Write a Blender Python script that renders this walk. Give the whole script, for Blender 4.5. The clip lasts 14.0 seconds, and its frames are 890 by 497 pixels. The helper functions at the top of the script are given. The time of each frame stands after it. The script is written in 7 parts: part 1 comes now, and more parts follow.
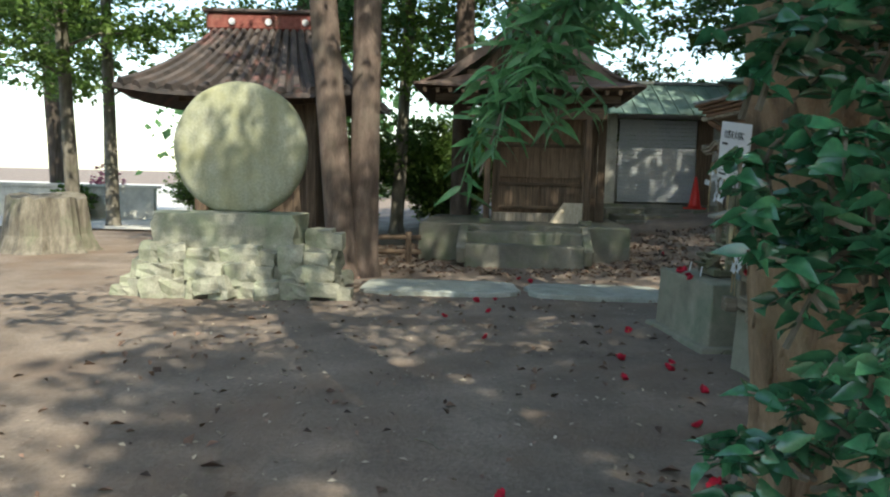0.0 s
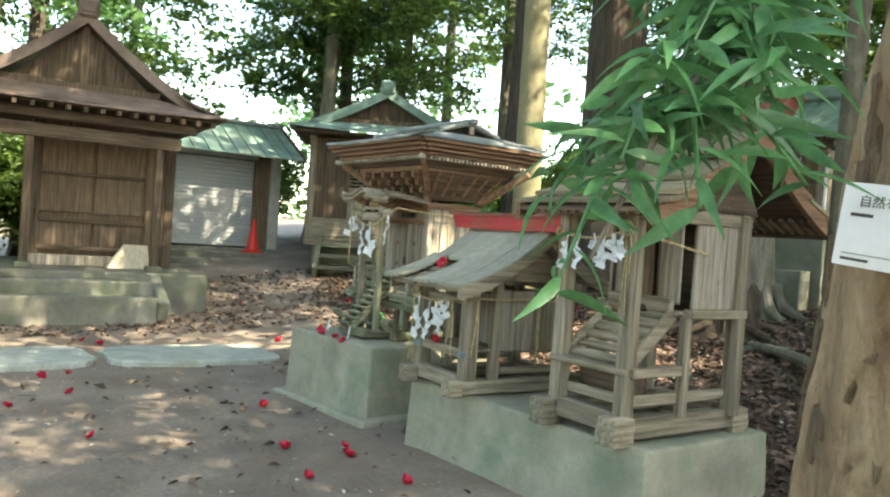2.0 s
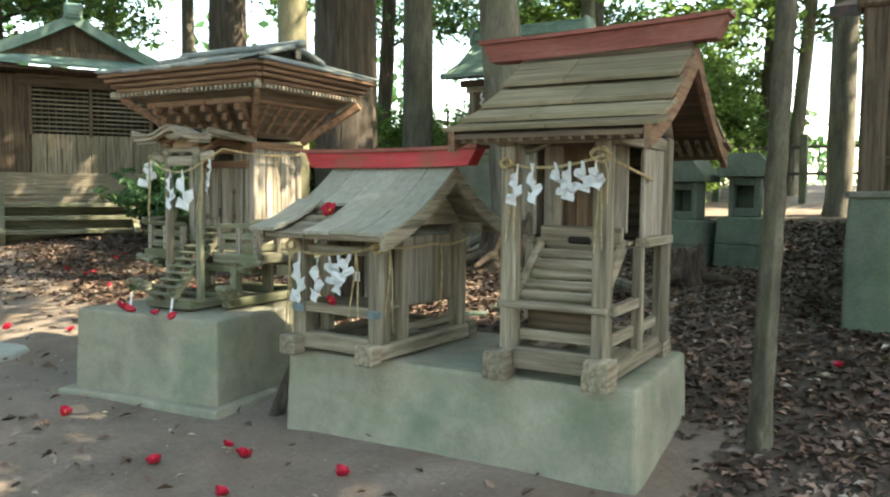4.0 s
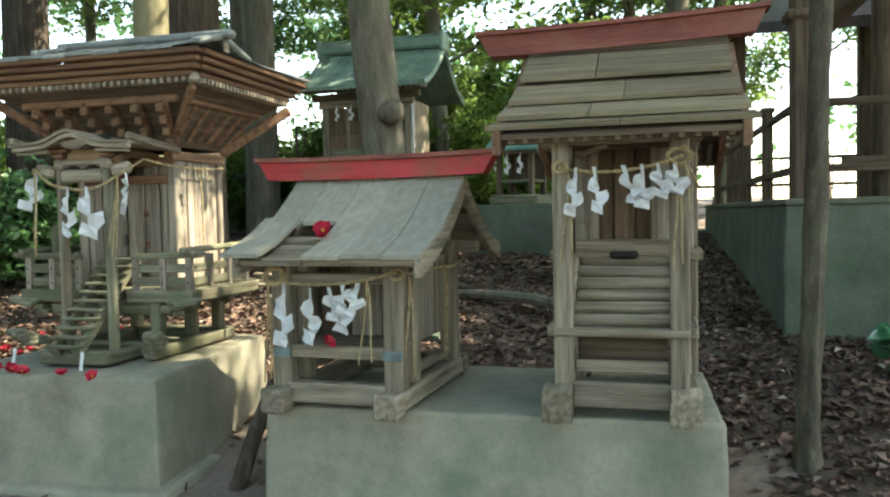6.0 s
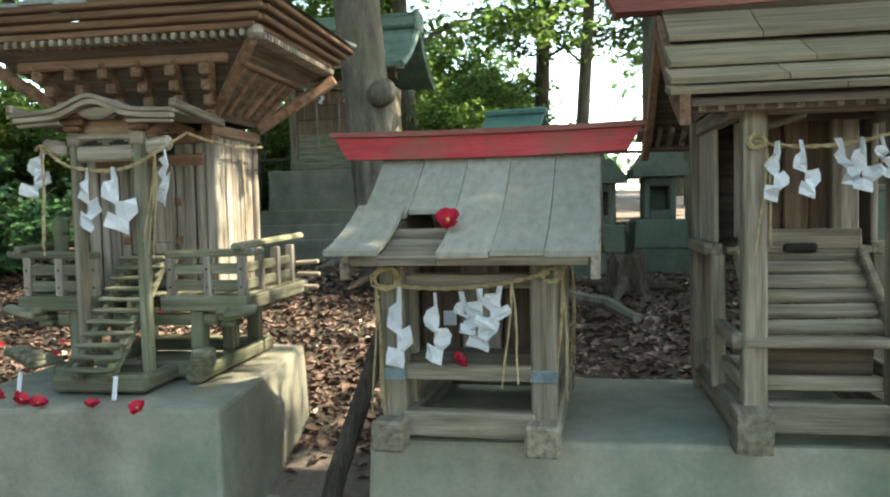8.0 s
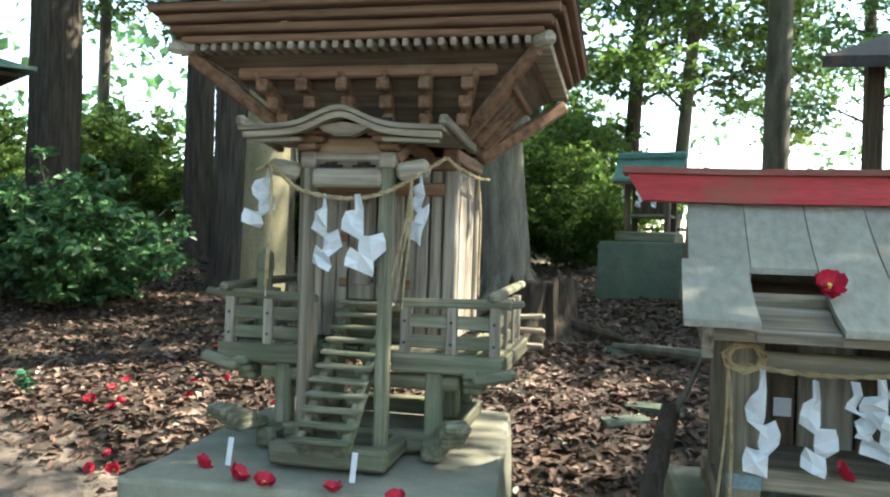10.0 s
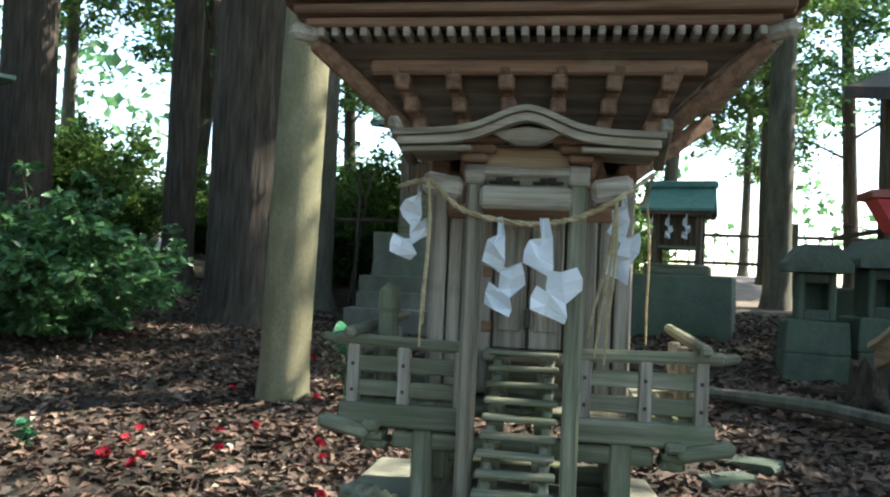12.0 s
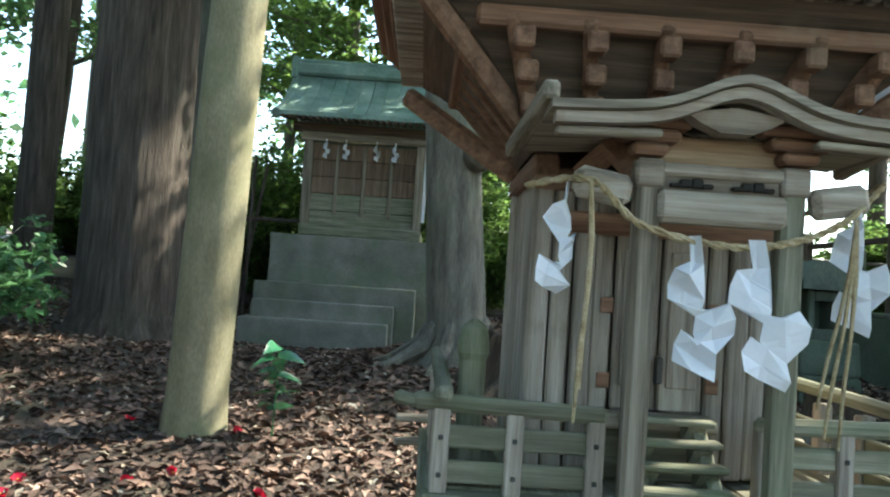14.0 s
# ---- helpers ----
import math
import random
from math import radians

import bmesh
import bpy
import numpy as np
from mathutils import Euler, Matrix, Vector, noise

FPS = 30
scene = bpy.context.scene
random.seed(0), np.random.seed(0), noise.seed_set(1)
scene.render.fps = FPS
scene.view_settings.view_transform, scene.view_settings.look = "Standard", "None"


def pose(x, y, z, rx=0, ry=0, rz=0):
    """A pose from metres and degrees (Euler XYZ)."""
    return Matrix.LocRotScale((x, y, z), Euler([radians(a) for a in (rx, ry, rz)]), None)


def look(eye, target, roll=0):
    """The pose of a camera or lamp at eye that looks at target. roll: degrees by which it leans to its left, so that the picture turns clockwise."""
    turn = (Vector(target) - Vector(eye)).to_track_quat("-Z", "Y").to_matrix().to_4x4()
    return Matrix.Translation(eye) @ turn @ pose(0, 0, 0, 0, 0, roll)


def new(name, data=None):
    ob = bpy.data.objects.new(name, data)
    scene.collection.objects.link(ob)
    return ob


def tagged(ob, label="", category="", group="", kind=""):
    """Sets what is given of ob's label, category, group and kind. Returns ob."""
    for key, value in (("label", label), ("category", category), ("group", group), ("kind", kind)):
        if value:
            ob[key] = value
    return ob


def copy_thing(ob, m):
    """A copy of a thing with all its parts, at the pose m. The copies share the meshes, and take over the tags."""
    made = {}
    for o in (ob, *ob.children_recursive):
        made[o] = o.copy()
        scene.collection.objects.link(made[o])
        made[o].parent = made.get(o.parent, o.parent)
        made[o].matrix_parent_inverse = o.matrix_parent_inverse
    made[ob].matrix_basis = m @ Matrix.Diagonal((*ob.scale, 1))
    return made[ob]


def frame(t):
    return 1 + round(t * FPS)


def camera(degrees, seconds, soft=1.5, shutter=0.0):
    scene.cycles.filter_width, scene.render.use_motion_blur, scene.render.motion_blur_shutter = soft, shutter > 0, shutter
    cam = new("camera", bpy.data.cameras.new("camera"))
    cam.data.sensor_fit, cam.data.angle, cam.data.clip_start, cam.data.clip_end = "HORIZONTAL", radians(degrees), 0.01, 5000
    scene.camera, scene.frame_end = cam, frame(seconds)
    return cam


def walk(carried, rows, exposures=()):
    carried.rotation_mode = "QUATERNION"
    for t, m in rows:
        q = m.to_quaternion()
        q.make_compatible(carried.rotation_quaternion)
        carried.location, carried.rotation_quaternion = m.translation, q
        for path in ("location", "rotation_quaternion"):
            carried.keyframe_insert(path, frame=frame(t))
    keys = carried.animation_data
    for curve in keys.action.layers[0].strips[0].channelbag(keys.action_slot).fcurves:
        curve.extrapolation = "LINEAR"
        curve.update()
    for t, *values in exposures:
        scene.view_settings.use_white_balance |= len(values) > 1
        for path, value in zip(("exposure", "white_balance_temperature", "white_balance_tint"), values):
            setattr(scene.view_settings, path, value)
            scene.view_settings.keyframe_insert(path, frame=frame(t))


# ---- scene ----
cam = camera(59.2, 14.0, 2.1)

PATH = [
    (0, (5.749, -2.167, 1.361), (3.758, -2.195, 1.176), 1.4),
    (0.3, (5.558, -2.274, 1.397), (3.579, -2.058, 1.206), 1.9),
    (0.5, (5.423, -2.33, 1.396), (3.471, -1.966, 1.158), 1.9),
    (1, (5.11, -2.527, 1.421), (3.225, -1.876, 1.268), 3.4),
    (1.5, (4.762, -2.748, 1.394), (2.98, -1.846, 1.289), 4.2),
    (2, (4.381, -2.853, 1.376), (2.726, -1.73, 1.346), 3.9),
    (2.2, (4.267, -2.916, 1.328), (2.662, -1.722, 1.308), 3.6),
    (2.5, (3.955, -2.966, 1.321), (2.45, -1.648, 1.32), 3.4),
    (3, (3.692, -3.161, 1.331), (2.352, -1.677, 1.297), 2.6),
    (3.5, (3.295, -3.278, 1.295), (2.122, -1.661, 1.206), 1.6),
    (3.7, (3.163, -3.319, 1.306), (2.047, -1.664, 1.184), 1.1),
    (5.8, (1.832, -3.216, 1.285), (1.262, -1.303, 1.168), -1.9),
    (6, (1.745, -3.167, 1.266), (1.194, -1.246, 1.18), -1.1),
    (6.5, (1.371, -3.115, 1.244), (0.943, -1.163, 1.149), -0.9),
    (7, (1.136, -2.965, 1.248), (0.77, -1.002, 1.142), -1.2),
    (7.2, (1.067, -2.92, 1.249), (0.721, -0.953, 1.135), -1.2),
    (9.5, (0.138, -2.397, 1.285), (-0.305, -0.447, 1.238), 0.4),
    (10, (-0.167, -2.319, 1.284), (-0.635, -0.375, 1.275), 1.8),
    (10.2, (-0.298, -2.247, 1.275), (-0.752, -0.299, 1.275), 1.4),
    (10.5, (-0.434, -2.146, 1.282), (-0.886, -0.198, 1.32), 2.0),
    (11, (-0.596, -2.092, 1.295), (-1.045, -0.144, 1.358), 2.7),
    (11.5, (-0.767, -2.076, 1.294), (-1.181, -0.122, 1.378), 2.7),
    (12, (-0.945, -1.927, 1.286), (-1.297, 0.041, 1.352), 2.5),
    (12.5, (-1.128, -1.722, 1.311), (-1.398, 0.258, 1.389), 2.2),
    (13, (-1.254, -1.631, 1.332), (-1.405, 0.361, 1.428), 2.9),
    (13.5, (-1.413, -1.543, 1.333), (-1.478, 0.454, 1.416), 3.5),
    (14, (-1.621, -1.307, 1.323), (-1.613, 0.691, 1.415), 3.9),
]
walk(cam, [(t, look(eye, target, roll)) for t, eye, target, roll in PATH],
     [(0, 1.65, 7100, 4), (0.5, 2.6, 7500, 4), (1, 3.1, 7900, 4), (1.5, 3.2, 8200, 4), (3, 3.2, 8300, 4), (7, 2.9, 7950, 4), (9.5, 3.05, 7250, 4), (10.5, 2.85, 6850, 3), (11.5, 2.55, 6700, 3), (13, 2.5, 6600, 3), (14, 2.95, 6700, 3)])

# ---- world, sun ----
SUN_EL, SUN_AZ = radians(48), radians(70)
world = bpy.data.worlds.new("sky")
scene.world = world
world.use_nodes = True
wn = world.node_tree
sky = wn.nodes.new("ShaderNodeTexSky")
sky.sky_type, sky.sun_disc = "NISHITA", False
sky.sun_elevation, sky.sun_rotation = SUN_EL, SUN_AZ
wn.nodes["Background"].inputs["Strength"].default_value = 0.15
wn.links.new(sky.outputs["Color"], wn.nodes["Background"].inputs["Color"])
sun = new("sun", bpy.data.lights.new("sun", "SUN"))
sun.data.energy, sun.data.angle, sun.data.color = 2.6, radians(0.5), (1.0, 0.95, 0.86)
sun_from = Vector((math.sin(SUN_AZ) * math.cos(SUN_EL), math.cos(SUN_AZ) * math.cos(SUN_EL), math.sin(SUN_EL)))
sun.matrix_world = look(sun_from * 50, (0, 0, 0))

# ---- small tools ----
R = random.Random(7)


class Shape:
    """Collects verts and faces of one mesh."""

    def __init__(self):
        self.v, self.f, self.smooth = [], [], False

    def add(self, verts, faces, m=None):
        n = len(self.v)
        self.v += [tuple(m @ Vector(p)) for p in verts] if m else [tuple(p) for p in verts]
        self.f += [tuple(i + n for i in f) for f in faces]
        return self

    def box(self, cx, cy, cz, sx, sy, sz, c=0.006, m=None, rx=0, ry=0, rz=0):
        """A box with chamfered edges, its centre, its size and its turn."""
        hx, hy, hz = sx / 2, sy / 2, sz / 2
        c = min(c, 0.3 * min(sx, sy, sz))
        verts, idx = [], {}
        for x in (-1, 1):
            for y in (-1, 1):
                for z in (-1, 1):
                    for ax in range(3):
                        p = [x * (hx - c), y * (hy - c), z * (hz - c)]
                        p[ax] = (x * hx, y * hy, z * hz)[ax]
                        idx[x, y, z, ax] = len(verts)
                        verts.append(p)
        faces = []
        for ax in range(3):
            o = [a for a in range(3) if a != ax]
            for s in (-1, 1):
                ring = []
                for a, b in ((-1, -1), (1, -1), (1, 1), (-1, 1)):
                    k = [0, 0, 0]
                    k[ax], k[o[0]], k[o[1]] = s, a, b
                    ring.append(idx[k[0], k[1], k[2], ax])
                faces.append(ring if (s > 0) == (ax != 1) else ring[::-1])
            for a in (-1, 1):
                for b in (-1, 1):
                    e = []
                    for s in (-1, 1):
                        k = [0, 0, 0]
                        k[ax], k[o[0]], k[o[1]] = s, a, b
                        e.append(tuple(k))
                    q = [idx[(*e[0], o[0])], idx[(*e[0], o[1])], idx[(*e[1], o[1])], idx[(*e[1], o[0])]]
                    faces.append(q if (a * b > 0) == (ax != 1) else q[::-1])
        for x in (-1, 1):
            for y in (-1, 1):
                for z in (-1, 1):
                    t = [idx[x, y, z, 0], idx[x, y, z, 1], idx[x, y, z, 2]]
                    faces.append(t if x * y * z > 0 else t[::-1])
        turn = pose(cx, cy, cz, rx, ry, rz)
        return self.add(verts, faces, m @ turn if m else turn)

    def beam(self, a, b, w, h, c=0.006, up=(0, 0, 1)):
        """A chamfered bar from a to b, w wide and h high."""
        a, b = Vector(a), Vector(b)
        d = b - a
        x = d.normalized()
        y = Vector(up).cross(x)
        if y.length < 1e-4:
            y = Vector((0, 1, 0)).cross(x)
        y.normalize()
        z = x.cross(y)
        m = Matrix((x, y, z)).transposed().to_4x4()
        m.translation = (a + b) / 2
        return self.box(0, 0, 0, d.length, w, h, c, m)

    def tube(self, pts, radii, n=8, caps=True):
        """A round bar along points, with a radius at each."""
        pts = [Vector(p) for p in pts]
        rings = []
        side = None
        for i, p in enumerate(pts):
            d = (pts[min(i + 1, len(pts) - 1)] - pts[max(i - 1, 0)]).normalized()
            if side is None:
                side = d.orthogonal().normalized()
            side = (side - d * side.dot(d)).normalized()
            up = d.cross(side)
            r = radii[i] if isinstance(radii, (list, tuple)) else radii
            rings.append([p + (side * math.cos(2 * math.pi * k / n) + up * math.sin(2 * math.pi * k / n)) * r for k in range(n)])
        verts = [q for ring in rings for q in ring]
        faces = [(i * n + k, i * n + (k + 1) % n, (i + 1) * n + (k + 1) % n, (i + 1) * n + k) for i in range(len(pts) - 1) for k in range(n)]
        if caps:
            faces += [tuple(range(n))[::-1], tuple(range((len(pts) - 1) * n, len(pts) * n))]
        return self.add(verts, faces)

    def sweep(self, profile, offsets, m=None):
        """A closed 2D profile (x, z) set at each offset (y, dx, dz, scale), joined, capped."""
        n = len(profile)
        verts = [(px * s + dx, y, pz * s + dz) for y, dx, dz, s in offsets for px, pz in profile]
        faces = [(i * n + k, i * n + (k + 1) % n, (i + 1) * n + (k + 1) % n, (i + 1) * n + k) for i in range(len(offsets) - 1) for k in range(n)]
        faces += [tuple(range(n))[::-1], tuple(range((len(offsets) - 1) * n, len(offsets) * n))]
        return self.add(verts, faces, m)

    def mesh(self, name, material):
        me = bpy.data.meshes.new(name)
        me.from_pydata(self.v, [], self.f)
        me.materials.append(material)
        if self.smooth:
            me.polygons.foreach_set("use_smooth", [True] * len(me.polygons))
        me.update()
        return me


def part(name, shape, material, parent=None, label=""):
    """One mesh object under a thing or a part."""
    ob = new(name, shape.mesh(name, material))
    if parent:
        ob.parent = parent
    return tagged(ob, label)


def thing(name, m, label, category, group="", kind=""):
    """An empty at a thing's base, that carries its parts."""
    ob = new(name)
    ob.empty_display_size = 0.1
    ob.matrix_basis = m
    return tagged(ob, label, category, group, kind)


def box(*a, **k):
    return Shape().box(*a, **k)

# ---- materials ----
def mat(name, ramp, scale=(6, 6, 6), rough=0.8, bump=0.25, fine=(60, 60, 60), stain=None, stain_scale=1.5, stain_at=(0.48, 0.68), vary=0.25, detail=8.0,
        metal=0.0, spec=0.4, through_light=0.0, distance=0.01, island=False, grit=0.55):
    """A surface with broad variation (ramp over scale), grain (fine), stains of another colour and a random tone for each object."""
    m = bpy.data.materials.new(name)
    m.use_nodes = True
    nt = m.node_tree
    n, l = nt.nodes, nt.links
    bsdf = n["Principled BSDF"]
    tc = n.new("ShaderNodeTexCoord")

    def noise_at(sc, det, rough_n=0.6):
        mp = n.new("ShaderNodeMapping")
        mp.inputs["Scale"].default_value = sc
        l.new(tc.outputs["Object"], mp.inputs["Vector"])
        t = n.new("ShaderNodeTexNoise")
        t.inputs["Scale"].default_value, t.inputs["Detail"].default_value, t.inputs["Roughness"].default_value = 1.0, det, rough_n
        l.new(mp.outputs["Vector"], t.inputs["Vector"])
        return t.outputs["Fac"]

    def ramp_of(fac, stops):
        r = n.new("ShaderNodeValToRGB")
        e = r.color_ramp.elements
        while len(e) < len(stops):
            e.new(0.5)
        for el, (p, c) in zip(e, stops):
            el.position, el.color = p, (*c, 1) if len(c) == 3 else c
        l.new(fac, r.inputs["Fac"])
        return r.outputs["Color"]

    def mix(kind, fac, a, b):
        x = n.new("ShaderNodeMix")
        x.data_type, x.blend_type = "RGBA", kind
        x.clamp_factor = True
        if isinstance(fac, float):
            x.inputs[0].default_value = fac
        else:
            l.new(fac, x.inputs[0])
        for i, s in ((6, a), (7, b)):
            if isinstance(s, tuple):
                x.inputs[i].default_value = (*s, 1)
            else:
                l.new(s, x.inputs[i])
        return x.outputs[2]

    broad, grain = noise_at(scale, detail), noise_at(fine, 5.0, 0.7)
    lo, hi = 0.3, 0.7
    stops = [(lo + (hi - lo) * i / (len(ramp) - 1), c) for i, c in enumerate(ramp)]
    col = ramp_of(broad, stops)
    col = mix("MULTIPLY", grit, col, ramp_of(grain, [(0.3, (0.45, 0.45, 0.45)), (0.7, (1.25, 1.25, 1.25))]))
    if stain:
        col = mix("MIX", ramp_of(noise_at((stain_scale,) * 3, 7.0, 0.65), [(stain_at[0], (0, 0, 0)), (stain_at[1], (0.85, 0.85, 0.85))]), col, stain)
    hs = n.new("ShaderNodeHueSaturation")
    info = n.new("ShaderNodeNewGeometry" if island else "ShaderNodeObjectInfo")
    mr = n.new("ShaderNodeMapRange")
    mr.inputs["To Min"].default_value, mr.inputs["To Max"].default_value = 1 - vary, 1 + vary
    l.new(info.outputs["Random Per Island" if island else "Random"], mr.inputs["Value"])
    l.new(mr.outputs["Result"], hs.inputs["Value"])
    l.new(col, hs.inputs["Color"])
    l.new(hs.outputs["Color"], bsdf.inputs["Base Color"])
    bsdf.inputs["Metallic"].default_value = metal
    bsdf.inputs["Specular IOR Level"].default_value = spec
    rr = n.new("ShaderNodeMapRange")
    rr.inputs["To Min"].default_value, rr.inputs["To Max"].default_value = max(0.05, rough - 0.12), min(1, rough + 0.12)
    l.new(broad, rr.inputs["Value"])
    l.new(rr.outputs["Result"], bsdf.inputs["Roughness"])
    if bump:
        add = n.new("ShaderNodeMath")
        add.operation = "ADD"
        l.new(broad, add.inputs[0])
        l.new(grain, add.inputs[1])
        b = n.new("ShaderNodeBump")
        b.inputs["Strength"].default_value, b.inputs["Distance"].default_value = bump, distance
        l.new(add.outputs[0], b.inputs["Height"])
        l.new(b.outputs["Normal"], bsdf.inputs["Normal"])
    if through_light:
        tr = n.new("ShaderNodeBsdfTranslucent")
        l.new(hs.outputs["Color"], tr.inputs["Color"])
        ms = n.new("ShaderNodeMixShader")
        ms.inputs[0].default_value = through_light
        l.new(bsdf.outputs[0], ms.inputs[1])
        l.new(tr.outputs[0], ms.inputs[2])
        l.new(ms.outputs[0], n["Material Output"].inputs["Surface"])
    return m


GREY_W = [(0.10, 0.082, 0.06), (0.235, 0.198, 0.148), (0.355, 0.308, 0.24)]
MOSSY = (0.15, 0.152, 0.085)


def wood(name, axis, ramp=GREY_W, stain=MOSSY, at=(0.5, 0.72), vary=0.2, grit=0.5):
    along, across = 2.0, 38.0
    sc = tuple(along if a == axis else across for a in "xyz")
    fi = tuple(8.0 if a == axis else 220.0 for a in "xyz")
    return mat(name, ramp, sc, 0.85, 0.5, fi, stain, 4.0, at, vary, 5.0, spec=0.25, distance=0.004, grit=grit)


W_X, W_Y, W_Z = (wood("weathered_wood_" + a, a, at=(0.55, 0.78)) for a in "xyz")
RED_W = [(0.11, 0.06, 0.038), (0.22, 0.125, 0.08), (0.30, 0.18, 0.115)]
EAVE_X, EAVE_Y = (wood("brown_eave_wood_" + a, a, RED_W, (0.2, 0.15, 0.1), (0.55, 0.75)) for a in "xy")
BODY_Z = wood("silvery_plank_wood", "z", [(0.15, 0.125, 0.10), (0.32, 0.275, 0.225), (0.45, 0.40, 0.34)], (0.14, 0.12, 0.08), (0.58, 0.8))
BODY_X = wood("silvery_plank_wood_across", "x", [(0.16, 0.13, 0.10), (0.33, 0.28, 0.22), (0.45, 0.40, 0.33)], (0.17, 0.11, 0.07), (0.5, 0.75))
GREEN_X, GREEN_Y, GREEN_Z = (wood("mossy_wood_" + a, a, [(0.085, 0.08, 0.054), (0.19, 0.182, 0.13), (0.30, 0.287, 0.218)], (0.118, 0.142, 0.078), (0.45, 0.72)) for a in "xyz")
SHINGLE = wood("shingle_wood", "x", [(0.115, 0.09, 0.056), (0.22, 0.178, 0.115), (0.305, 0.25, 0.17)], (0.15, 0.14, 0.078), (0.5, 0.75))
PLANK_Y = wood("roof_plank_wood", "y", [(0.235, 0.222, 0.182), (0.30, 0.285, 0.236), (0.35, 0.334, 0.28)], (0.225, 0.22, 0.17), (0.5, 0.85), 0.09, 0.14)
# pale colour that paints sunlight on the board by the sill
SUN_PATCH = wood("sun_patch_wood", "z", [(0.42, 0.36, 0.27), (0.55, 0.48, 0.37), (0.64, 0.57, 0.46)], (0.36, 0.30, 0.21), (0.55, 0.8))
# dark timber's own colour, and shade painted onto soffits and inner boards
DARK_X, DARK_Y, DARK_Z = (wood("dark_wood_and_shade_" + a, a, [(0.045, 0.032, 0.024), (0.11, 0.078, 0.055), (0.18, 0.13, 0.092)], (0.15, 0.12, 0.09), (0.55, 0.8)) for a in "xyz")
BROWN_Z = wood("brown_wall_wood", "z", [(0.085, 0.055, 0.036), (0.17, 0.115, 0.077), (0.24, 0.165, 0.115)], (0.1, 0.075, 0.055), (0.5, 0.75))
RED = mat("worn_red_paint", [(0.27, 0.02, 0.022), (0.48, 0.035, 0.045), (0.52, 0.06, 0.07)], (2, 20, 20), 0.55, 0.25, (20, 160, 160), (0.25, 0.085, 0.055), 2.2, (0.5, 0.62), 0.1)
RED_OLD = mat("faded_red_paint", [(0.14, 0.04, 0.032), (0.24, 0.066, 0.052), (0.29, 0.11, 0.085)], (2, 16, 16), 0.7, 0.3, (16, 150, 150), (0.24, 0.14, 0.10), 3.0, (0.5, 0.75), 0.1)
CONC = mat("mossy_concrete", [(0.18, 0.17, 0.132), (0.285, 0.27, 0.21), (0.36, 0.342, 0.27)], (2.2, 2.2, 2.2), 0.9, 0.35, (55, 55, 55), (0.135, 0.175, 0.12), 1.9, (0.47, 0.72), 0.06, distance=0.006, grit=0.26)
CONC_DK = mat("dark_green_concrete", [(0.06, 0.075, 0.058), (0.115, 0.135, 0.105), (0.17, 0.19, 0.15)], (2, 2, 2), 0.9, 0.4, (50, 50, 50), (0.07, 0.115, 0.065), 1.5, (0.42, 0.7), 0.08)
CONC_ST = mat("step_concrete", [(0.115, 0.112, 0.093), (0.185, 0.178, 0.15), (0.25, 0.24, 0.205)], (3, 3, 3), 0.9, 0.4, (60, 60, 60), (0.11, 0.14, 0.08), 2.0, (0.45, 0.7), 0.1)
STONE = mat("lichen_stone", [(0.19, 0.19, 0.15), (0.31, 0.31, 0.25), (0.41, 0.405, 0.335)], (3.5, 3.5, 3.5), 0.92, 0.6, (45, 45, 45), (0.20, 0.25, 0.14), 2.0, (0.45, 0.7), 0.14, distance=0.012)
DISC = mat("mossy_disc_stone", [(0.215, 0.225, 0.16), (0.31, 0.325, 0.24), (0.40, 0.41, 0.325)], (2.2, 5.0, 0.9), 0.9, 0.35, (40, 40, 40), (0.25, 0.25, 0.13), 2.2, (0.42, 0.7), 0.02)
SLAB = mat("path_slab_stone", [(0.23, 0.25, 0.225), (0.36, 0.385, 0.35), (0.43, 0.45, 0.41)], (3, 3, 3), 0.9, 0.4, (60, 60, 60), (0.2, 0.2, 0.15), 2.5, (0.5, 0.75), 0.08)
COPPER = mat("green_copper_roof", [(0.13, 0.21, 0.18), (0.21, 0.32, 0.275), (0.31, 0.41, 0.36)], (3, 3, 3), 0.6, 0.15, (40, 40, 40), (0.13, 0.17, 0.14), 2.5, (0.5, 0.75), 0.08, metal=0.2)
TEAL = mat("teal_painted_tin", [(0.06, 0.155, 0.135), (0.10, 0.23, 0.20), (0.15, 0.28, 0.25)], (3, 3, 3), 0.6, 0.15, (40, 40, 40), (0.08, 0.12, 0.1), 3, (0.5, 0.75), 0.05)
TIN = mat("grey_roof_sheet", [(0.15, 0.165, 0.165), (0.25, 0.27, 0.265), (0.33, 0.345, 0.335)], (3, 9, 3), 0.6, 0.2, (50, 50, 50), (0.15, 0.17, 0.13), 3, (0.5, 0.75), 0.1, metal=0.15)
RUST = mat("red_brown_roof_sheet", [(0.085, 0.058, 0.048), (0.15, 0.105, 0.088), (0.22, 0.165, 0.14)], (2, 2, 2), 0.65, 0.2, (40, 40, 40), (0.22, 0.17, 0.14), 3, (0.5, 0.75), 0.06)
TILE = mat("dark_roof_tile", [(0.035, 0.032, 0.032), (0.08, 0.065, 0.06), (0.13, 0.10, 0.09)], (4, 4, 4), 0.6, 0.3, (50, 50, 50), (0.26, 0.07, 0.06), 2, (0.55, 0.8), 0.3)
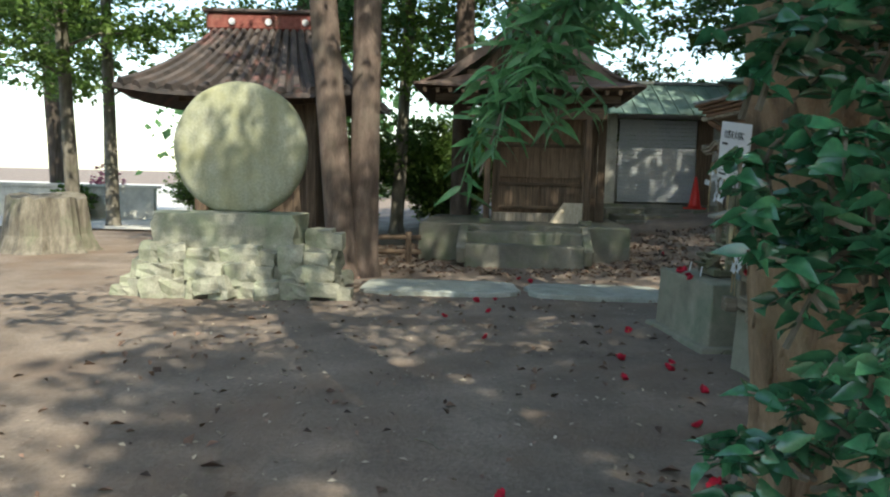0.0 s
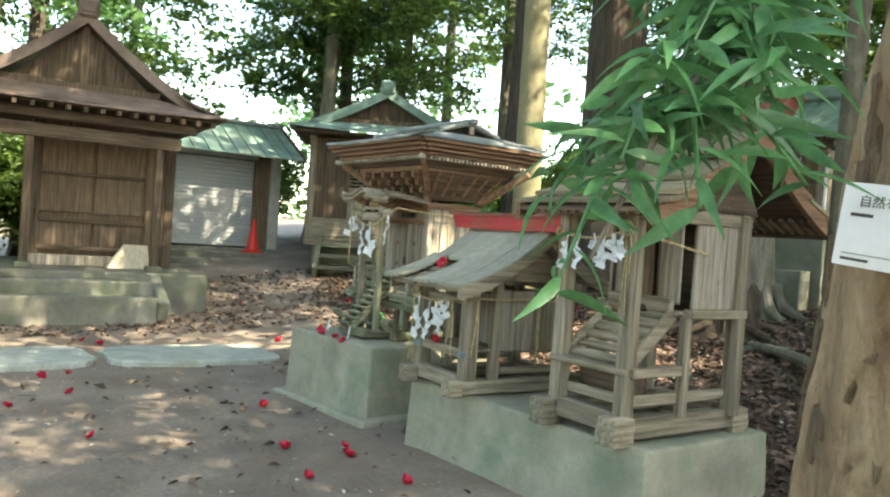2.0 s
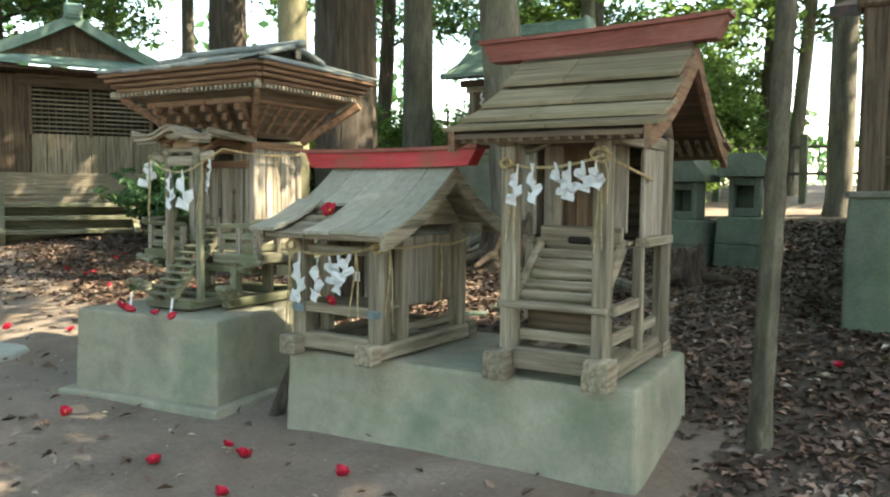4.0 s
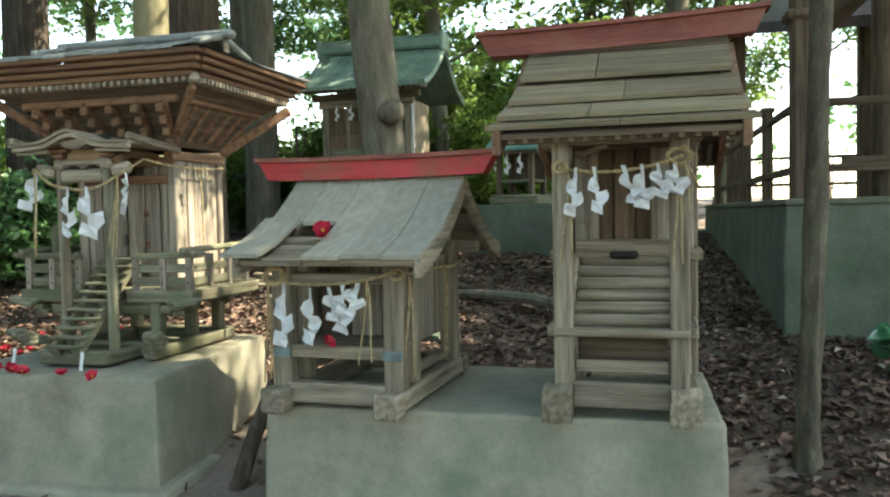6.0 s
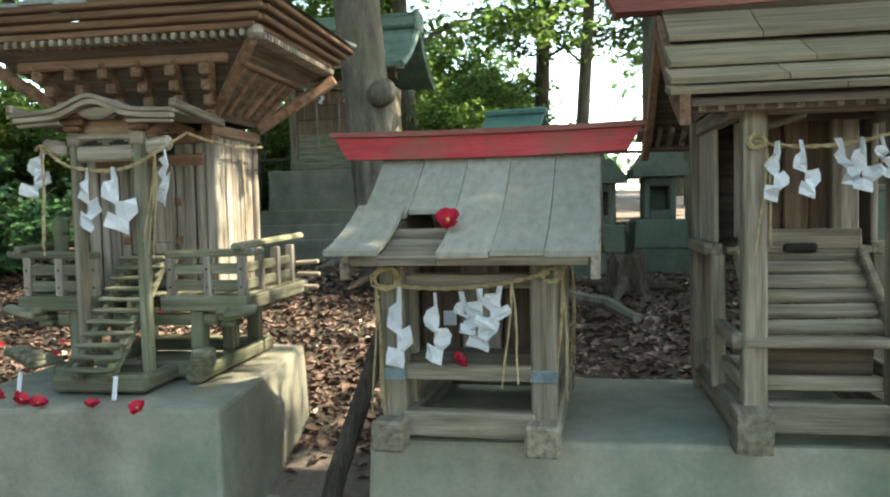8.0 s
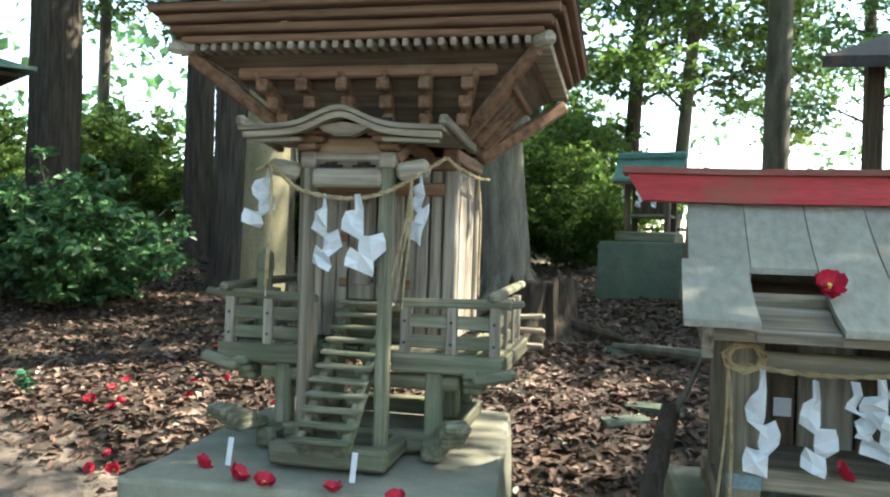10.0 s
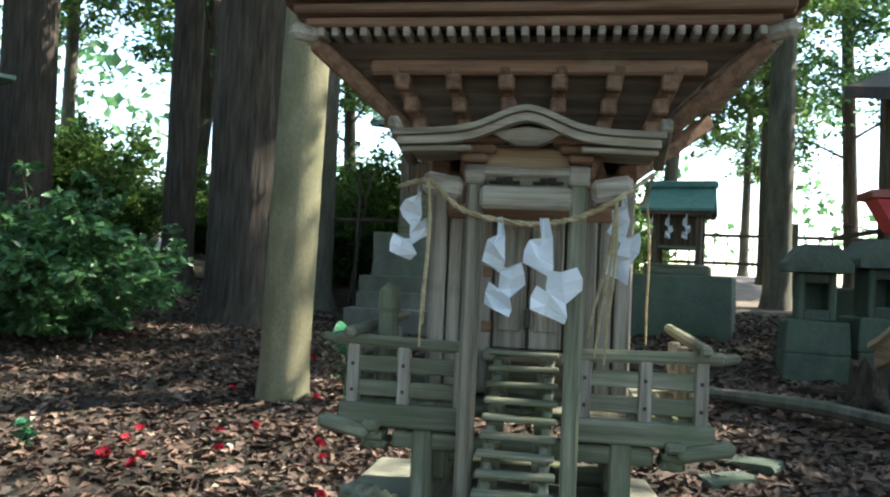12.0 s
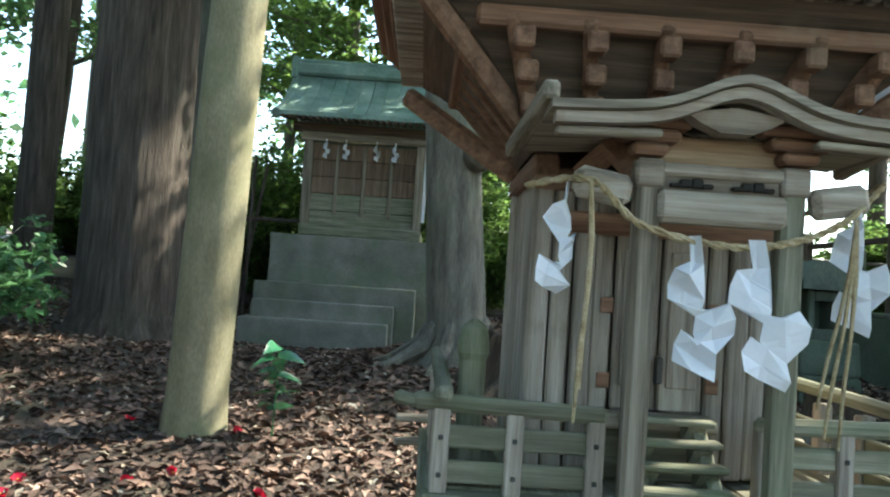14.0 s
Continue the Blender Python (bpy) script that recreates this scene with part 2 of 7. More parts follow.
SHUTTER = mat("grey_steel_shutter", [(0.36, 0.385, 0.40), (0.43, 0.455, 0.47), (0.48, 0.50, 0.51)], (1, 1, 1), 0.5, 0.05, (30, 30, 30), (0.36, 0.36, 0.33), 2, (0.5, 0.8), 0.04, metal=0.1)
PLASTER = mat("pale_plaster", [(0.34, 0.33, 0.29), (0.47, 0.46, 0.41), (0.54, 0.53, 0.48)], (3, 3, 3), 0.9, 0.2, (60, 60, 60), (0.24, 0.24, 0.2), 2, (0.5, 0.8), 0.05)
CONE_M = mat("red_plastic", [(0.60, 0.025, 0.02), (0.72, 0.04, 0.03)], (3, 3, 3), 0.45, 0.05, (40, 40, 40), None, vary=0.02)
PAPER = mat("white_paper", [(0.76, 0.78, 0.82), (0.85, 0.86, 0.88)], (9, 9, 9), 0.8, 0.05, (60, 60, 60), None, vary=0.03, through_light=0.35, grit=0.06)
STRAW = mat("straw_rope", [(0.24, 0.17, 0.085), (0.44, 0.34, 0.19), (0.55, 0.45, 0.29)], (30, 30, 30), 0.9, 0.6, (200, 200, 200), None, vary=0.1)
INK = mat("black_ink", [(0.04, 0.04, 0.04), (0.06, 0.06, 0.06)], vary=0.0, bump=0)
STRAP = mat("blue_grey_strap", [(0.10, 0.14, 0.155), (0.18, 0.25, 0.275), (0.24, 0.32, 0.35)], (12, 12, 12), 0.55, 0.2, (90, 90, 90), (0.15, 0.09, 0.055), 14.0, (0.52, 0.7), 0.1, metal=0.3)
METAL = mat("dull_iron", [(0.05, 0.05, 0.048), (0.10, 0.095, 0.09)], (8, 8, 8), 0.55, 0.2, (90, 90, 90), None, metal=0.6, vary=0.1)
CEDAR = mat("cedar_bark", [(0.045, 0.034, 0.027), (0.10, 0.078, 0.062), (0.17, 0.138, 0.112)], (22, 22, 1.9), 0.95, 1.0, (90, 90, 6), (0.11, 0.115, 0.075), 1.2, (0.55, 0.8), 0.12, distance=0.03)
REDBARK = mat("red_grey_bark", [(0.075, 0.053, 0.043), (0.135, 0.098, 0.08), (0.195, 0.15, 0.125)], (9, 9, 2.2), 0.92, 0.6, (55, 55, 16), (0.13, 0.115, 0.09), 1.6, (0.5, 0.75), 0.05, distance=0.012)
OLIVE = mat("smooth_olive_bark", [(0.15, 0.135, 0.078), (0.235, 0.21, 0.128), (0.30, 0.27, 0.175)], (5, 5, 1.6), 0.85, 0.25, (70, 70, 30), (0.14, 0.15, 0.07), 1.6, (0.5, 0.75), 0.05)
GREYBARK = mat("grey_bark", [(0.08, 0.069, 0.055), (0.15, 0.134, 0.107), (0.225, 0.205, 0.168)], (10, 10, 2.0), 0.92, 0.6, (60, 60, 14), (0.12, 0.14, 0.085), 1.5, (0.5, 0.75), 0.12, distance=0.015)
SANDBARK = mat("flaking_tan_bark", [(0.175, 0.11, 0.07), (0.36, 0.25, 0.162), (0.50, 0.365, 0.25)], (13, 13, 2.6), 0.92, 1.0, (60, 60, 22), (0.29, 0.225, 0.14), 3.0, (0.5, 0.72), 0.13, distance=0.03, grit=0.5)
LEAF = mat("glossy_dark_leaf", [(0.022, 0.115, 0.06), (0.045, 0.175, 0.085), (0.08, 0.24, 0.11)], (14, 14, 14), 0.15, 0.06, (60, 60, 60), None, vary=0.45, spec=0.9, through_light=0.2, island=True)
SHRUBLEAF = mat("green_shrub_leaf", [(0.05, 0.14, 0.055), (0.085, 0.195, 0.075), (0.125, 0.245, 0.09)], (8, 8, 8), 0.38, 0.1, (40, 40, 40), None, vary=0.45, spec=0.45, through_light=0.35, island=True)
LONGLEAF = mat("long_green_leaf", [(0.065, 0.19, 0.08), (0.095, 0.25, 0.105), (0.125, 0.30, 0.125)], (10, 10, 10), 0.33, 0.1, (40, 40, 40), None, vary=0.3, spec=0.5, through_light=0.5, island=True)
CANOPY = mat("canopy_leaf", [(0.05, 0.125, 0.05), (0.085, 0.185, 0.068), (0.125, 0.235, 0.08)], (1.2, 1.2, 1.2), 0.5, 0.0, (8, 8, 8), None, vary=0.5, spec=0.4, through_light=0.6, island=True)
# lighter, yellower copy of the canopy leaf, with sunlight put into its colour
LIGHTLEAF = mat("sunlight_tinted_leaf", [(0.085, 0.165, 0.045), (0.145, 0.24, 0.062), (0.20, 0.30, 0.08)], (1.2, 1.2, 1.2), 0.5, 0.0, (8, 8, 8), None, vary=0.5, spec=0.4, through_light=0.6, island=True)
LITTER = mat("dry_fallen_leaf", [(0.058, 0.034, 0.025), (0.135, 0.082, 0.06), (0.255, 0.175, 0.138)], (2.0, 2.0, 2.0), 0.8, 0.1, (40, 40, 40), None, vary=0.65, island=True)
PALELEAF = mat("bleached_fallen_leaf", [(0.22, 0.17, 0.12), (0.36, 0.31, 0.24), (0.46, 0.42, 0.35)], (2.0, 2.0, 2.0), 0.8, 0.1, (40, 40, 40), None, vary=0.4, island=True)
PETAL = mat("camellia_petal", [(0.50, 0.012, 0.045), (0.68, 0.022, 0.07)], (20, 20, 20), 0.55, 0.1, (60, 60, 60), None, vary=0.15, through_light=0.25)
STAMEN = mat("yellow_stamen", [(0.7, 0.42, 0.05), (0.8, 0.52, 0.08)], (30, 30, 30), 0.7, 0.2, (90, 90, 90), None, vary=0.1)
SOIL = mat("packed_earth", [(0.12, 0.094, 0.075), (0.205, 0.163, 0.132), (0.285, 0.232, 0.19)], (1.3, 1.3, 1.3), 0.95, 0.8, (30, 30, 30), (0.165, 0.115, 0.084), 0.8, (0.48, 0.68), 0.0, 12.0, distance=0.02)
SLIMBARK = mat("dark_mossy_bark", [(0.05, 0.042, 0.03), (0.10, 0.088, 0.062), (0.16, 0.145, 0.105)], (14, 14, 5), 0.92, 0.8, (60, 60, 30), (0.09, 0.105, 0.055), 3.0, (0.5, 0.75), 0.05, distance=0.012)
ROTWOOD = mat("rotten_brown_wood", [(0.035, 0.025, 0.018), (0.085, 0.06, 0.042), (0.15, 0.11, 0.08)], (18, 18, 3), 0.95, 1.0, (70, 70, 12), (0.06, 0.055, 0.035), 3.0, (0.5, 0.75), 0.1, distance=0.02)
MOULD = mat("leaf_mould", [(0.035, 0.025, 0.019), (0.065, 0.046, 0.035), (0.11, 0.08, 0.06)], (5, 5, 5), 0.95, 0.9, (40, 40, 40), (0.05, 0.05, 0.03), 0.9, (0.5, 0.7), 0.0, 10.0, distance=0.02)
# near-black that paints the shade in hollows, also used for black carvings and blocks
BLACK_SHADE = mat("black_and_shade", [(0.012, 0.010, 0.008), (0.02, 0.017, 0.013)], vary=0.0, bump=0)

# ---- ground ----
def clip(a, lo, hi):
    return max(lo, min(hi, a))


def ground_z(x, y):
    z = 0.12 * clip(y - 0.1, 0, 5) + 0.07 * clip(y - 5, 0, 14) + 0.06 * clip(-x - 5, 0, 8) * clip((y + 4) / 4, 0, 1)
    if x > 4:
        z *= clip(1 - (x - 4) / 12, 0.2, 1)
    z -= 0.20 * math.exp(-((x + 3.0) / 1.6) ** 2 - ((y - 7.3) / 1.6) ** 2)
    z += 0.14 * math.exp(-((x - 0.1) / 0.9) ** 2 - ((y - 6.2) / 0.9) ** 2)
    z += 0.02 * noise.noise((x * 0.7, y * 0.7, 0)) + 0.012 * noise.noise((x * 2.6, y * 2.6, 3)) + 0.006 * noise.noise((x * 8, y * 8, 7))
    return z


def axis_steps(lo, hi, fine_lo, fine_hi, step):
    out, a = [], fine_lo
    while a <= fine_hi:
        out.append(a)
        a += step
    lows, highs = [], []
    a, s = fine_lo, step
    while a > lo:
        s *= 1.25
        a -= s
        lows.append(max(a, lo))
    a, s = fine_hi, step
    while a < hi:
        s *= 1.25
        a += s
        highs.append(min(a, hi))
    return lows[::-1] + out + highs


gx, gy = axis_steps(-400, 400, -6, 5.5, 0.1), axis_steps(-400, 400, -4.5, 5, 0.1)
gs = Shape()
gs.v = [(x, y, ground_z(x, y)) for y in gy for x in gx]
nx = len(gx)
gs.f = [(j * nx + i, j * nx + i + 1, (j + 1) * nx + i + 1, (j + 1) * nx + i) for j in range(len(gy) - 1) for i in range(nx - 1)]
gs.smooth = True
tagged(part("ground", gs, SOIL), "packed brown earth of a shaded shrine precinct", "ground", kind="structure")


def leaf_cloud(name, material, centers, normals, sizes, aspect=0.55, fold=0.18, parent=None, turns=None):
    """Many pointed leaves, each of two folded halves, as one mesh. All arrays in the parent's space."""
    n = len(centers)
    rng = np.random.default_rng(len(centers) + 11)
    nrm = normals / np.linalg.norm(normals, axis=1)[:, None]
    if turns is None:
        turns = rng.normal(size=(n, 3))
    a = turns - nrm * (turns * nrm).sum(1)[:, None]
    a /= np.linalg.norm(a, axis=1)[:, None] + 1e-9
    b = np.cross(nrm, a)
    s = sizes[:, None]
    tip, base = centers + a * s * 0.5, centers - a * s * 0.5
    droop = nrm * s * fold
    l1, r1 = centers + b * s * aspect * 0.5 + droop * 0.6, centers - b * s * aspect * 0.5 + droop * 0.6
    co = np.stack([base, r1, tip - droop * 0.5, l1], 1)
    me = bpy.data.meshes.new(name)
    me.vertices.add(n * 4)
    me.vertices.foreach_set("co", co.reshape(-1).astype(np.float32))
    tri = np.array([0, 1, 2, 0, 2, 3])
    idx = (np.arange(n)[:, None] * 4 + tri[None]).reshape(-1)
    me.loops.add(n * 6)
    me.loops.foreach_set("vertex_index", idx.astype(np.int32))
    me.polygons.add(n * 2)
    me.polygons.foreach_set("loop_start", (np.arange(n * 2) * 3).astype(np.int32))
    me.polygons.foreach_set("loop_total", np.full(n * 2, 3, np.int32))
    me.materials.append(material)
    me.update(calc_edges=True)
    ob = new(name, me)
    if parent:
        ob.parent = parent
    return ob


def litter_density(x, y):
    """How thickly the fallen leaves lie: thin on the swept forecourt, thick behind the plinths."""
    d = clip((y - 0.55) / 0.7, 0, 1)
    if x > 2.1:
        d = max(d, clip((x - 2.1) / 0.3, 0, 1) * clip((y + 1.4) / 0.8, 0, 1))
    if x < -1.7:
        d *= clip((y - 0.45 - 0.30 * (-1.7 - x)) / 0.8, 0, 1) if y < 3.2 else 1
    if -0.4 < x < 2.6 and y > 0.5:
        d *= 0.8
    if x < -5:
        d = max(d * 0.8, 0.25)
    if x > 5.2:
        d *= clip((6.3 - x) / 1.1, 0, 1)
    return d


# dark mould under the trees, its edge frayed
mx, my = [-9 + 0.1 * i for i in range(156)], [-2 + 0.1 * i for i in range(120)]
ms = Shape()
ms.v = [(x, y, ground_z(x, y) + 0.005) for y in my for x in mx]
for j in range(len(my) - 1):
    for i in range(len(mx) - 1):
        x, y = mx[i] + 0.05, my[j] + 0.05
        if litter_density(x, y) + 0.35 * noise.noise((x * 2.1, y * 2.1, 4)) + 0.3 * noise.noise((x * 7, y * 7, 9)) > 0.5:
            a = j * len(mx) + i
            ms.f.append((a, a + 1, a + len(mx) + 1, a + len(mx)))
ms.smooth = True
tagged(part("ground_mould", ms, MOULD), "dark damp leaf mould under the trees", "ground", kind="structure")

rng = np.random.default_rng(5)
spots = []
while len(spots) < 62000:
    x, y = rng.uniform(-9, 6.5), rng.uniform(-5, 9.5)
    if rng.random() < litter_density(x, y) + 0.012 and rng.random() < clip(1.25 - 0.1 * math.hypot(x, y), 0.22, 1):
        spots.append((x, y, ground_z(x, y) + rng.uniform(0.004, 0.022)))
spots = np.array(spots)
tilt = np.column_stack([rng.normal(0, 0.38, (len(spots), 2)), np.ones(len(spots))])
litter = leaf_cloud("fallen_leaves", LITTER, spots, tilt, rng.uniform(0.03, 0.088, len(spots)) * np.where(rng.random(len(spots)) < 0.2, 1.45, 1.0), 0.5, 0.24)
tagged(litter, "dry brown fallen leaves covering the forest floor", "leaves", kind="stuff")

prng = np.random.default_rng(6)
bits = np.column_stack([prng.uniform(-4.5, 5.0, 1300), prng.uniform(-4.5, 0.8, 1300)])
bits = np.array([(x, y, ground_z(x, y) + 0.006) for x, y in bits if not (-1.75 < x < 2.05 and -0.35 < y)])
pale = leaf_cloud("pale_fallen_leaves", PALELEAF, bits, np.column_stack([prng.normal(0, 0.3, (len(bits), 2)), np.ones(len(bits))]), prng.uniform(0.012, 0.058, len(bits)), 0.45, 0.15)
more = []
while len(more) < 1500:
    x, y = prng.uniform(-7, 5.5), prng.uniform(-1.5, 7)
    if prng.random() < litter_density(x, y):
        more.append((x, y, ground_z(x, y) + prng.uniform(0.018, 0.028)))
more = np.array(more)
pale_litter = leaf_cloud("bleached_fallen_leaves", PALELEAF, more, np.column_stack([prng.normal(0, 0.3, (len(more), 2)), np.ones(len(more))]), prng.uniform(0.03, 0.075, len(more)), 0.5, 0.2)
tagged(pale_litter, "bleached pale leaves among the brown litter", "leaves", kind="stuff")
tagged(pale, "small bleached leaf bits scattered on the swept earth", "leaves", kind="stuff")


def twig(x, y, ang, length, r, label="thin dry twig lying on the ground"):
    t = thing("twig", pose(x, y, ground_z(x, y) + r, 0, 0, ang), label, "twig", "fallen twigs")
    pts = [(length * (i / 4 - 0.5), R.uniform(-0.02, 0.02), R.uniform(0, 0.01)) for i in range(5)]
    part("stick", Shape().tube(pts, [r, r, r * 0.9, r * 0.8, r * 0.4], 6), GREYBARK, t)
    return t


for k in range(34):
    x, y = R.uniform(-5, 4), R.uniform(-3.2, 4)
    if litter_density(x, y) < 0.3 and k % 3:
        continue
    if -1.7 < x < 2.1 and -0.3 < y < 1.3:
        continue
    twig(x, y, R.uniform(0, 180), R.uniform(0.1, 0.4), R.uniform(0.003, 0.007))


def path_slab(x0, x1, y0, y1, z, rz=0):
    t = thing("path_slab", pose((x0 + x1) / 2, (y0 + y1) / 2, z, 0, 0, rz), "flat worn stone slab set in the earth path", "slab", "path slabs")
    s = Shape()
    hx, hy = (x1 - x0) / 2, (y1 - y0) / 2
    n = 30
    ring = []
    for i in range(n):
        a = 2 * math.pi * i / n
        c, d = math.cos(a), math.sin(a)
        k = (abs(c) ** 5 + abs(d) ** 5) ** (-1 / 5) * (0.96 + 0.09 * noise.noise((c * 2.2, d * 2.2, y0)) + R.uniform(-0.012, 0.012))
        ring.append((c * k * hx, d * k * hy))
    v = [(p[0] * f, p[1] * f, zz) for f, zz in ((1.0, -0.12), (1.0, 0.035), (0.975, 0.05)) for p in ring]
    f = [(r * n + i, r * n + (i + 1) % n, (r + 1) * n + (i + 1) % n, (r + 1) * n + i) for r in range(2) for i in range(n)] + [tuple(range(2 * n, 3 * n))]
    s.add(v, f)
    part("slab", s, SLAB, t)


ys = [-3.35, -1.38, 0.38]
for a, b in zip(ys, ys[1:]):
    path_slab(-4.05 + R.uniform(-.06, .06), -2.98 + R.uniform(-.1, .1), a + 0.015, b - 0.015, ground_z(-3.8, (a + b) / 2) + R.uniform(0, 0.02), R.uniform(-2, 2))

# ---- plinths ----
def rough_stone(sx, sy, sz, seed, k=0.22):
    """A quarried stone: a box with broken faces."""
    bm = bmesh.new()
    bmesh.ops.create_cube(bm, size=1.0)
    bmesh.ops.subdivide_edges(bm, edges=list(bm.edges), cuts=2, use_grid_fill=True)
    for v in bm.verts:
        p = v.co.copy()
        r = p.length
        v.co = p * (1 - 0.20 * max(0, r - 0.62))
        d = noise.noise_vector(p * 2.3 + Vector((seed * 3.7, seed, 0)))
        v.co += d * k * 0.5
        v.co.x, v.co.y, v.co.z = v.co.x * sx, v.co.y * sy, v.co.z * sz
    s = Shape()
    for i, v in enumerate(bm.verts):
        v.index = i
    s.v = [tuple(v.co) for v in bm.verts]
    s.f = [tuple(v.index for v in f.verts) for f in bm.faces]
    bm.free()
    return s


def worn_block(sx, sy, z0, z1, amp=0.006, step=0.09, flare=0.02):
    """A cast block with softly uneven faces and rounded arrises; its origin at the front left foot."""
    s = Shape()
    nx_, ny_, nz_ = max(2, int(sx / step)), max(2, int(sy / step)), max(2, int((z1 - z0) / step))
    bm = bmesh.new()
    bmesh.ops.create_cube(bm, size=1.0)
    bmesh.ops.scale(bm, vec=(sx, sy, z1 - z0), verts=bm.verts)
    bmesh.ops.translate(bm, vec=(sx / 2, sy / 2, (z0 + z1) / 2), verts=bm.verts)
    bmesh.ops.bevel(bm, geom=list(bm.edges), offset=0.02, segments=2, affect="EDGES", profile=0.6)
    bmesh.ops.subdivide_edges(bm, edges=[e for e in bm.edges if e.calc_length() > 0.2], cuts=max(2, int(max(sx, sy) / step / 1.6)), use_grid_fill=True)
    for v in bm.verts:
        p = v.co.copy()
        k = flare * (z1 - p.z) / (z1 - z0)
        v.co.x += (p.x / sx - 0.5) * 2 * k
        v.co.y += (p.y / sy - 0.5) * 2 * k
        d = amp * noise.noise_vector(p * 3.1) + 0.5 * amp * noise.noise_vector(p * 11)
        v.co += d
    s.v = [tuple(v.co) for v in bm.verts]
    for i, v in enumerate(bm.verts):
        v.index = i
    s.f = [tuple(v.index for v in f.verts) for f in bm.faces]
    s.smooth = False
    bm.free()
    return s


plinth_b = thing("plinth", pose(0.03, -0.1, 0, 0, 0, 2.6), "long moss-stained cast concrete plinth carrying two small shrines", "plinth", "concrete plinths")
part("block", worn_block(1.925, 1.02, -0.2, 0.443), CONC, plinth_b)
plinth_a = thing("plinth", pose(-1.625, -0.24, 0, 0, 0, 0), "square moss-stained cast concrete plinth with a thin footing", "plinth", "concrete plinths")
def skewed(shape, corners):
    """A block over the unit square drawn onto four plan corners: front left, front right, back right, back left."""
    fl, fr, br, bl = corners
    out = []
    for x, y, z in shape.v:
        out.append(tuple((fl[k] * (1 - x) + fr[k] * x) * (1 - y) + (bl[k] * (1 - x) + br[k] * x) * y for k in (0, 1)) + (z,))
    shape.v = out
    return shape


def skew_block(corners, z0, z1, amp):
    s = worn_block(1.15, 1.4, z0, z1, amp)
    s.v = [(x / 1.15, y / 1.4, z) for x, y, z in s.v]
    return skewed(s, corners)


part("block", skew_block([(-0.06, 0.02), (1.09, 0.14), (0.945, 1.42), (-0.11, 1.44)], -0.12, 0.542, 0.006), CONC, plinth_a)
part("footing", skew_block([(-0.15, -0.07), (1.18, 0.06), (1.03, 1.51), (-0.20, 1.53)], -0.2, 0.035, 0.012), CONC, plinth_a)


# ---- paper streamers, ropes ----
def streamer(parent, x, y, z, length, wide, turn=0, lean=0.0, name="paper_streamer"):
    """A folded zigzag paper: a neck and three or four offset squares, each a folded sheet with thickness."""
    s = Shape()
    th = 0.0012
    w = wide * 0.72
    neck, n = length * 0.26, 3
    drop = (length - neck) / n
    rows = [(0.0, 0.012, w * 0.13, 0.0, 0.0), (lean * neck * 0.6, -neck * 0.6, w * 0.17, R.uniform(-0.2, 0.2), -0.004)]
    cx, cz = lean * neck, -neck
    for i in range(n):
        sg = 1 if i % 2 else -1
        a = sg * R.uniform(0.25, 0.6)
        px, dep = cx + sg * w * 0.3, -0.006 - 0.006 * i
        grow = 1 + 0.12 * i
        rows.append((px - sg * w * 0.06, cz, w * 0.42 * grow, a, dep + R.uniform(-0.008, 0.004)))
        rows.append((px, cz - drop * 0.5, w * 0.5 * grow, a * 0.9, dep + R.uniform(-0.012, 0.012)))
        rows.append((px + sg * w * 0.04, cz - drop * 0.92, w * 0.46 * grow, a * 0.7, dep + R.uniform(-0.008, 0.004)))
        cx, cz = cx + lean * drop, cz - drop
    front = []
    for px, pz, hw, a, dep in rows:
        bow, tw = R.uniform(-0.016, 0.016), R.uniform(-0.012, 0.012)
        for k in (-1, -0.1, 1):
            front.append((px + k * hw * math.cos(a), dep + (bow if abs(k) < 0.5 else 0) + tw * k, pz + k * hw * math.sin(a)))
    m = len(front)
    nr = len(rows)
    f = [(3 * r + c, 3 * r + 3 + c, 3 * r + 4 + c, 3 * r + 1 + c) for r in range(nr - 1) for c in (0, 1)]
    f += [tuple(m + q for q in reversed(g)) for g in f]
    rim = [3 * r for r in range(nr)] + [m - 2, m - 1] + [3 * r + 2 for r in range(nr - 2, -1, -1)] + [1]
    f += [(rim[(k + 1) % len(rim)], rim[k], m + rim[k], m + rim[(k + 1) % len(rim)]) for k in range(len(rim))]
    s.add(front + [(q[0], q[1] + th, q[2]) for q in front], f, pose(x, y, z, 0, 0, turn))
    part(name, s, PAPER, parent, "white folded paper zigzag")


def rope(parent, pts, r=0.0075, name="rope"):
    """A twisted straw rope through points: two strands round each other."""
    dense = []
    for i in range(len(pts) - 1):
        a, b = Vector(pts[i]), Vector(pts[i + 1])
        k = max(3, int((b - a).length / 0.012))
        dense += [a.lerp(b, j / k) for j in range(k)]
    dense.append(Vector(pts[-1]))
    s = Shape()
    for ph in (0, math.pi):
        q = []
        for i, p in enumerate(dense):
            ang = i * 0.9 + ph
            q.append(p + Vector((math.sin(ang) * 0.2, math.cos(ang), math.sin(ang))) * r * 0.45)
        s.tube(q, r * 0.62, 5)
    return part(name, s, STRAW, parent)


def tails(parent, x, y, z, length, n=2, spread=0.03):
    """Loose straw ends hanging from a knot."""
    for _ in range(n):
        dx, dy = R.uniform(-spread, spread), R.uniform(-0.02, 0.01)
        L = length * R.uniform(0.8, 1.0)
        pts = [(x + dx * t + 0.006 * math.sin(5 * t), y + dy * t, z - L * t) for t in (0, 0.25, 0.5, 0.75, 1)]
        part("straw_tail", Shape().tube(pts, [0.0035, 0.0045, 0.004, 0.004, 0.003], 5), STRAW, parent)


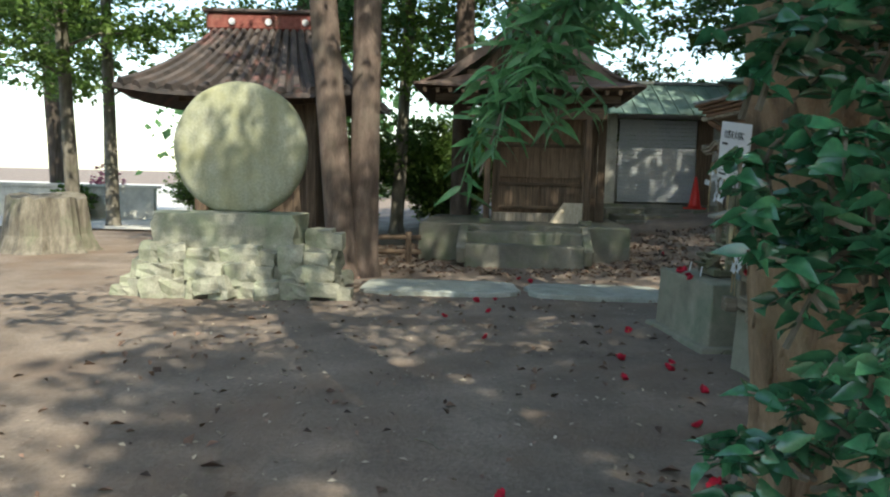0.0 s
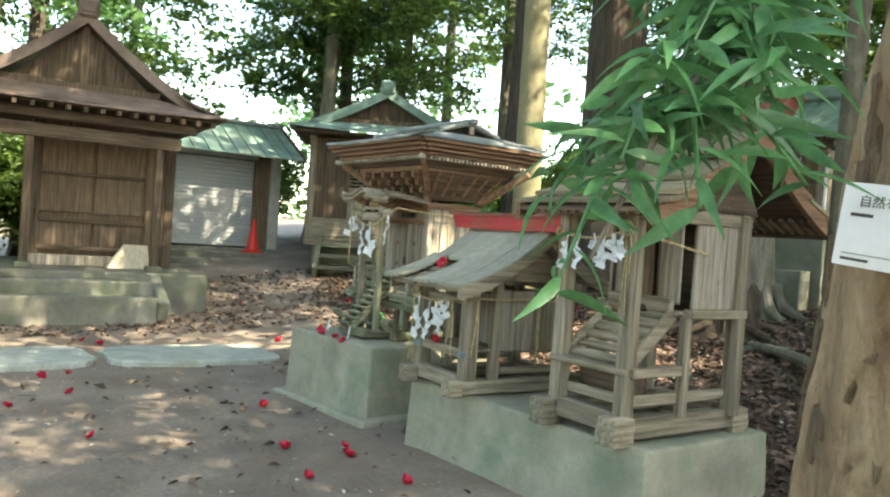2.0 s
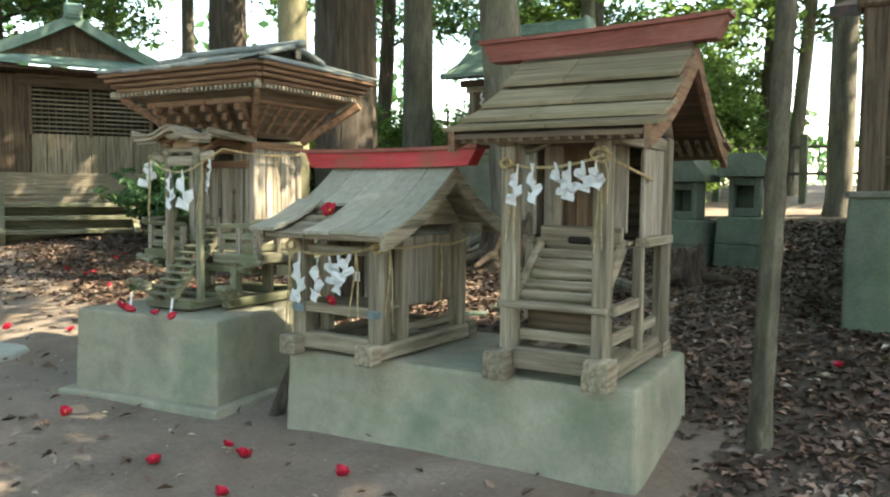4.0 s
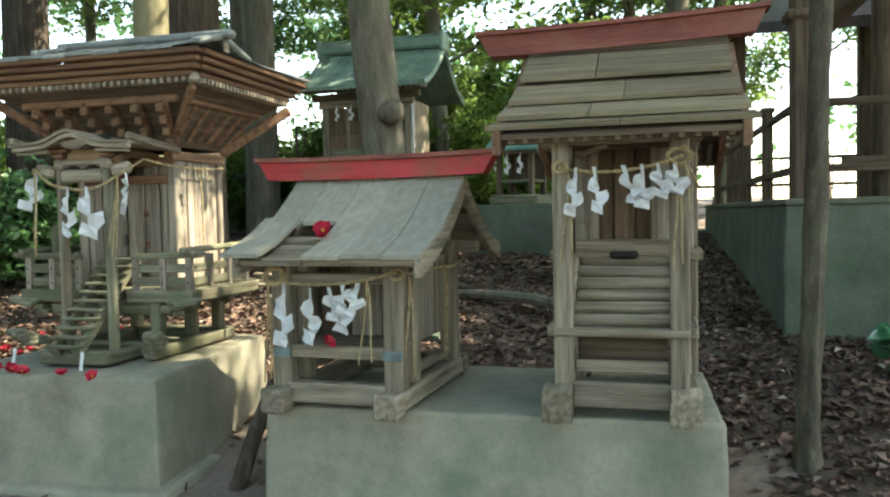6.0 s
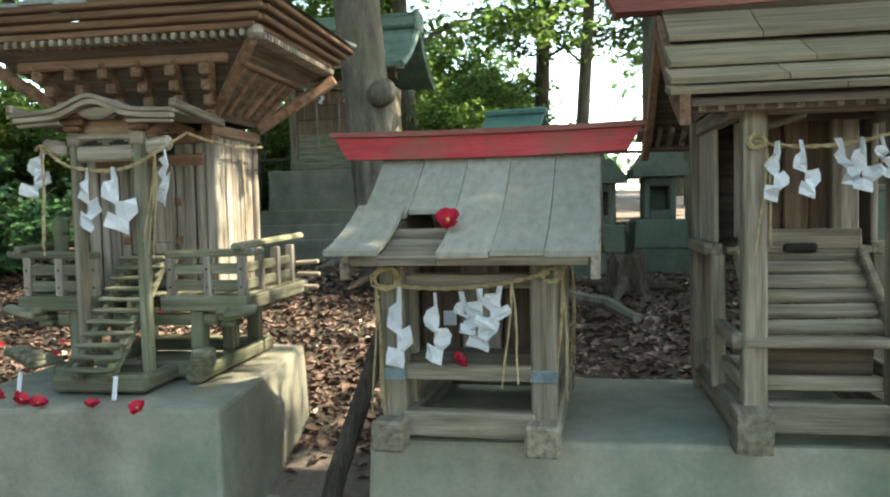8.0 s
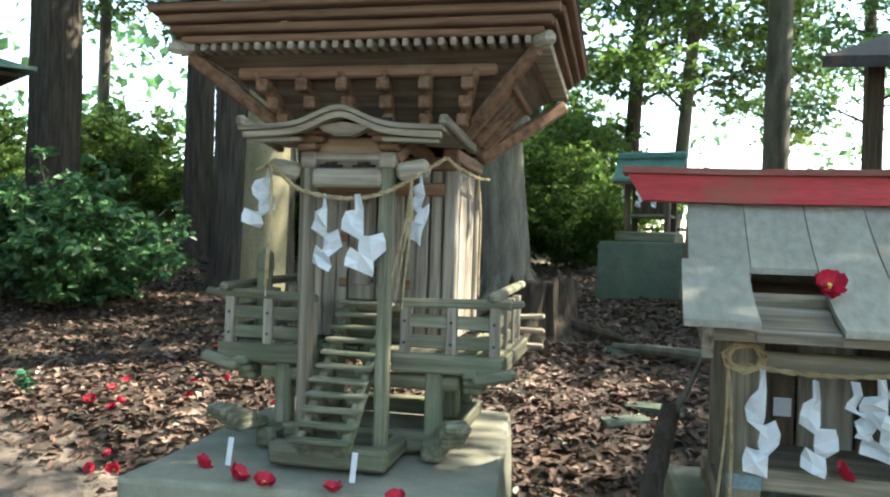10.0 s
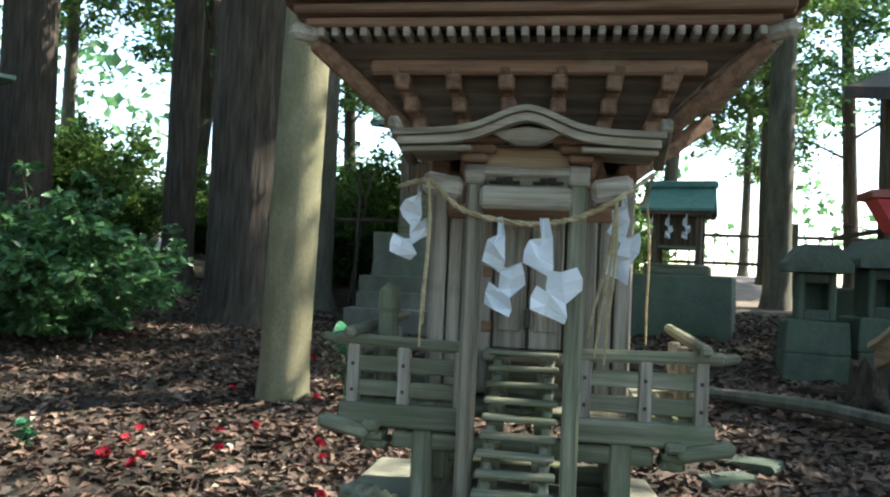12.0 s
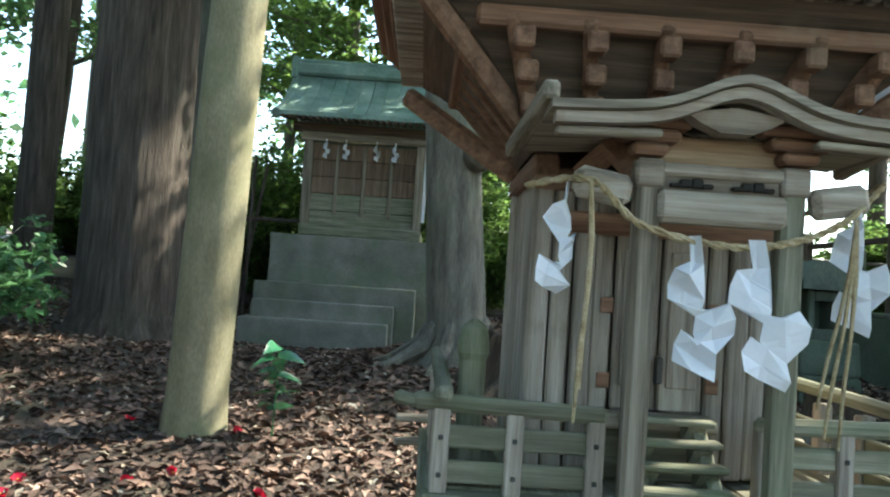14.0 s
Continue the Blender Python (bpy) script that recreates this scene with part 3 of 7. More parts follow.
def knot(parent, x, y, z, r=0.03):
    s = Shape()
    for k in range(5):
        pts = [(x + math.cos(a) * r * R.uniform(0.7, 1.2), y + R.uniform(-0.012, 0.004) - 0.01, z + math.sin(a) * r * R.uniform(0.5, 0.9)) for a in [i * 0.9 + k for i in range(8)]]
        s.tube(pts, 0.004, 4)
    part("knot", s, STRAW, parent)


def curve_pts(a, b, sag, n=9, bow=0.0):
    a, b = Vector(a), Vector(b)
    return [a.lerp(b, t) + Vector((0, -bow * 4 * t * (1 - t), -sag * 4 * t * (1 - t))) for t in [i / (n - 1) for i in range(n)]]


def slope_strip(parent, name, material, x0, x1, prof, th=0.018, label="", flare=0.0, y_flip=False):
    """A board that follows a roof profile (list of y, z from ridge to eave) between x0 and x1."""
    s = Shape()
    v, n = [], len(prof)
    for (y, z), k in zip(prof, [i / (n - 1) for i in range(n)]):
        f0, f1 = x0 - flare * k, x1 + flare * k
        v += [(f0, y, z), (f1, y, z), (f1, y, z - th), (f0, y, z - th)]
    f = [(0, 3, 2, 1), (4 * n - 4, 4 * n - 3, 4 * n - 2, 4 * n - 1)]
    for i in range(n - 1):
        a, b = 4 * i, 4 * i + 4
        f += [(a, a + 1, b + 1, b), (a + 1, a + 2, b + 2, b + 1), (a + 2, a + 3, b + 3, b + 2), (a + 3, a, b, b + 3)]
    s.add(v, f)
    return part(name, s, material, parent, label)


def bent(y0, z0, y1, z1, sag, n=7, a=0.0, b=1.0):
    """A hollow roof line from ridge to eave, or its stretch from a to b."""
    out = []
    for i in range(n):
        t = a + (b - a) * i / (n - 1)
        out.append((y0 + (y1 - y0) * t, z0 + (z1 - z0) * t - sag * 4 * t * (1 - t)))
    return out


def red_ridge(parent, x0, x1, y, z, h, depth, mats, rise=0.02):
    """A ridge beam with a board on top; its ends flare outward and up."""
    s = Shape()
    v = []
    xs = [x0 + (x1 - x0) * i / 8 for i in range(9)]
    for i, x in enumerate(xs):
        k = abs(i / 4 - 1)
        up = rise * k ** 3
        top = 0.05 * (1 if i == 8 else -1 if i == 0 else 0)
        v += [(x, y - depth / 2, z - h + up), (x, y + depth / 2, z - h + up), (x + top, y + depth / 2, z + up), (x + top, y - depth / 2, z + up)]
    f = [(0, 1, 2, 3), (35, 34, 33, 32)]
    for i in range(8):
        a, b = 4 * i, 4 * i + 4
        f += [(a, a + 3, b + 3, b), (a + 3, a + 2, b + 2, b + 3), (a + 2, a + 1, b + 1, b + 2), (a + 1, a, b, b + 1)]
    s.add(v, f)
    part("ridge_beam", s, mats[0], parent, "ridge beam with worn red paint")
    c = Shape()
    v2 = []
    for i, x in enumerate(xs):
        k = abs(i / 4 - 1)
        up = rise * k ** 3
        top = 0.065 * (1 if i == 8 else -1 if i == 0 else 0)
        yy = depth / 2 + 0.02
        v2 += [(x + top, y - yy, z + up + 0.002), (x + top, y + yy, z + up + 0.002), (x + top, y + yy, z + up + 0.022), (x + top, y - yy, z + up + 0.022)]
    c.add(v2, f)
    part("ridge_cap", c, mats[1], parent)


# ---- the low shrine with the broken plank roof ----
def low_shrine():
    t = thing("small_shrine", pose(0.40, 0.26, 0.443, 0, 0, -1.8), "low weathered wooden shrine with broken grey plank roof and red ridge", "shrine")
    X0, X1, YF, YB = -0.255, 0.26, -0.37, 0.40
    for y in (YF - 0.01, YB):
        part("sill", box((X0 + X1) / 2, y, 0.075, X1 - X0 - 0.06, 0.075, 0.085), W_X, t)
    for x in (X0, X1):
        part("sill", box(x, (YF + YB) / 2, 0.052, 0.095, YB - YF + 0.24, 0.085, 0.012), W_Y, t)
        for y in (YF - 0.085, YB + 0.085):
            part("sill_end", box(x, y, 0.05, 0.112, 0.09, 0.105, 0.009, rz=R.uniform(-3, 3)), W_Y, t)
    for x in (X0, X1):
        part("front_post", box(x, YF + 0.01, 0.39, 0.085, 0.085, 0.6), W_Z, t)
        part("rear_post", box(x, YB - 0.02, 0.40, 0.08, 0.08, 0.62), W_Z, t)
        part("middle_post", box(x, -0.17, 0.40, 0.06, 0.06, 0.62), W_Z, t)
        part("side_rail", box(x, 0.1, 0.145, 0.03, YB - YF - 0.32, 0.045), W_Y, t)
        part("iron_strap", box(x + (0.0), YF - 0.036, 0.245, 0.09, 0.006, 0.04, 0.002), STRAP, t, "rusted blue-grey metal strap")
        part("side_wall", box(x, -0.01, 0.445, 0.022, 0.262, 0.37), BODY_Z, t)
        part("side_wall", box(x + 0.003, 0.245, 0.445, 0.022, 0.24, 0.37), W_Z, t)
    part("shelf", box(0.0, -0.18, 0.265, X1 - X0 + 0.02, 0.40, 0.022), W_X, t)
    part("shelf_edge", box(0.0, YF - 0.005, 0.25, X1 - X0 - 0.07, 0.04, 0.055), W_X, t)
    part("floor_board", box(0.0, 0.2, 0.255, X1 - X0 - 0.04, 0.36, 0.02), W_X, t)
    part("back_wall", box(0.0, YB - 0.03, 0.44, X1 - X0 - 0.06, 0.02, 0.36), W_X, t)
    # outer boards carry the interior's shade in a darker wood, the centre stays paler
    for i in range(3):
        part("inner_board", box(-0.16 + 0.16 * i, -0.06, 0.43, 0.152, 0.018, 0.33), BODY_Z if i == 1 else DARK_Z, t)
    part("offering_slip", box(-0.12, -0.078, 0.39, 0.05, 0.004, 0.055, 0.001), PAPER, t, "small pale paper slip")
    part("lintel", box(0, YF + 0.02, 0.56, X1 - X0 + 0.1, 0.045, 0.05), W_X, t)
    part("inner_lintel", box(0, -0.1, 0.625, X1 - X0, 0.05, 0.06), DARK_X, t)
    for y in (YF + 0.02, YB - 0.02):
        part("purlin", box(0.03, y, 0.665, 0.78, 0.055, 0.06), W_X, t)
    # gable timbers
    for x in (X0 - 0.02, X1 + 0.02):
        g = Shape()
        v = [(x - 0.012, YF + 0.05, 0.69), (x - 0.012, YB - 0.03, 0.69), (x - 0.012, 0.06, 0.97)]
        g.add(v + [(p[0] + 0.024, p[1], p[2]) for p in v], [(0, 2, 1), (3, 4, 5), (0, 1, 4, 3), (1, 2, 5, 4), (2, 0, 3, 5)])
        part("gable_wall", g, W_Y, t)
    front = (0.07, 1.01, -0.565, 0.672)
    back = (0.07, 1.01, 0.71, 0.672)
    prof = lambda a=0.0, b=1.0: bent(*front, 0.05, 7, a, b)
    xs = [-0.405, -0.235, -0.06, 0.11, 0.28, 0.445]
    for i in range(5):
        x0, x1 = xs[i] + 0.0012, xs[i + 1] - 0.0012
        if i == 1:
            slope_strip(t, "roof_plank", PLANK_Y, x0, x1, prof(0, 0.46))
            slope_strip(t, "roof_plank", W_X, x0 - 0.02, x1, [(y, z - 0.022) for y, z in prof(0.72, 1.0)], 0.02)
        elif i == 0:
            slope_strip(t, "roof_plank", PLANK_Y, x0, x1, prof(0, 0.5))
            q = slope_strip(t, "roof_plank", PLANK_Y, x0 - 0.02, x1 - 0.01, [(y - 0.01, z + 0.012) for y, z in prof(0.44, 1.03)])
        else:
            k = 1.0 + R.uniform(-0.005, 0.02)
            slope_strip(t, "roof_plank", PLANK_Y, x0, x1, [(y, z + (i % 2) * 0.003) for y, z in prof(0, k)], 0.018)
        slope_strip(t, "rear_plank", PLANK_Y, x0, x1, bent(*back, 0.05, 7), 0.018)
    for a in (0.3, 0.62, 0.95):
        (y, z), = prof(a, a)[:1]
        part("batten", box(0.03, y, z - 0.035, 0.78, 0.04, 0.03, rx=25), W_X, t)
        part("batten", box(0.03, 0.14 - y, z - 0.035, 0.78, 0.04, 0.03, rx=-25), W_X, t)
    for x in (-0.365, 0.435):
        for pr in (front, back):
            pts = bent(*pr, 0.05, 7)
            s = Shape()
            v = []
            for y, z in pts:
                v += [(x - 0.014, y, z - 0.012), (x + 0.014, y, z - 0.012), (x + 0.014, y, z - 0.088), (x - 0.014, y, z - 0.088)]
            n = len(pts)
            f = [(0, 3, 2, 1), (4 * n - 4, 4 * n - 3, 4 * n - 2, 4 * n - 1)]
            for i in range(n - 1):
                a, b = 4 * i, 4 * i + 4
                f += [(a, a + 1, b + 1, b), (a + 1, a + 2, b + 2, b + 1), (a + 2, a + 3, b + 3, b + 2), (a + 3, a, b, b + 3)]
            s.add(v, f)
            part("bargeboard", s, W_Y, t)
    red_ridge(t, -0.545, 0.545, 0.07, 1.085, 0.085, 0.10, (RED, RED_OLD), 0.008)
    # rope and papers
    L, Rr = (X0 - 0.02, YF - 0.05, 0.555), (X1 + 0.02, YF - 0.05, 0.59)
    pts = curve_pts(L, Rr, 0.03, 9, 0.01)
    rope(t, pts)
    rope(t, curve_pts(Rr, (X1 + 0.06, 0.05, 0.585), 0.012, 6))
    rope(t, curve_pts((X1 + 0.06, 0.05, 0.585), (X1 + 0.08, YB, 0.61), 0.02, 6))
    knot(t, X0 - 0.01, YF - 0.045, 0.575, 0.05)
    knot(t, X1 + 0.03, YF - 0.04, 0.585, 0.035)
    tails(t, X0 - 0.05, YF - 0.05, 0.56, 0.5, 3)
    tails(t, X1 - 0.1, YF - 0.055, 0.57, 0.38, 2)
    tails(t, X1 + 0.06, YF + 0.02, 0.57, 0.42, 3)
    tails(t, X1 + 0.07, 0.1, 0.59, 0.42, 2)
    streamer(t, X0 + 0.035, YF - 0.06, 0.535, 0.26, 0.075, 10)
    streamer(t, X0 + 0.16, YF - 0.065, 0.515, 0.22, 0.075, -8, 0.1)
    streamer(t, X0 + 0.25, YF - 0.07, 0.52, 0.13, 0.07, 30, 0.3)
    streamer(t, X0 + 0.31, YF - 0.065, 0.53, 0.19, 0.10, -20, 0.15)
    streamer(t, X0 + 0.38, YF - 0.06, 0.545, 0.13, 0.09, 15, -0.35)
    return t


low_shrine()


# ---- the tall shrine with the shingle roof ----
def tall_shrine():
    t = thing("small_shrine", pose(1.555, 0.40, 0.443, 0, 0, 0.5), "tall weathered wooden shrine with stepped shingle roof and faded red ridge", "shrine")
    X0, X1, YF, YB = -0.225, 0.225, -0.40, 0.36
    for y in (YF, YB):
        part("sill", box(0, y, 0.095, X1 - X0 - 0.07, 0.09, 0.10), W_X, t)
    for x in (X0, X1):
        part("sill", box(x + (0.02 if x > 0 else -0.02), (YF + YB) / 2, 0.075, 0.09, YB - YF + 0.1, 0.10, 0.012), W_Y, t)
        part("sill_end", rough_stone(0.115, 0.14, 0.135, 5 + x, 0.16), W_Y, t, "rotted end of a base beam").location = (x + (0.02 if x > 0 else -0.02), YF - 0.06, 0.066)
        part("sill_end", rough_stone(0.11, 0.13, 0.125, 9 + x, 0.14), W_Y, t).location = (x + (0.02 if x > 0 else -0.02), YB + 0.08, 0.062)
        part("front_post", box(x, YF + 0.0, 0.62, 0.075, 0.075, 1.02), W_Z, t)
        part("rear_post", box(x + (0.06 if x > 0 else -0.06), YB - 0.01, 0.62, 0.075, 0.075, 1.05), W_Z, t)
        part("middle_post", box(x + (0.055 if x > 0 else -0.055), -0.045, 0.36, 0.05, 0.05, 0.5), W_Z, t)
        part("side_rail", box(x + (0.03 if x > 0 else -0.03), -0.02, 0.205, 0.03, YB - YF - 0.06, 0.055), W_Y, t)
        part("side_rail", box(x + (0.05 if x > 0 else -0.05), -0.20, 0.345, 0.04, 0.42, 0.05), W_Y, t)
        part("stair_string", Shape().beam((x * 0.93, YF + 0.03, 0.37), (x * 0.93, -0.06, 0.62), 0.03, 0.07), W_Y, t)
        for k in range(2):
            part("side_wall", box(x + (0.055 if x > 0 else -0.055), 0.05 + 0.19 * k + 0.03, 0.90, 0.022, 0.185, 0.50), BODY_Z, t)
        part("side_ledge", box(x + (0.07 if x > 0 else -0.07), 0.17, 0.63, 0.07, 0.44, 0.045), W_Y, t)
        part("side_beam", box(x + (0.055 if x > 0 else -0.055), 0.0, 1.11, 0.05, 0.84, 0.06), W_Y, t)
    part("shelf", box(0, YF - 0.01, 0.345, 0.525, 0.09, 0.032), W_X, t)
    # added box whose dark wood paints the shade below the shelf
    part("under_box", box(0, YF + 0.16, 0.235, 0.36, 0.12, 0.15, 0.006), DARK_X, t, "added dark box that paints the shade under the stair")
    part("low_rail", box(0, YF + 0.03, 0.20, X1 - X0 - 0.08, 0.03, 0.05), W_X, t)
    for i in range(6):
        k = i / 5
        part("step_board", box(R.uniform(-0.006, 0.006), YF + 0.05 + 0.29 * k, 0.385 + 0.225 * k, X1 - X0 - 0.06, 0.058, 0.026, rz=R.uniform(-1, 1), ry=R.uniform(-0.8, 0.8), rx=28), W_X, t)
    part("floor_board", box(0, 0.14, 0.625, 0.5, 0.44, 0.025), W_X, t)
    part("threshold", box(0, -0.075, 0.665, 0.42, 0.04, 0.075), W_X, t)
    part("offering_stone", box(0.0, -0.085, 0.635, 0.12, 0.05, 0.035, 0.015), BLACK_SHADE, t, "dark weathered offering block")
    # inner wall with doors
    for i, x in enumerate((-0.175, -0.09, 0.0, 0.09, 0.175)):
        part("door_plank", box(x, -0.03 + (0.02 if i in (1, 3) else 0), 0.90, 0.084, 0.02, 0.46), BROWN_Z if i in (1, 2, 3) else BODY_Z, t)
    for x in (-0.13, 0.13):
        part("door_post", box(x, -0.055, 0.90, 0.04, 0.04, 0.47), W_Z, t)
    part("door_lintel", box(0, -0.055, 1.125, 0.50, 0.05, 0.06), DARK_X, t)
    part("back_wall", box(0, YB - 0.02, 0.9, 0.54, 0.02, 0.55), W_X, t)
    part("front_beam", box(0, YF, 1.12, 0.62, 0.06, 0.06), W_X, t)
    part("rear_beam", box(0, YB, 1.12, 0.62, 0.06, 0.06), W_X, t)
    for x in (-0.29, 0.29):
        g = Shape()
        v = [(x - 0.012, YF + 0.06, 1.15), (x - 0.012, YB + 0.1, 1.15), (x - 0.012, 0.22, 1.54)]
        g.add(v + [(p[0] + 0.024, p[1], p[2]) for p in v], [(0, 2, 1), (3, 4, 5), (0, 1, 4, 3), (1, 2, 5, 4), (2, 0, 3, 5)])
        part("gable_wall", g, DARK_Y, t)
    front, back = (0.22, 1.585, -0.565, 1.155), (0.22, 1.585, 0.98, 1.12)
    cuts = (0.0, 0.30, 0.55, 0.78, 1.0)
    for pr, sgn in ((front, 1), (back, -1)):
        for i in range(4):
            a, b = cuts[i], min(1.0, cuts[i + 1] + 0.05)
            lift = 0.010 + 0.004 * (3 - i)
            prof = [(y, z + lift - 0.03 * (1 - (j / 4))) for j, (y, z) in enumerate(bent(*pr, 0.045, 5, a, b))]
            w0 = 0.45 + 0.018 * i
            for x0, x1 in ((-w0, -0.12 + 0.13 * (i % 2)), (-0.12 + 0.13 * (i % 2) + 0.004, w0)):
                slope_strip(t, "shingle_board", SHINGLE, x0, x1, prof if i else [(y, z + 0.012) for y, z in prof], 0.02)
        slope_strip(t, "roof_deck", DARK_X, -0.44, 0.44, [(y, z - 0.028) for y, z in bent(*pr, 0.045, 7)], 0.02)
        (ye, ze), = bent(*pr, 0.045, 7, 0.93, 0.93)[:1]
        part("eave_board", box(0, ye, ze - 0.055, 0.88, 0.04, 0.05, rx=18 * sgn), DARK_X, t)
        for x in (-0.46, 0.46):
            pts = bent(*pr, 0.045, 7)
            s = Shape()
            v = []
            for y, z in pts:
                v += [(x - 0.016, y, z - 0.01), (x + 0.016, y, z - 0.01), (x + 0.016, y, z - 0.105), (x - 0.016, y, z - 0.105)]
            n = len(pts)
            f = [(0, 3, 2, 1), (4 * n - 4, 4 * n - 3, 4 * n - 2, 4 * n - 1)]
            for i in range(n - 1):
                a, b = 4 * i, 4 * i + 4
                f += [(a, a + 1, b + 1, b), (a + 1, a + 2, b + 2, b + 1), (a + 2, a + 3, b + 3, b + 2), (a + 3, a, b, b + 3)]
            s.add(v, f)
            part("bargeboard", s, EAVE_Y, t)
        for i in range(15):
            x = -0.406 + 0.058 * i
            (ya, za), (yb, zb) = bent(*pr, 0.045, 2, 0.72, 0.97)
            part("rafter", Shape().beam((x, ya, za - 0.058), (x, yb, zb - 0.058), 0.022, 0.026, 0.003), W_Y, t)
    ridge = new("ridge")
    ridge.parent = t
    ridge.rotation_euler = (0, radians(-1.3), 0)
    ridge.location = (0.0, 0, 0)
    red_ridge(ridge, -0.60, 0.60, 0.22, 1.685, 0.10, 0.11, (RED_OLD, RED_OLD), 0.008)
    part("ridge_block", box(0, 0.22, 1.575, 0.9, 0.09, 0.06), DARK_X, t)
    part("brace", Shape().beam((-0.18, -0.34, 1.05), (-0.05, -0.36, 1.09), 0.03, 0.02), W_X, t)
    # rope and papers
    yr = YF - 0.05
    L, Rr = (X0 - 0.01, yr, 1.0), (X1 + 0.01, yr, 1.03)
    rope(t, curve_pts(L, Rr, 0.035, 9))
    rope(t, curve_pts(Rr, (X1 + 0.09, 0.05, 0.93), 0.0, 6))
    knot(t, X1, yr + 0.005, 1.03, 0.045)
    knot(t, X0, yr + 0.005, 1.0, 0.03)
    tails(t, X0 + 0.03, yr, 0.98, 0.38, 2)
    tails(t, X1 - 0.01, yr, 1.0, 0.45, 2)
    tails(t, X1 + 0.02, yr, 1.0, 0.2, 1)
    for dx, ln, w, tn, le in ((0.06, 0.18, 0.06, 10, -0.1), (0.13, 0.17, 0.06, -15, 0.25), (0.24, 0.14, 0.07, 20, 0.5), (0.31, 0.16, 0.07, -10, 0.15), (0.37, 0.12, 0.08, 25, 0.2), (0.43, 0.11, 0.08, -20, 0.35)):
        streamer(t, X0 + dx, yr - 0.012, 0.985 + 0.02 * dx, ln, w, tn, le)
    return t


tall_shrine()


# ---- the ornate shrine ----
def wave_canopy(t, y0, y1, z, half, hump, th, name, material, drop=0.0, scale=1.0, label=""):
    """An undulating porch roof: raised in the middle, hollow towards its ends."""
    n = 33
    s = Shape()
    line = []
    for i in range(n):
        u = -1 + 2 * i / (n - 1)
        bell = math.exp(-(u / 0.31) ** 2)
        line.append((u * half, z + hump * bell - 0.014 * abs(u)))
    v = []
    for y, d in ((y0, 0), (y1, drop)):
        v += [(x, y, zz + d) for x, zz in line] + [(x * scale, y, zz + d - th) for x, zz in line]
    f = []
    m = 2 * n
    for i in range(n - 1):
        f += [(i, i + 1, n + i + 1, n + i), (m + i + 1, m + i, m + n + i, m + n + i + 1), (i + 1, i, m + i, m + i + 1), (n + i, n + i + 1, m + n + i + 1, m + n + i)]
    f += [(0, n, m + n, m), (n - 1, m + n - 1, m + 2 * n - 1, 2 * n - 1)]
    s.add(v, f)
    return part(name, s, material, t, label)


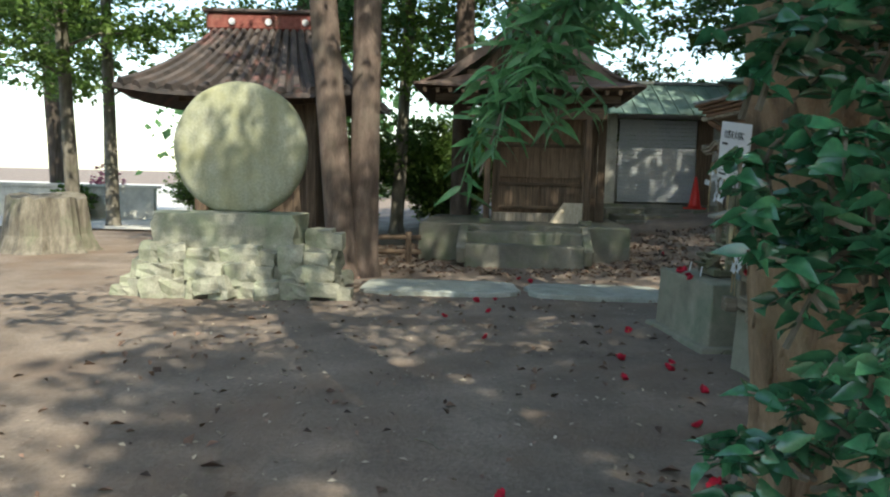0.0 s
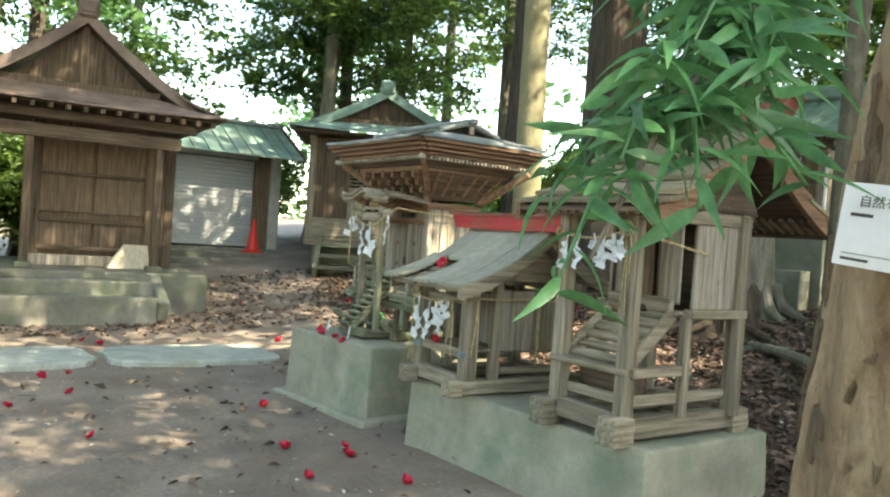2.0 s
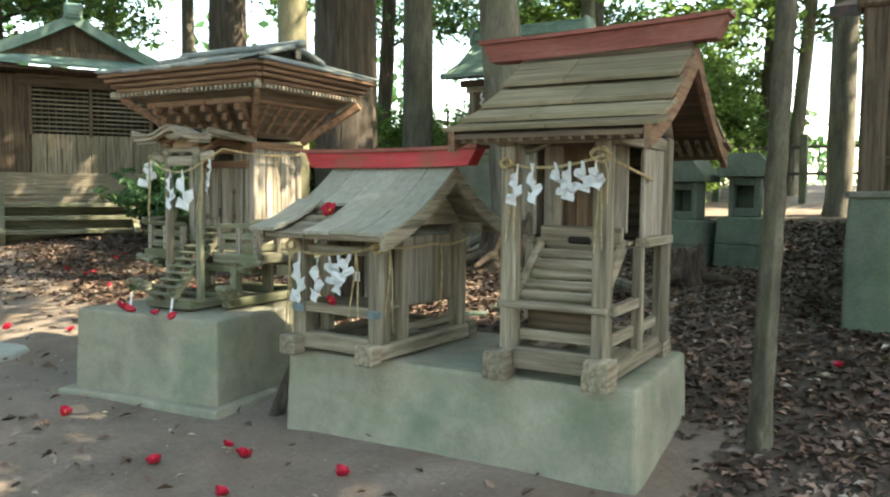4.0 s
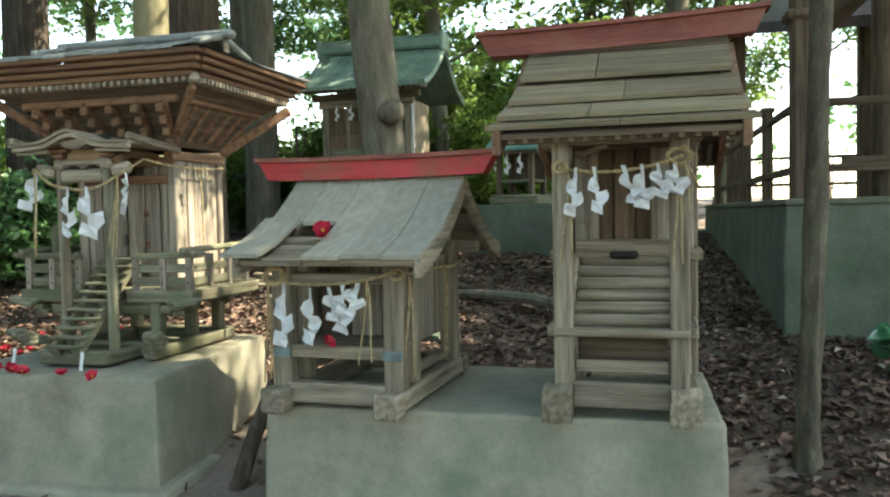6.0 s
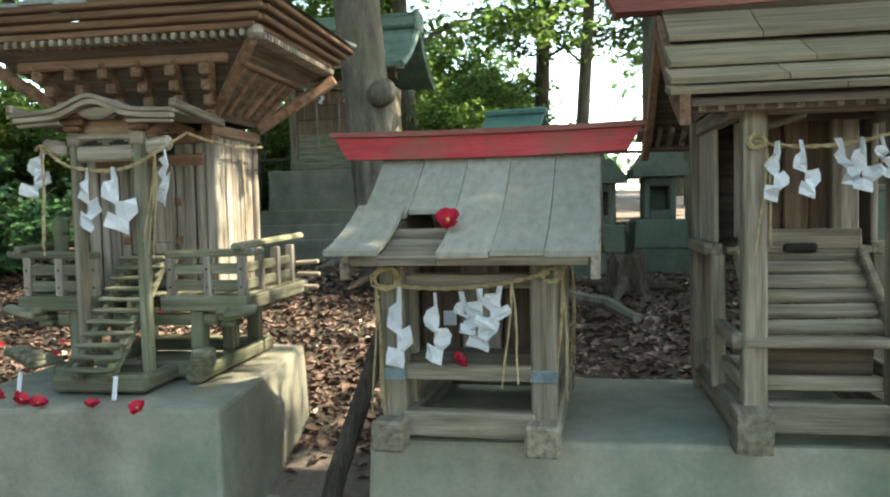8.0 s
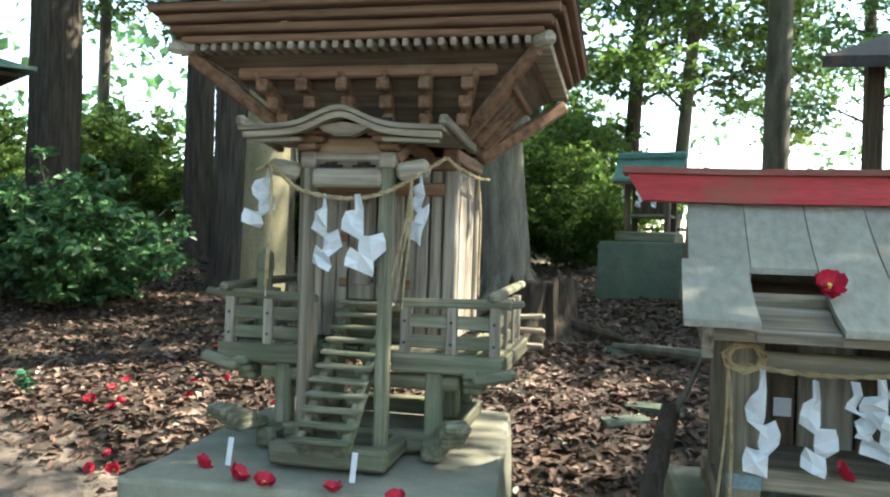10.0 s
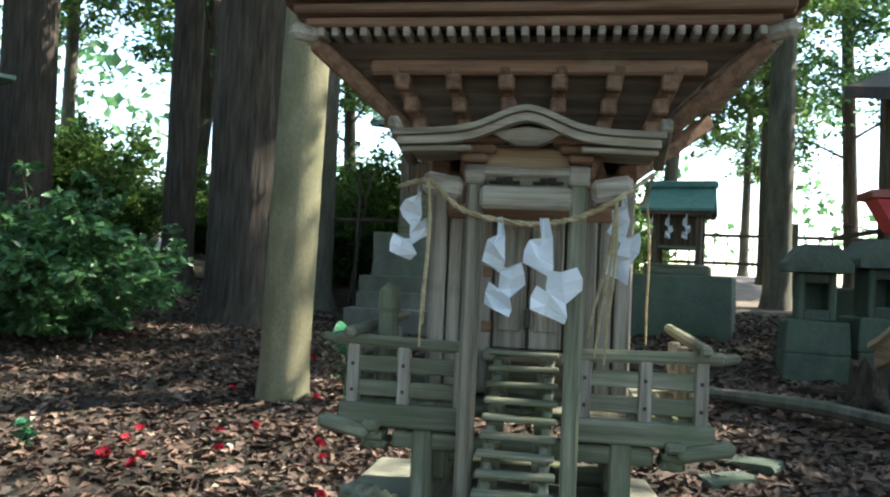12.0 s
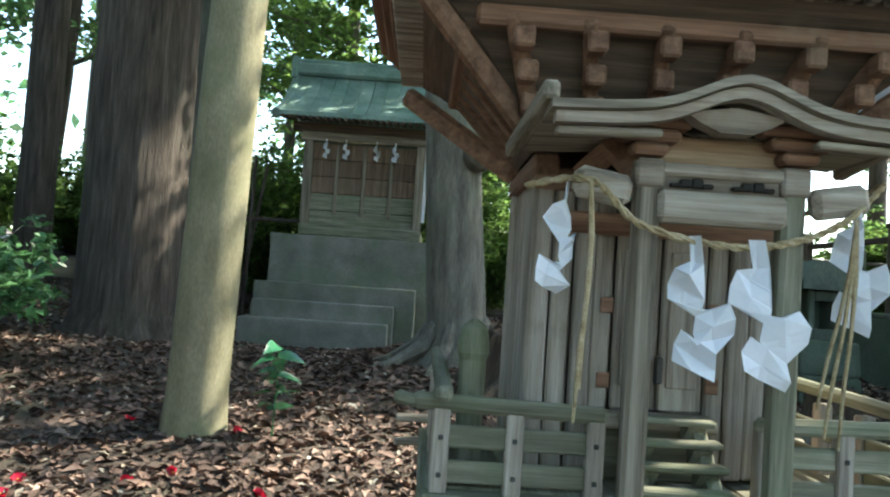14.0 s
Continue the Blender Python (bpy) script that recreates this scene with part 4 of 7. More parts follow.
def ornate_shrine():
    t = thing("ornate_shrine", pose(-1.115, 0.637, 0.542, 0, 0, 1.2), "ornate weathered wooden shrine with deep layered eaves and railed veranda", "shrine")
    # base frame
    for y, w in ((-0.58, 0.40), (-0.30, 0.62), (0.30, 0.62)):
        part("base_beam", box(0, y, 0.05, w, 0.075, 0.07, 0.012, rz=R.uniform(-1, 1)), GREEN_X, t)
    for x in (-0.30, 0.30):
        part("base_beam", box(x, -0.02, 0.045, 0.075, 0.80, 0.07, 0.012), GREEN_Y, t)
        part("base_beam", box(x * 0.55, -0.45, 0.043, 0.06, 0.26, 0.06, 0.012), GREEN_Y, t)
    for x in (-0.36, 0.36):
        s = Shape()
        for k in range(4):
            s.box(x + 0.025 * k * (1 if x > 0 else -1) * 0.6, -0.44 - 0.03 * k, 0.10 + 0.02 * k, 0.09, 0.14 - 0.02 * k, 0.035, 0.012, rz=20 * (1 if x > 0 else -1))
        part("carved_bracket", s, GREEN_Y, t, "mossy scroll-shaped bracket")
    for x in (-0.28, 0.28):
        for y in (-0.30, 0.0, 0.28):
            part("short_post", box(x, y, 0.19, 0.06, 0.06, 0.22), GREEN_Z, t)
    for y in (-0.30, 0.28):
        part("tie_beam", box(0, y, 0.26, 0.74, 0.045, 0.05), GREEN_X, t)
    for i in range(4):
        x = -0.42 + 0.28 * i
        if abs(x) < 0.2:
            continue
        s = Shape()
        for k in range(3):
            s.box(x, -0.29 - 0.03 * k, 0.245 + 0.03 * k, 0.07 - 0.008 * k, 0.09, 0.028, 0.008)
        part("veranda_bracket", s, GREEN_Y, t)
    # veranda
    for x0, x1 in ((-0.525, -0.135), (0.135, 0.525)):
        part("veranda_edge", box((x0 + x1) / 2, -0.335, 0.332, x1 - x0, 0.06, 0.065), GREEN_X, t)
    for x in (-0.50, 0.50):
        part("veranda_edge", box(x, 0.03, 0.332, 0.06, 0.70, 0.06), GREEN_Y, t)
        part("scroll_end", box(x * 1.0, -0.375, 0.30, 0.15, 0.05, 0.04, 0.015, ry=-12 if x > 0 else 12), GREEN_X, t)
    for i in range(6):
        part("veranda_board", box(-0.425 + 0.17 * i, 0.02, 0.362, 0.166, 0.66, 0.016), GREEN_Y, t)

    def baluster(x, y):
        part("baluster", box(x, y, 0.45, 0.036, 0.036, 0.19, 0.004), BODY_Z, t, "railing post with nail heads")
        for z in (0.40, 0.475):
            part("nail_head", box(x, y - 0.02, z, 0.010, 0.006, 0.010, 0.003), METAL, t)

    for sgn in (-1, 1):
        xs = (0.175, 0.34, 0.49)
        for x in xs:
            baluster(sgn * x, -0.325)
        part("hand_rail", box(sgn * 0.352, -0.33, 0.54, 0.40, 0.036, 0.034, 0.010, ry=-sgn * 1.5), GREEN_X, t)
        part("rail_end", box(sgn * 0.565, -0.33, 0.546, 0.05, 0.026, 0.026, 0.01, ry=-sgn * 12), GREEN_X, t)
        for z in (0.405, 0.475):
            part("mid_rail", box(sgn * 0.335, -0.325, z, 0.34, 0.016, 0.046, 0.004), GREEN_X, t)
        for y in (-0.14, 0.05, 0.24):
            baluster(sgn * 0.49, y)
        part("hand_rail", box(sgn * 0.49, 0.0, 0.575, 0.036, 0.80, 0.032, 0.010, rx=1.0), GREEN_Y, t)
        for z in (0.405, 0.475):
            part("mid_rail", box(sgn * 0.49, -0.02, z, 0.016, 0.58, 0.044, 0.004), GREEN_Y, t)
        for k, y in enumerate((0.33, 0.36, 0.345)):
            part("rail_stub", box(sgn * 0.54, y, 0.33 + 0.06 * k, 0.12, 0.024, 0.022, 0.006, rz=R.uniform(-8, 8), ry=R.uniform(-5, 5)), BODY_X, t)
    s = Shape().tube([(-0.425, -0.19, 0.36), (-0.425, -0.19, 0.62), (-0.425, -0.19, 0.635), (-0.425, -0.19, 0.66), (-0.425, -0.19, 0.69), (-0.425, -0.19, 0.71)], [0.03, 0.03, 0.036, 0.034, 0.03, 0.008], 12)
    part("newel_post", s, GREEN_Z, t, "rounded mossy newel post")
    # stair
    for sgn in (-1, 1):
        part("stair_string", Shape().beam((sgn * 0.075, -0.65, 0.085), (sgn * 0.075, -0.21, 0.495), 0.03, 0.05), GREEN_Y, t)
    for i in range(11):
        k = i / 10
        part("tread", box(R.uniform(-0.004, 0.004), -0.665 + 0.43 * k, 0.115 + 0.405 * k, 0.205, 0.048, 0.014, 0.004, ry=R.uniform(-1.5, 1.5)), GREEN_X, t)
        for x in (-0.062, 0.062):
            w = Shape()
            ya, za = -0.665 + 0.43 * k, 0.106 + 0.405 * k
            v = [(x - 0.02, ya - 0.02, za), (x - 0.02, ya + 0.03, za), (x - 0.02, ya + 0.03, za - 0.045)]
            w.add(v + [(p[0] + 0.04, p[1], p[2]) for p in v], [(0, 2, 1), (3, 4, 5), (0, 3, 4, 1), (1, 4, 5, 2), (2, 5, 3, 0)])
            part("tread_block", w, GREEN_Y, t)
    # porch posts
    for sgn in (-1, 1):
        part("porch_post", box(sgn * 0.138, -0.47, 0.53, 0.045, 0.045, 0.96, 0.008), GREEN_Z if sgn > 0 else W_Z, t, "slender squared porch post, mossy below")
        part("post_cap", box(sgn * 0.138, -0.47, 1.015, 0.056, 0.056, 0.055), BODY_X, t)
        s = Shape()
        for k in range(3):
            s.box(sgn * 0.142, -0.48, 1.06 + 0.026 * k, 0.07 + 0.045 * k, 0.05, 0.024, 0.008)
        part("bracket_arm", s, EAVE_X, t)
        part("carved_nose", box(sgn * 0.225, -0.48, 0.985, 0.11, 0.045, 0.06, 0.018, ry=-10 * sgn), BODY_X, t, "carved beam end like a scroll")
        part("curved_tie", Shape().tube([(sgn * 0.15, -0.46, 1.02), (sgn * 0.17, -0.33, 1.09), (sgn * 0.20, -0.16, 1.06)], [0.028, 0.03, 0.026], 6), EAVE_Y, t)
    part("rainbow_beam", box(0, -0.48, 0.955, 0.245, 0.05, 0.06, 0.01), BODY_X, t)
    part("upper_beam", box(0, -0.475, 1.025, 0.235, 0.04, 0.024), BODY_X, t)
    for x in (-0.058, 0.058):
        s = Shape()
        for dx, hh in ((-0.03, 0.008), (-0.012, 0.016), (0.01, 0.018), (0.03, 0.009)):
            s.box(x + dx, -0.488, 0.992 + hh / 2, 0.022, 0.012, hh, 0.003)
        part("carved_cloud", s, BLACK_SHADE, t, "dark pierced cloud carving")
    part("carved_panel", box(0, -0.472, 1.0, 0.225, 0.020, 0.04, 0.003), BODY_X, t)
    part("frieze_board", box(0, -0.45, 1.065, 0.25, 0.015, 0.06), wood_orange(), t, "warm brown frieze board")
    # frog-leg strut under the hump
    v = [(-0.062, 1.118), (-0.045, 1.106), (-0.02, 1.094), (0.02, 1.094), (0.045, 1.106), (0.062, 1.118), (0.045, 1.124), (0, 1.132), (-0.045, 1.124)]
    s = Shape()
    n = len(v)
    v = [(x * 1.45, 1.118 + (z - 1.118) * 1.25) for x, z in v]
    s.add([(x, -0.545, z) for x, z in v] + [(x, -0.505, z) for x, z in v], [tuple(range(n)), tuple(range(n, 2 * n))[::-1]] + [(k, n + k, n + (k + 1) % n, (k + 1) % n) for k in range(n)])
    part("carved_strut", s, BODY_X, t, "pale carved strut under the canopy hump")
    wave_canopy(t, -0.60, -0.20, 1.130, 0.345, 0.052, 0.015, "porch_roof", W_X, -0.01, label="undulating porch roof")
    wave_canopy(t, -0.585, -0.55, 1.113, 0.335, 0.051, 0.020, "porch_bargeboard", BODY_X)
    for sgn in (-1, 1):
        part("porch_moulding", box(sgn * 0.235, -0.555, 1.072, 0.19, 0.03, 0.014, 0.004, ry=sgn * 2), W_X, t)
    # added black panel that paints the shade behind the canopy strut
    part("hollow_back", box(0, -0.44, 1.135, 0.27, 0.012, 0.06, 0.002), BLACK_SHADE, t)
    for sgn in (-1, 1):
        part("canopy_side", Shape().beam((sgn * 0.345, -0.59, 1.135), (sgn * 0.37, -0.20, 1.09), 0.03, 0.035), W_Y, t)
    # body
    zb, zt = 0.37, 1.06
    for sgn in (-1, 1):
        for y in (-0.13, 0.30):
            part("corner_post", box(sgn * 0.285, y, (zb + zt) / 2, 0.05, 0.05, zt - zb), BODY_Z, t)
        for i in range(5):
            part("wall_plank", box(sgn * 0.285, -0.07 + 0.078 * i, (zb + zt) / 2, 0.018 + 0.004 * (i % 2), 0.077, zt - zb - 0.02), BODY_Z, t)
        for x in (0.135, 0.18, 0.23):
            part("wall_plank", box(sgn * x, -0.135 - 0.012 * (x == 0.18), (zb + zt) / 2, 0.046, 0.02, zt - zb - 0.02), BODY_Z, t)
        door = part("door", box(sgn * 0.054, -0.14, 0.725, 0.102, 0.018, 0.40), BODY_Z, t, "grey wooden door leaf")
        part("door_panel", box(sgn * 0.054, -0.152, 0.735, 0.07, 0.008, 0.31, 0.003), BODY_Z, door)
        for z in (0.59, 0.76):
            part("hinge", box(sgn * 0.125, -0.153, z, 0.03, 0.006, 0.035, 0.002), EAVE_X, t)
    part("lock", box(0.0, -0.158, 0.62, 0.016, 0.016, 0.06, 0.003), METAL, t)
    part("back_wall", box(0, 0.31, (zb + zt) / 2, 0.54, 0.02, zt - zb), BODY_Z, t)
    part("threshold", box(0, -0.165, 0.505, 0.26, 0.07, 0.035), W_X, t)
    part("riser_board", box(0, -0.15, 0.43, 0.24, 0.02, 0.12), GREEN_X, t)
    part("door_lintel", box(0, -0.145, 0.945, 0.52, 0.04, 0.05), EAVE_X, t)
    part("wall_lintel", box(0, -0.14, 1.04, 0.62, 0.06, 0.05), EAVE_X, t)
    for sgn in (-1, 1):
        part("wall_plate", box(sgn * 0.285, 0.085, 1.07, 0.06, 0.52, 0.05), EAVE_Y, t)
    # underside: coved soffit boards, ribs, layered cornice
    zi, zo = 1.12, 1.395
    ix, iy0, iy1 = 0.30, -0.15, 0.33
    ox, oy0, oy1 = 0.59, -0.415, 0.52

    def soffit(a, b, c, d, name, material):
        """A coved panel between an inner edge a-b and an outer edge c-d."""
        a, b, c, d = map(Vector, (a, b, c, d))
        s = Shape()
        n = 6
        v = []
        for i in range(n):
            k = i / (n - 1)
            bow = Vector((0, 0, 0.05 * 4 * k * (1 - k) * 0.6))
            v += [a.lerp(c, k) + bow, b.lerp(d, k) + bow]
        up = [p + Vector((0, 0, 0.015)) for p in v]
        f = [(2 * i, 2 * i + 1, 2 * i + 3, 2 * i + 2) for i in range(n - 1)]
        s.add(v + up, f + [tuple(2 * n + q for q in reversed(g)) for g in f])
        part(name, s, material, t)

    # soffits take the dark wood to paint the shade between lighter ribs
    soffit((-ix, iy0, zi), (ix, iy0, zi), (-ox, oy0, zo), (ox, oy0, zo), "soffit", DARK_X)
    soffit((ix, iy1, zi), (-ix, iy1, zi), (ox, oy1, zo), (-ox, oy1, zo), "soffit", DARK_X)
    for sgn in (-1, 1):
        a, b = ((sgn * ix, iy0, zi), (sgn * ix, iy1, zi))
        c, d = ((sgn * ox, oy0, zo), (sgn * ox, oy1, zo))
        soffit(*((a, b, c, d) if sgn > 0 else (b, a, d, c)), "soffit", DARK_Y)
        part("hip_rib", Shape().beam((sgn * ix, iy0, zi - 0.01), (sgn * (ox + 0.03), oy0 - 0.03, zo - 0.005), 0.038, 0.05, 0.012), EAVE_Y, t)
        part("hip_rib", Shape().beam((sgn * ix, iy1, zi - 0.01), (sgn * (ox + 0.05), oy1 + 0.05, zo - 0.015), 0.045, 0.06, 0.012), EAVE_Y, t)
        part("hip_tip", box(sgn * (ox + 0.05), oy0 - 0.05, zo + 0.014, 0.09, 0.045, 0.045, 0.015, rz=-45 * sgn, ry=0), BODY_X, t)
    for i in range(6):
        x = -0.40 + 0.16 * i
        kx = 0.78
        s = Shape()
        s.beam((x * kx, iy0 - 0.01, zi + 0.0), (x, oy0 + 0.06, zo - 0.045), 0.030, 0.05, 0.006)
        for k in range(4):
            u = 0.12 + 0.2 * k
            s.box(x * (kx + (1 - kx) * u), iy0 + (oy0 - iy0) * u - 0.012, zi + (zo - zi) * u - 0.022, 0.044, 0.05, 0.045, 0.006)
        part("eave_rib", s, EAVE_Y, t, "stepped bracket under the eaves")
        for sgn in (-1, 1):
            y = -0.16 + 0.10 * i
            s = Shape()
            s.beam((sgn * (ix + 0.02), y, zi + 0.03), (sgn * (ox - 0.08), y * 1.25, zo - 0.02), 0.028, 0.035, 0.006)
            part("eave_rib", s, EAVE_X, t)
    part("soffit_beam", box(0, -0.345, 1.345, 0.95, 0.035, 0.05, 0.008), EAVE_X, t)
    for sgn in (-1, 1):
        part("soffit_beam", box(sgn * 0.49, 0.07, 1.345, 0.035, 0.78, 0.05, 0.008), EAVE_Y, t)
    # small square rafter ends under the cornice, then four stepped courses
    cy = (oy0 + oy1) / 2
    zc = zo
    for i in range(30):
        part("rafter_end", box(-0.59 + 1.18 * i / 29, oy0 - 0.03, zc + 0.012, 0.020, 0.075, 0.026, 0.003), BODY_X, t)
    for sgn in (-1, 1):
        for i in range(26):
            part("rafter_end", box(sgn * (ox + 0.03), oy0 + 0.02 + (oy1 - oy0 - 0.04) * i / 25, zc + 0.012, 0.075, 0.020, 0.026, 0.003), BODY_X, t)
    for k in range(4):
        e = 0.035 + 0.028 * k
        z = zc + 0.043 + 0.031 * k
        for y in (oy0 - e, oy1 + e):
            part("cornice_board", box(0, y, z, 2 * (ox + e) + 0.03, 0.05, 0.027, 0.006), EAVE_X, t)
        for sgn in (-1, 1):
            part("cornice_board", box(sgn * (ox + e), cy, z, 0.05, (oy1 - oy0) + 2 * e - 0.05, 0.027, 0.006), EAVE_Y, t)
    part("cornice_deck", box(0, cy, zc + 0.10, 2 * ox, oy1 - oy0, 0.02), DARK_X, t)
    # roof: hipped skirt, small gables at both ends of the ridge
    rz0, rz1 = zc + 0.155, zc + 0.325
    hx, hy = ox + 0.15, (oy1 - oy0) / 2 + 0.15
    gx_ = 0.50

    def roof_z(u, a=0.055):
        return rz0 + (rz1 - rz0) * (u - a * 4 * u * (1 - u))

    n = 7
    for sgn in (-1, 1):
        for c in range(10):
            s = Shape()
            v, v2 = [], []
            for i in range(n):
                u = i / (n - 1)
                half = hx + (gx_ - hx) * min(1, u / 0.55) if u < 0.55 else gx_
                y = cy + sgn * hy * (1 - u)
                for q in (c / 10, (c + 1) / 10 - 0.002):
                    x = -half + 2 * half * q
                    lift = 0.02 * abs(q * 2 - 1) ** 4 * (1 - u) + 0.006 * (c % 2)
                    v.append((x, y, roof_z(u) + lift))
            lo = [(p[0], p[1], p[2] - 0.014) for p in v]
            m = len(v)
            f = [(2 * i, 2 * i + 1, 2 * i + 3, 2 * i + 2) if sgn < 0 else (2 * i, 2 * i + 2, 2 * i + 3, 2 * i + 1) for i in range(n - 1)]
            f += [tuple(m + q for q in reversed(g)) for g in f] + [(0, m, m + 1, 1) if sgn < 0 else (0, 1, m + 1, m)]
            f += [(2 * i, 2 * i + 2, m + 2 * i + 2, m + 2 * i) for i in range(n - 1)] + [(2 * i + 1, m + 2 * i + 1, m + 2 * i + 3, 2 * i + 3) for i in range(n - 1)]
            s.add(v + lo, f)
            part("roof_sheet", s, TIN, t)
        # end skirt
        s = Shape()
        v = []
        for i in range(4):
            u = 0.55 * i / 3
            half = hy * (1 - u)
            x = sgn * (hx + (gx_ - hx) * u / 0.55)
            v += [(x, cy - half, roof_z(u)), (x, cy + half, roof_z(u))]
        f = [(2 * i, 2 * i + 1, 2 * i + 3, 2 * i + 2) if sgn > 0 else (2 * i, 2 * i + 2, 2 * i + 3, 2 * i + 1) for i in range(3)]
        s.add(v + [(p[0], p[1], p[2] - 0.014) for p in v], f + [tuple(8 + q for q in reversed(g)) for g in f])
        part("roof_skirt", s, TIN, t)
        # black panel paints the shade inside the open gable end
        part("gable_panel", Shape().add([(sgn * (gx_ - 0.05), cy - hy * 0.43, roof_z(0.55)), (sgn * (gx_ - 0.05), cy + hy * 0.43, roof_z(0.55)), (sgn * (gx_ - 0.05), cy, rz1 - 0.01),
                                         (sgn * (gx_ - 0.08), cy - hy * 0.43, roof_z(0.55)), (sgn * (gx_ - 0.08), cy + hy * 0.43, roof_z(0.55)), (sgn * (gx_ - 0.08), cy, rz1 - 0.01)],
                                        [(0, 1, 2), (5, 4, 3), (0, 3, 4, 1), (1, 4, 5, 2), (2, 5, 3, 0)]), BLACK_SHADE, t)
        for q in (-1, 1):
            part("gable_board", Shape().beam((sgn * (gx_ + 0.0), cy + q * hy * 0.47, roof_z(0.53) + 0.02), (sgn * (gx_ + 0.0), cy, rz1 + 0.012), 0.035, 0.03, 0.008), TIN, t)
        part("gable_pendant", box(sgn * (gx_ + 0.02), cy, rz1 - 0.05, 0.015, 0.05, 0.06, 0.012), BODY_X, t)
    part("ridge_cap", box(0, cy, rz1 + 0.02, 2 * gx_ + 0.14, 0.07, 0.045, 0.015), TIN, t)
    # rope and papers
    yr = -0.52
    P = [(-0.36, -0.42, 0.985), (-0.255, yr, 0.99), (-0.16, yr, 0.915), (0.0, yr, 0.885), (0.12, yr, 0.90), (0.22, yr, 0.945), (0.33, -0.45, 1.03)]
    dense = []
    for i in range(len(P) - 1):
        p0, p1, p2, p3 = (Vector(P[clip(i + k, 0, len(P) - 1)]) for k in (-1, 0, 1, 2))
        for j in range(5):
            u = j / 5
            dense.append(0.5 * ((2 * p1) + (p2 - p0) * u + (2 * p0 - 5 * p1 + 4 * p2 - p3) * u * u + (3 * p1 - p0 - 3 * p2 + p3) * u ** 3))
    dense.append(Vector(P[-1]))
    rope(t, dense, 0.008)
    rope(t, curve_pts((0.33, -0.45, 1.03), (0.36, 0.25, 1.02), 0.02, 6), 0.007)
    tails(t, -0.255, yr - 0.01, 0.985, 0.44, 3, 0.012)
    tails(t, 0.235, yr - 0.01, 0.95, 0.42, 3, 0.06)
    tails(t, 0.36, 0.0, 1.0, 0.5, 1, 0.03)
    streamer(t, -0.062, yr - 0.012, 0.888, 0.235, 0.095, -10, 0.16)
    streamer(t, 0.052, yr - 0.012, 0.888, 0.245, 0.12, 8, 0.24)
    streamer(t, 0.255, yr + 0.03, 0.975, 0.23, 0.085, -35, 0.12)
    streamer(t, -0.285, -0.47, 0.985, 0.20, 0.085, 40, -0.3)
    return t


def wood_orange():
    return mat("warm_frieze_wood", [(0.21, 0.13, 0.075), (0.34, 0.225, 0.135), (0.42, 0.30, 0.19)], (2, 30, 30), 0.8, 0.3, (8, 200, 200), (0.24, 0.12, 0.06), 5, (0.5, 0.75), 0.05)


ornate_shrine()

# ---- the larger buildings ----
def sheet(rows, th, flip=False):
    """A thick skin over rows of points (each row the same length), th thick downward."""
    s = Shape()
    n, k = len(rows), len(rows[0])
    v = [tuple(p) for r in rows for p in r]
    lo = [(p[0], p[1], p[2] - th) for p in v]
    m = len(v)
    f = []
    for i in range(n - 1):
        for j in range(k - 1):
            q = (i * k + j, i * k + j + 1, (i + 1) * k + j + 1, (i + 1) * k + j)
            f.append(q[::-1] if flip else q)
    f += [tuple(m + a for a in reversed(q)) for q in f]
    edge = [j for j in range(k)] + [i * k + k - 1 for i in range(1, n)] + [(n - 1) * k + j for j in range(k - 2, -1, -1)] + [i * k for i in range(n - 2, 0, -1)]
    for a, b in zip(edge, edge[1:] + edge[:1]):
        f.append((a, m + a, m + b, b) if not flip else (a, b, m + b, m + a))
    s.add(v, f)
    s.v += lo
    return s


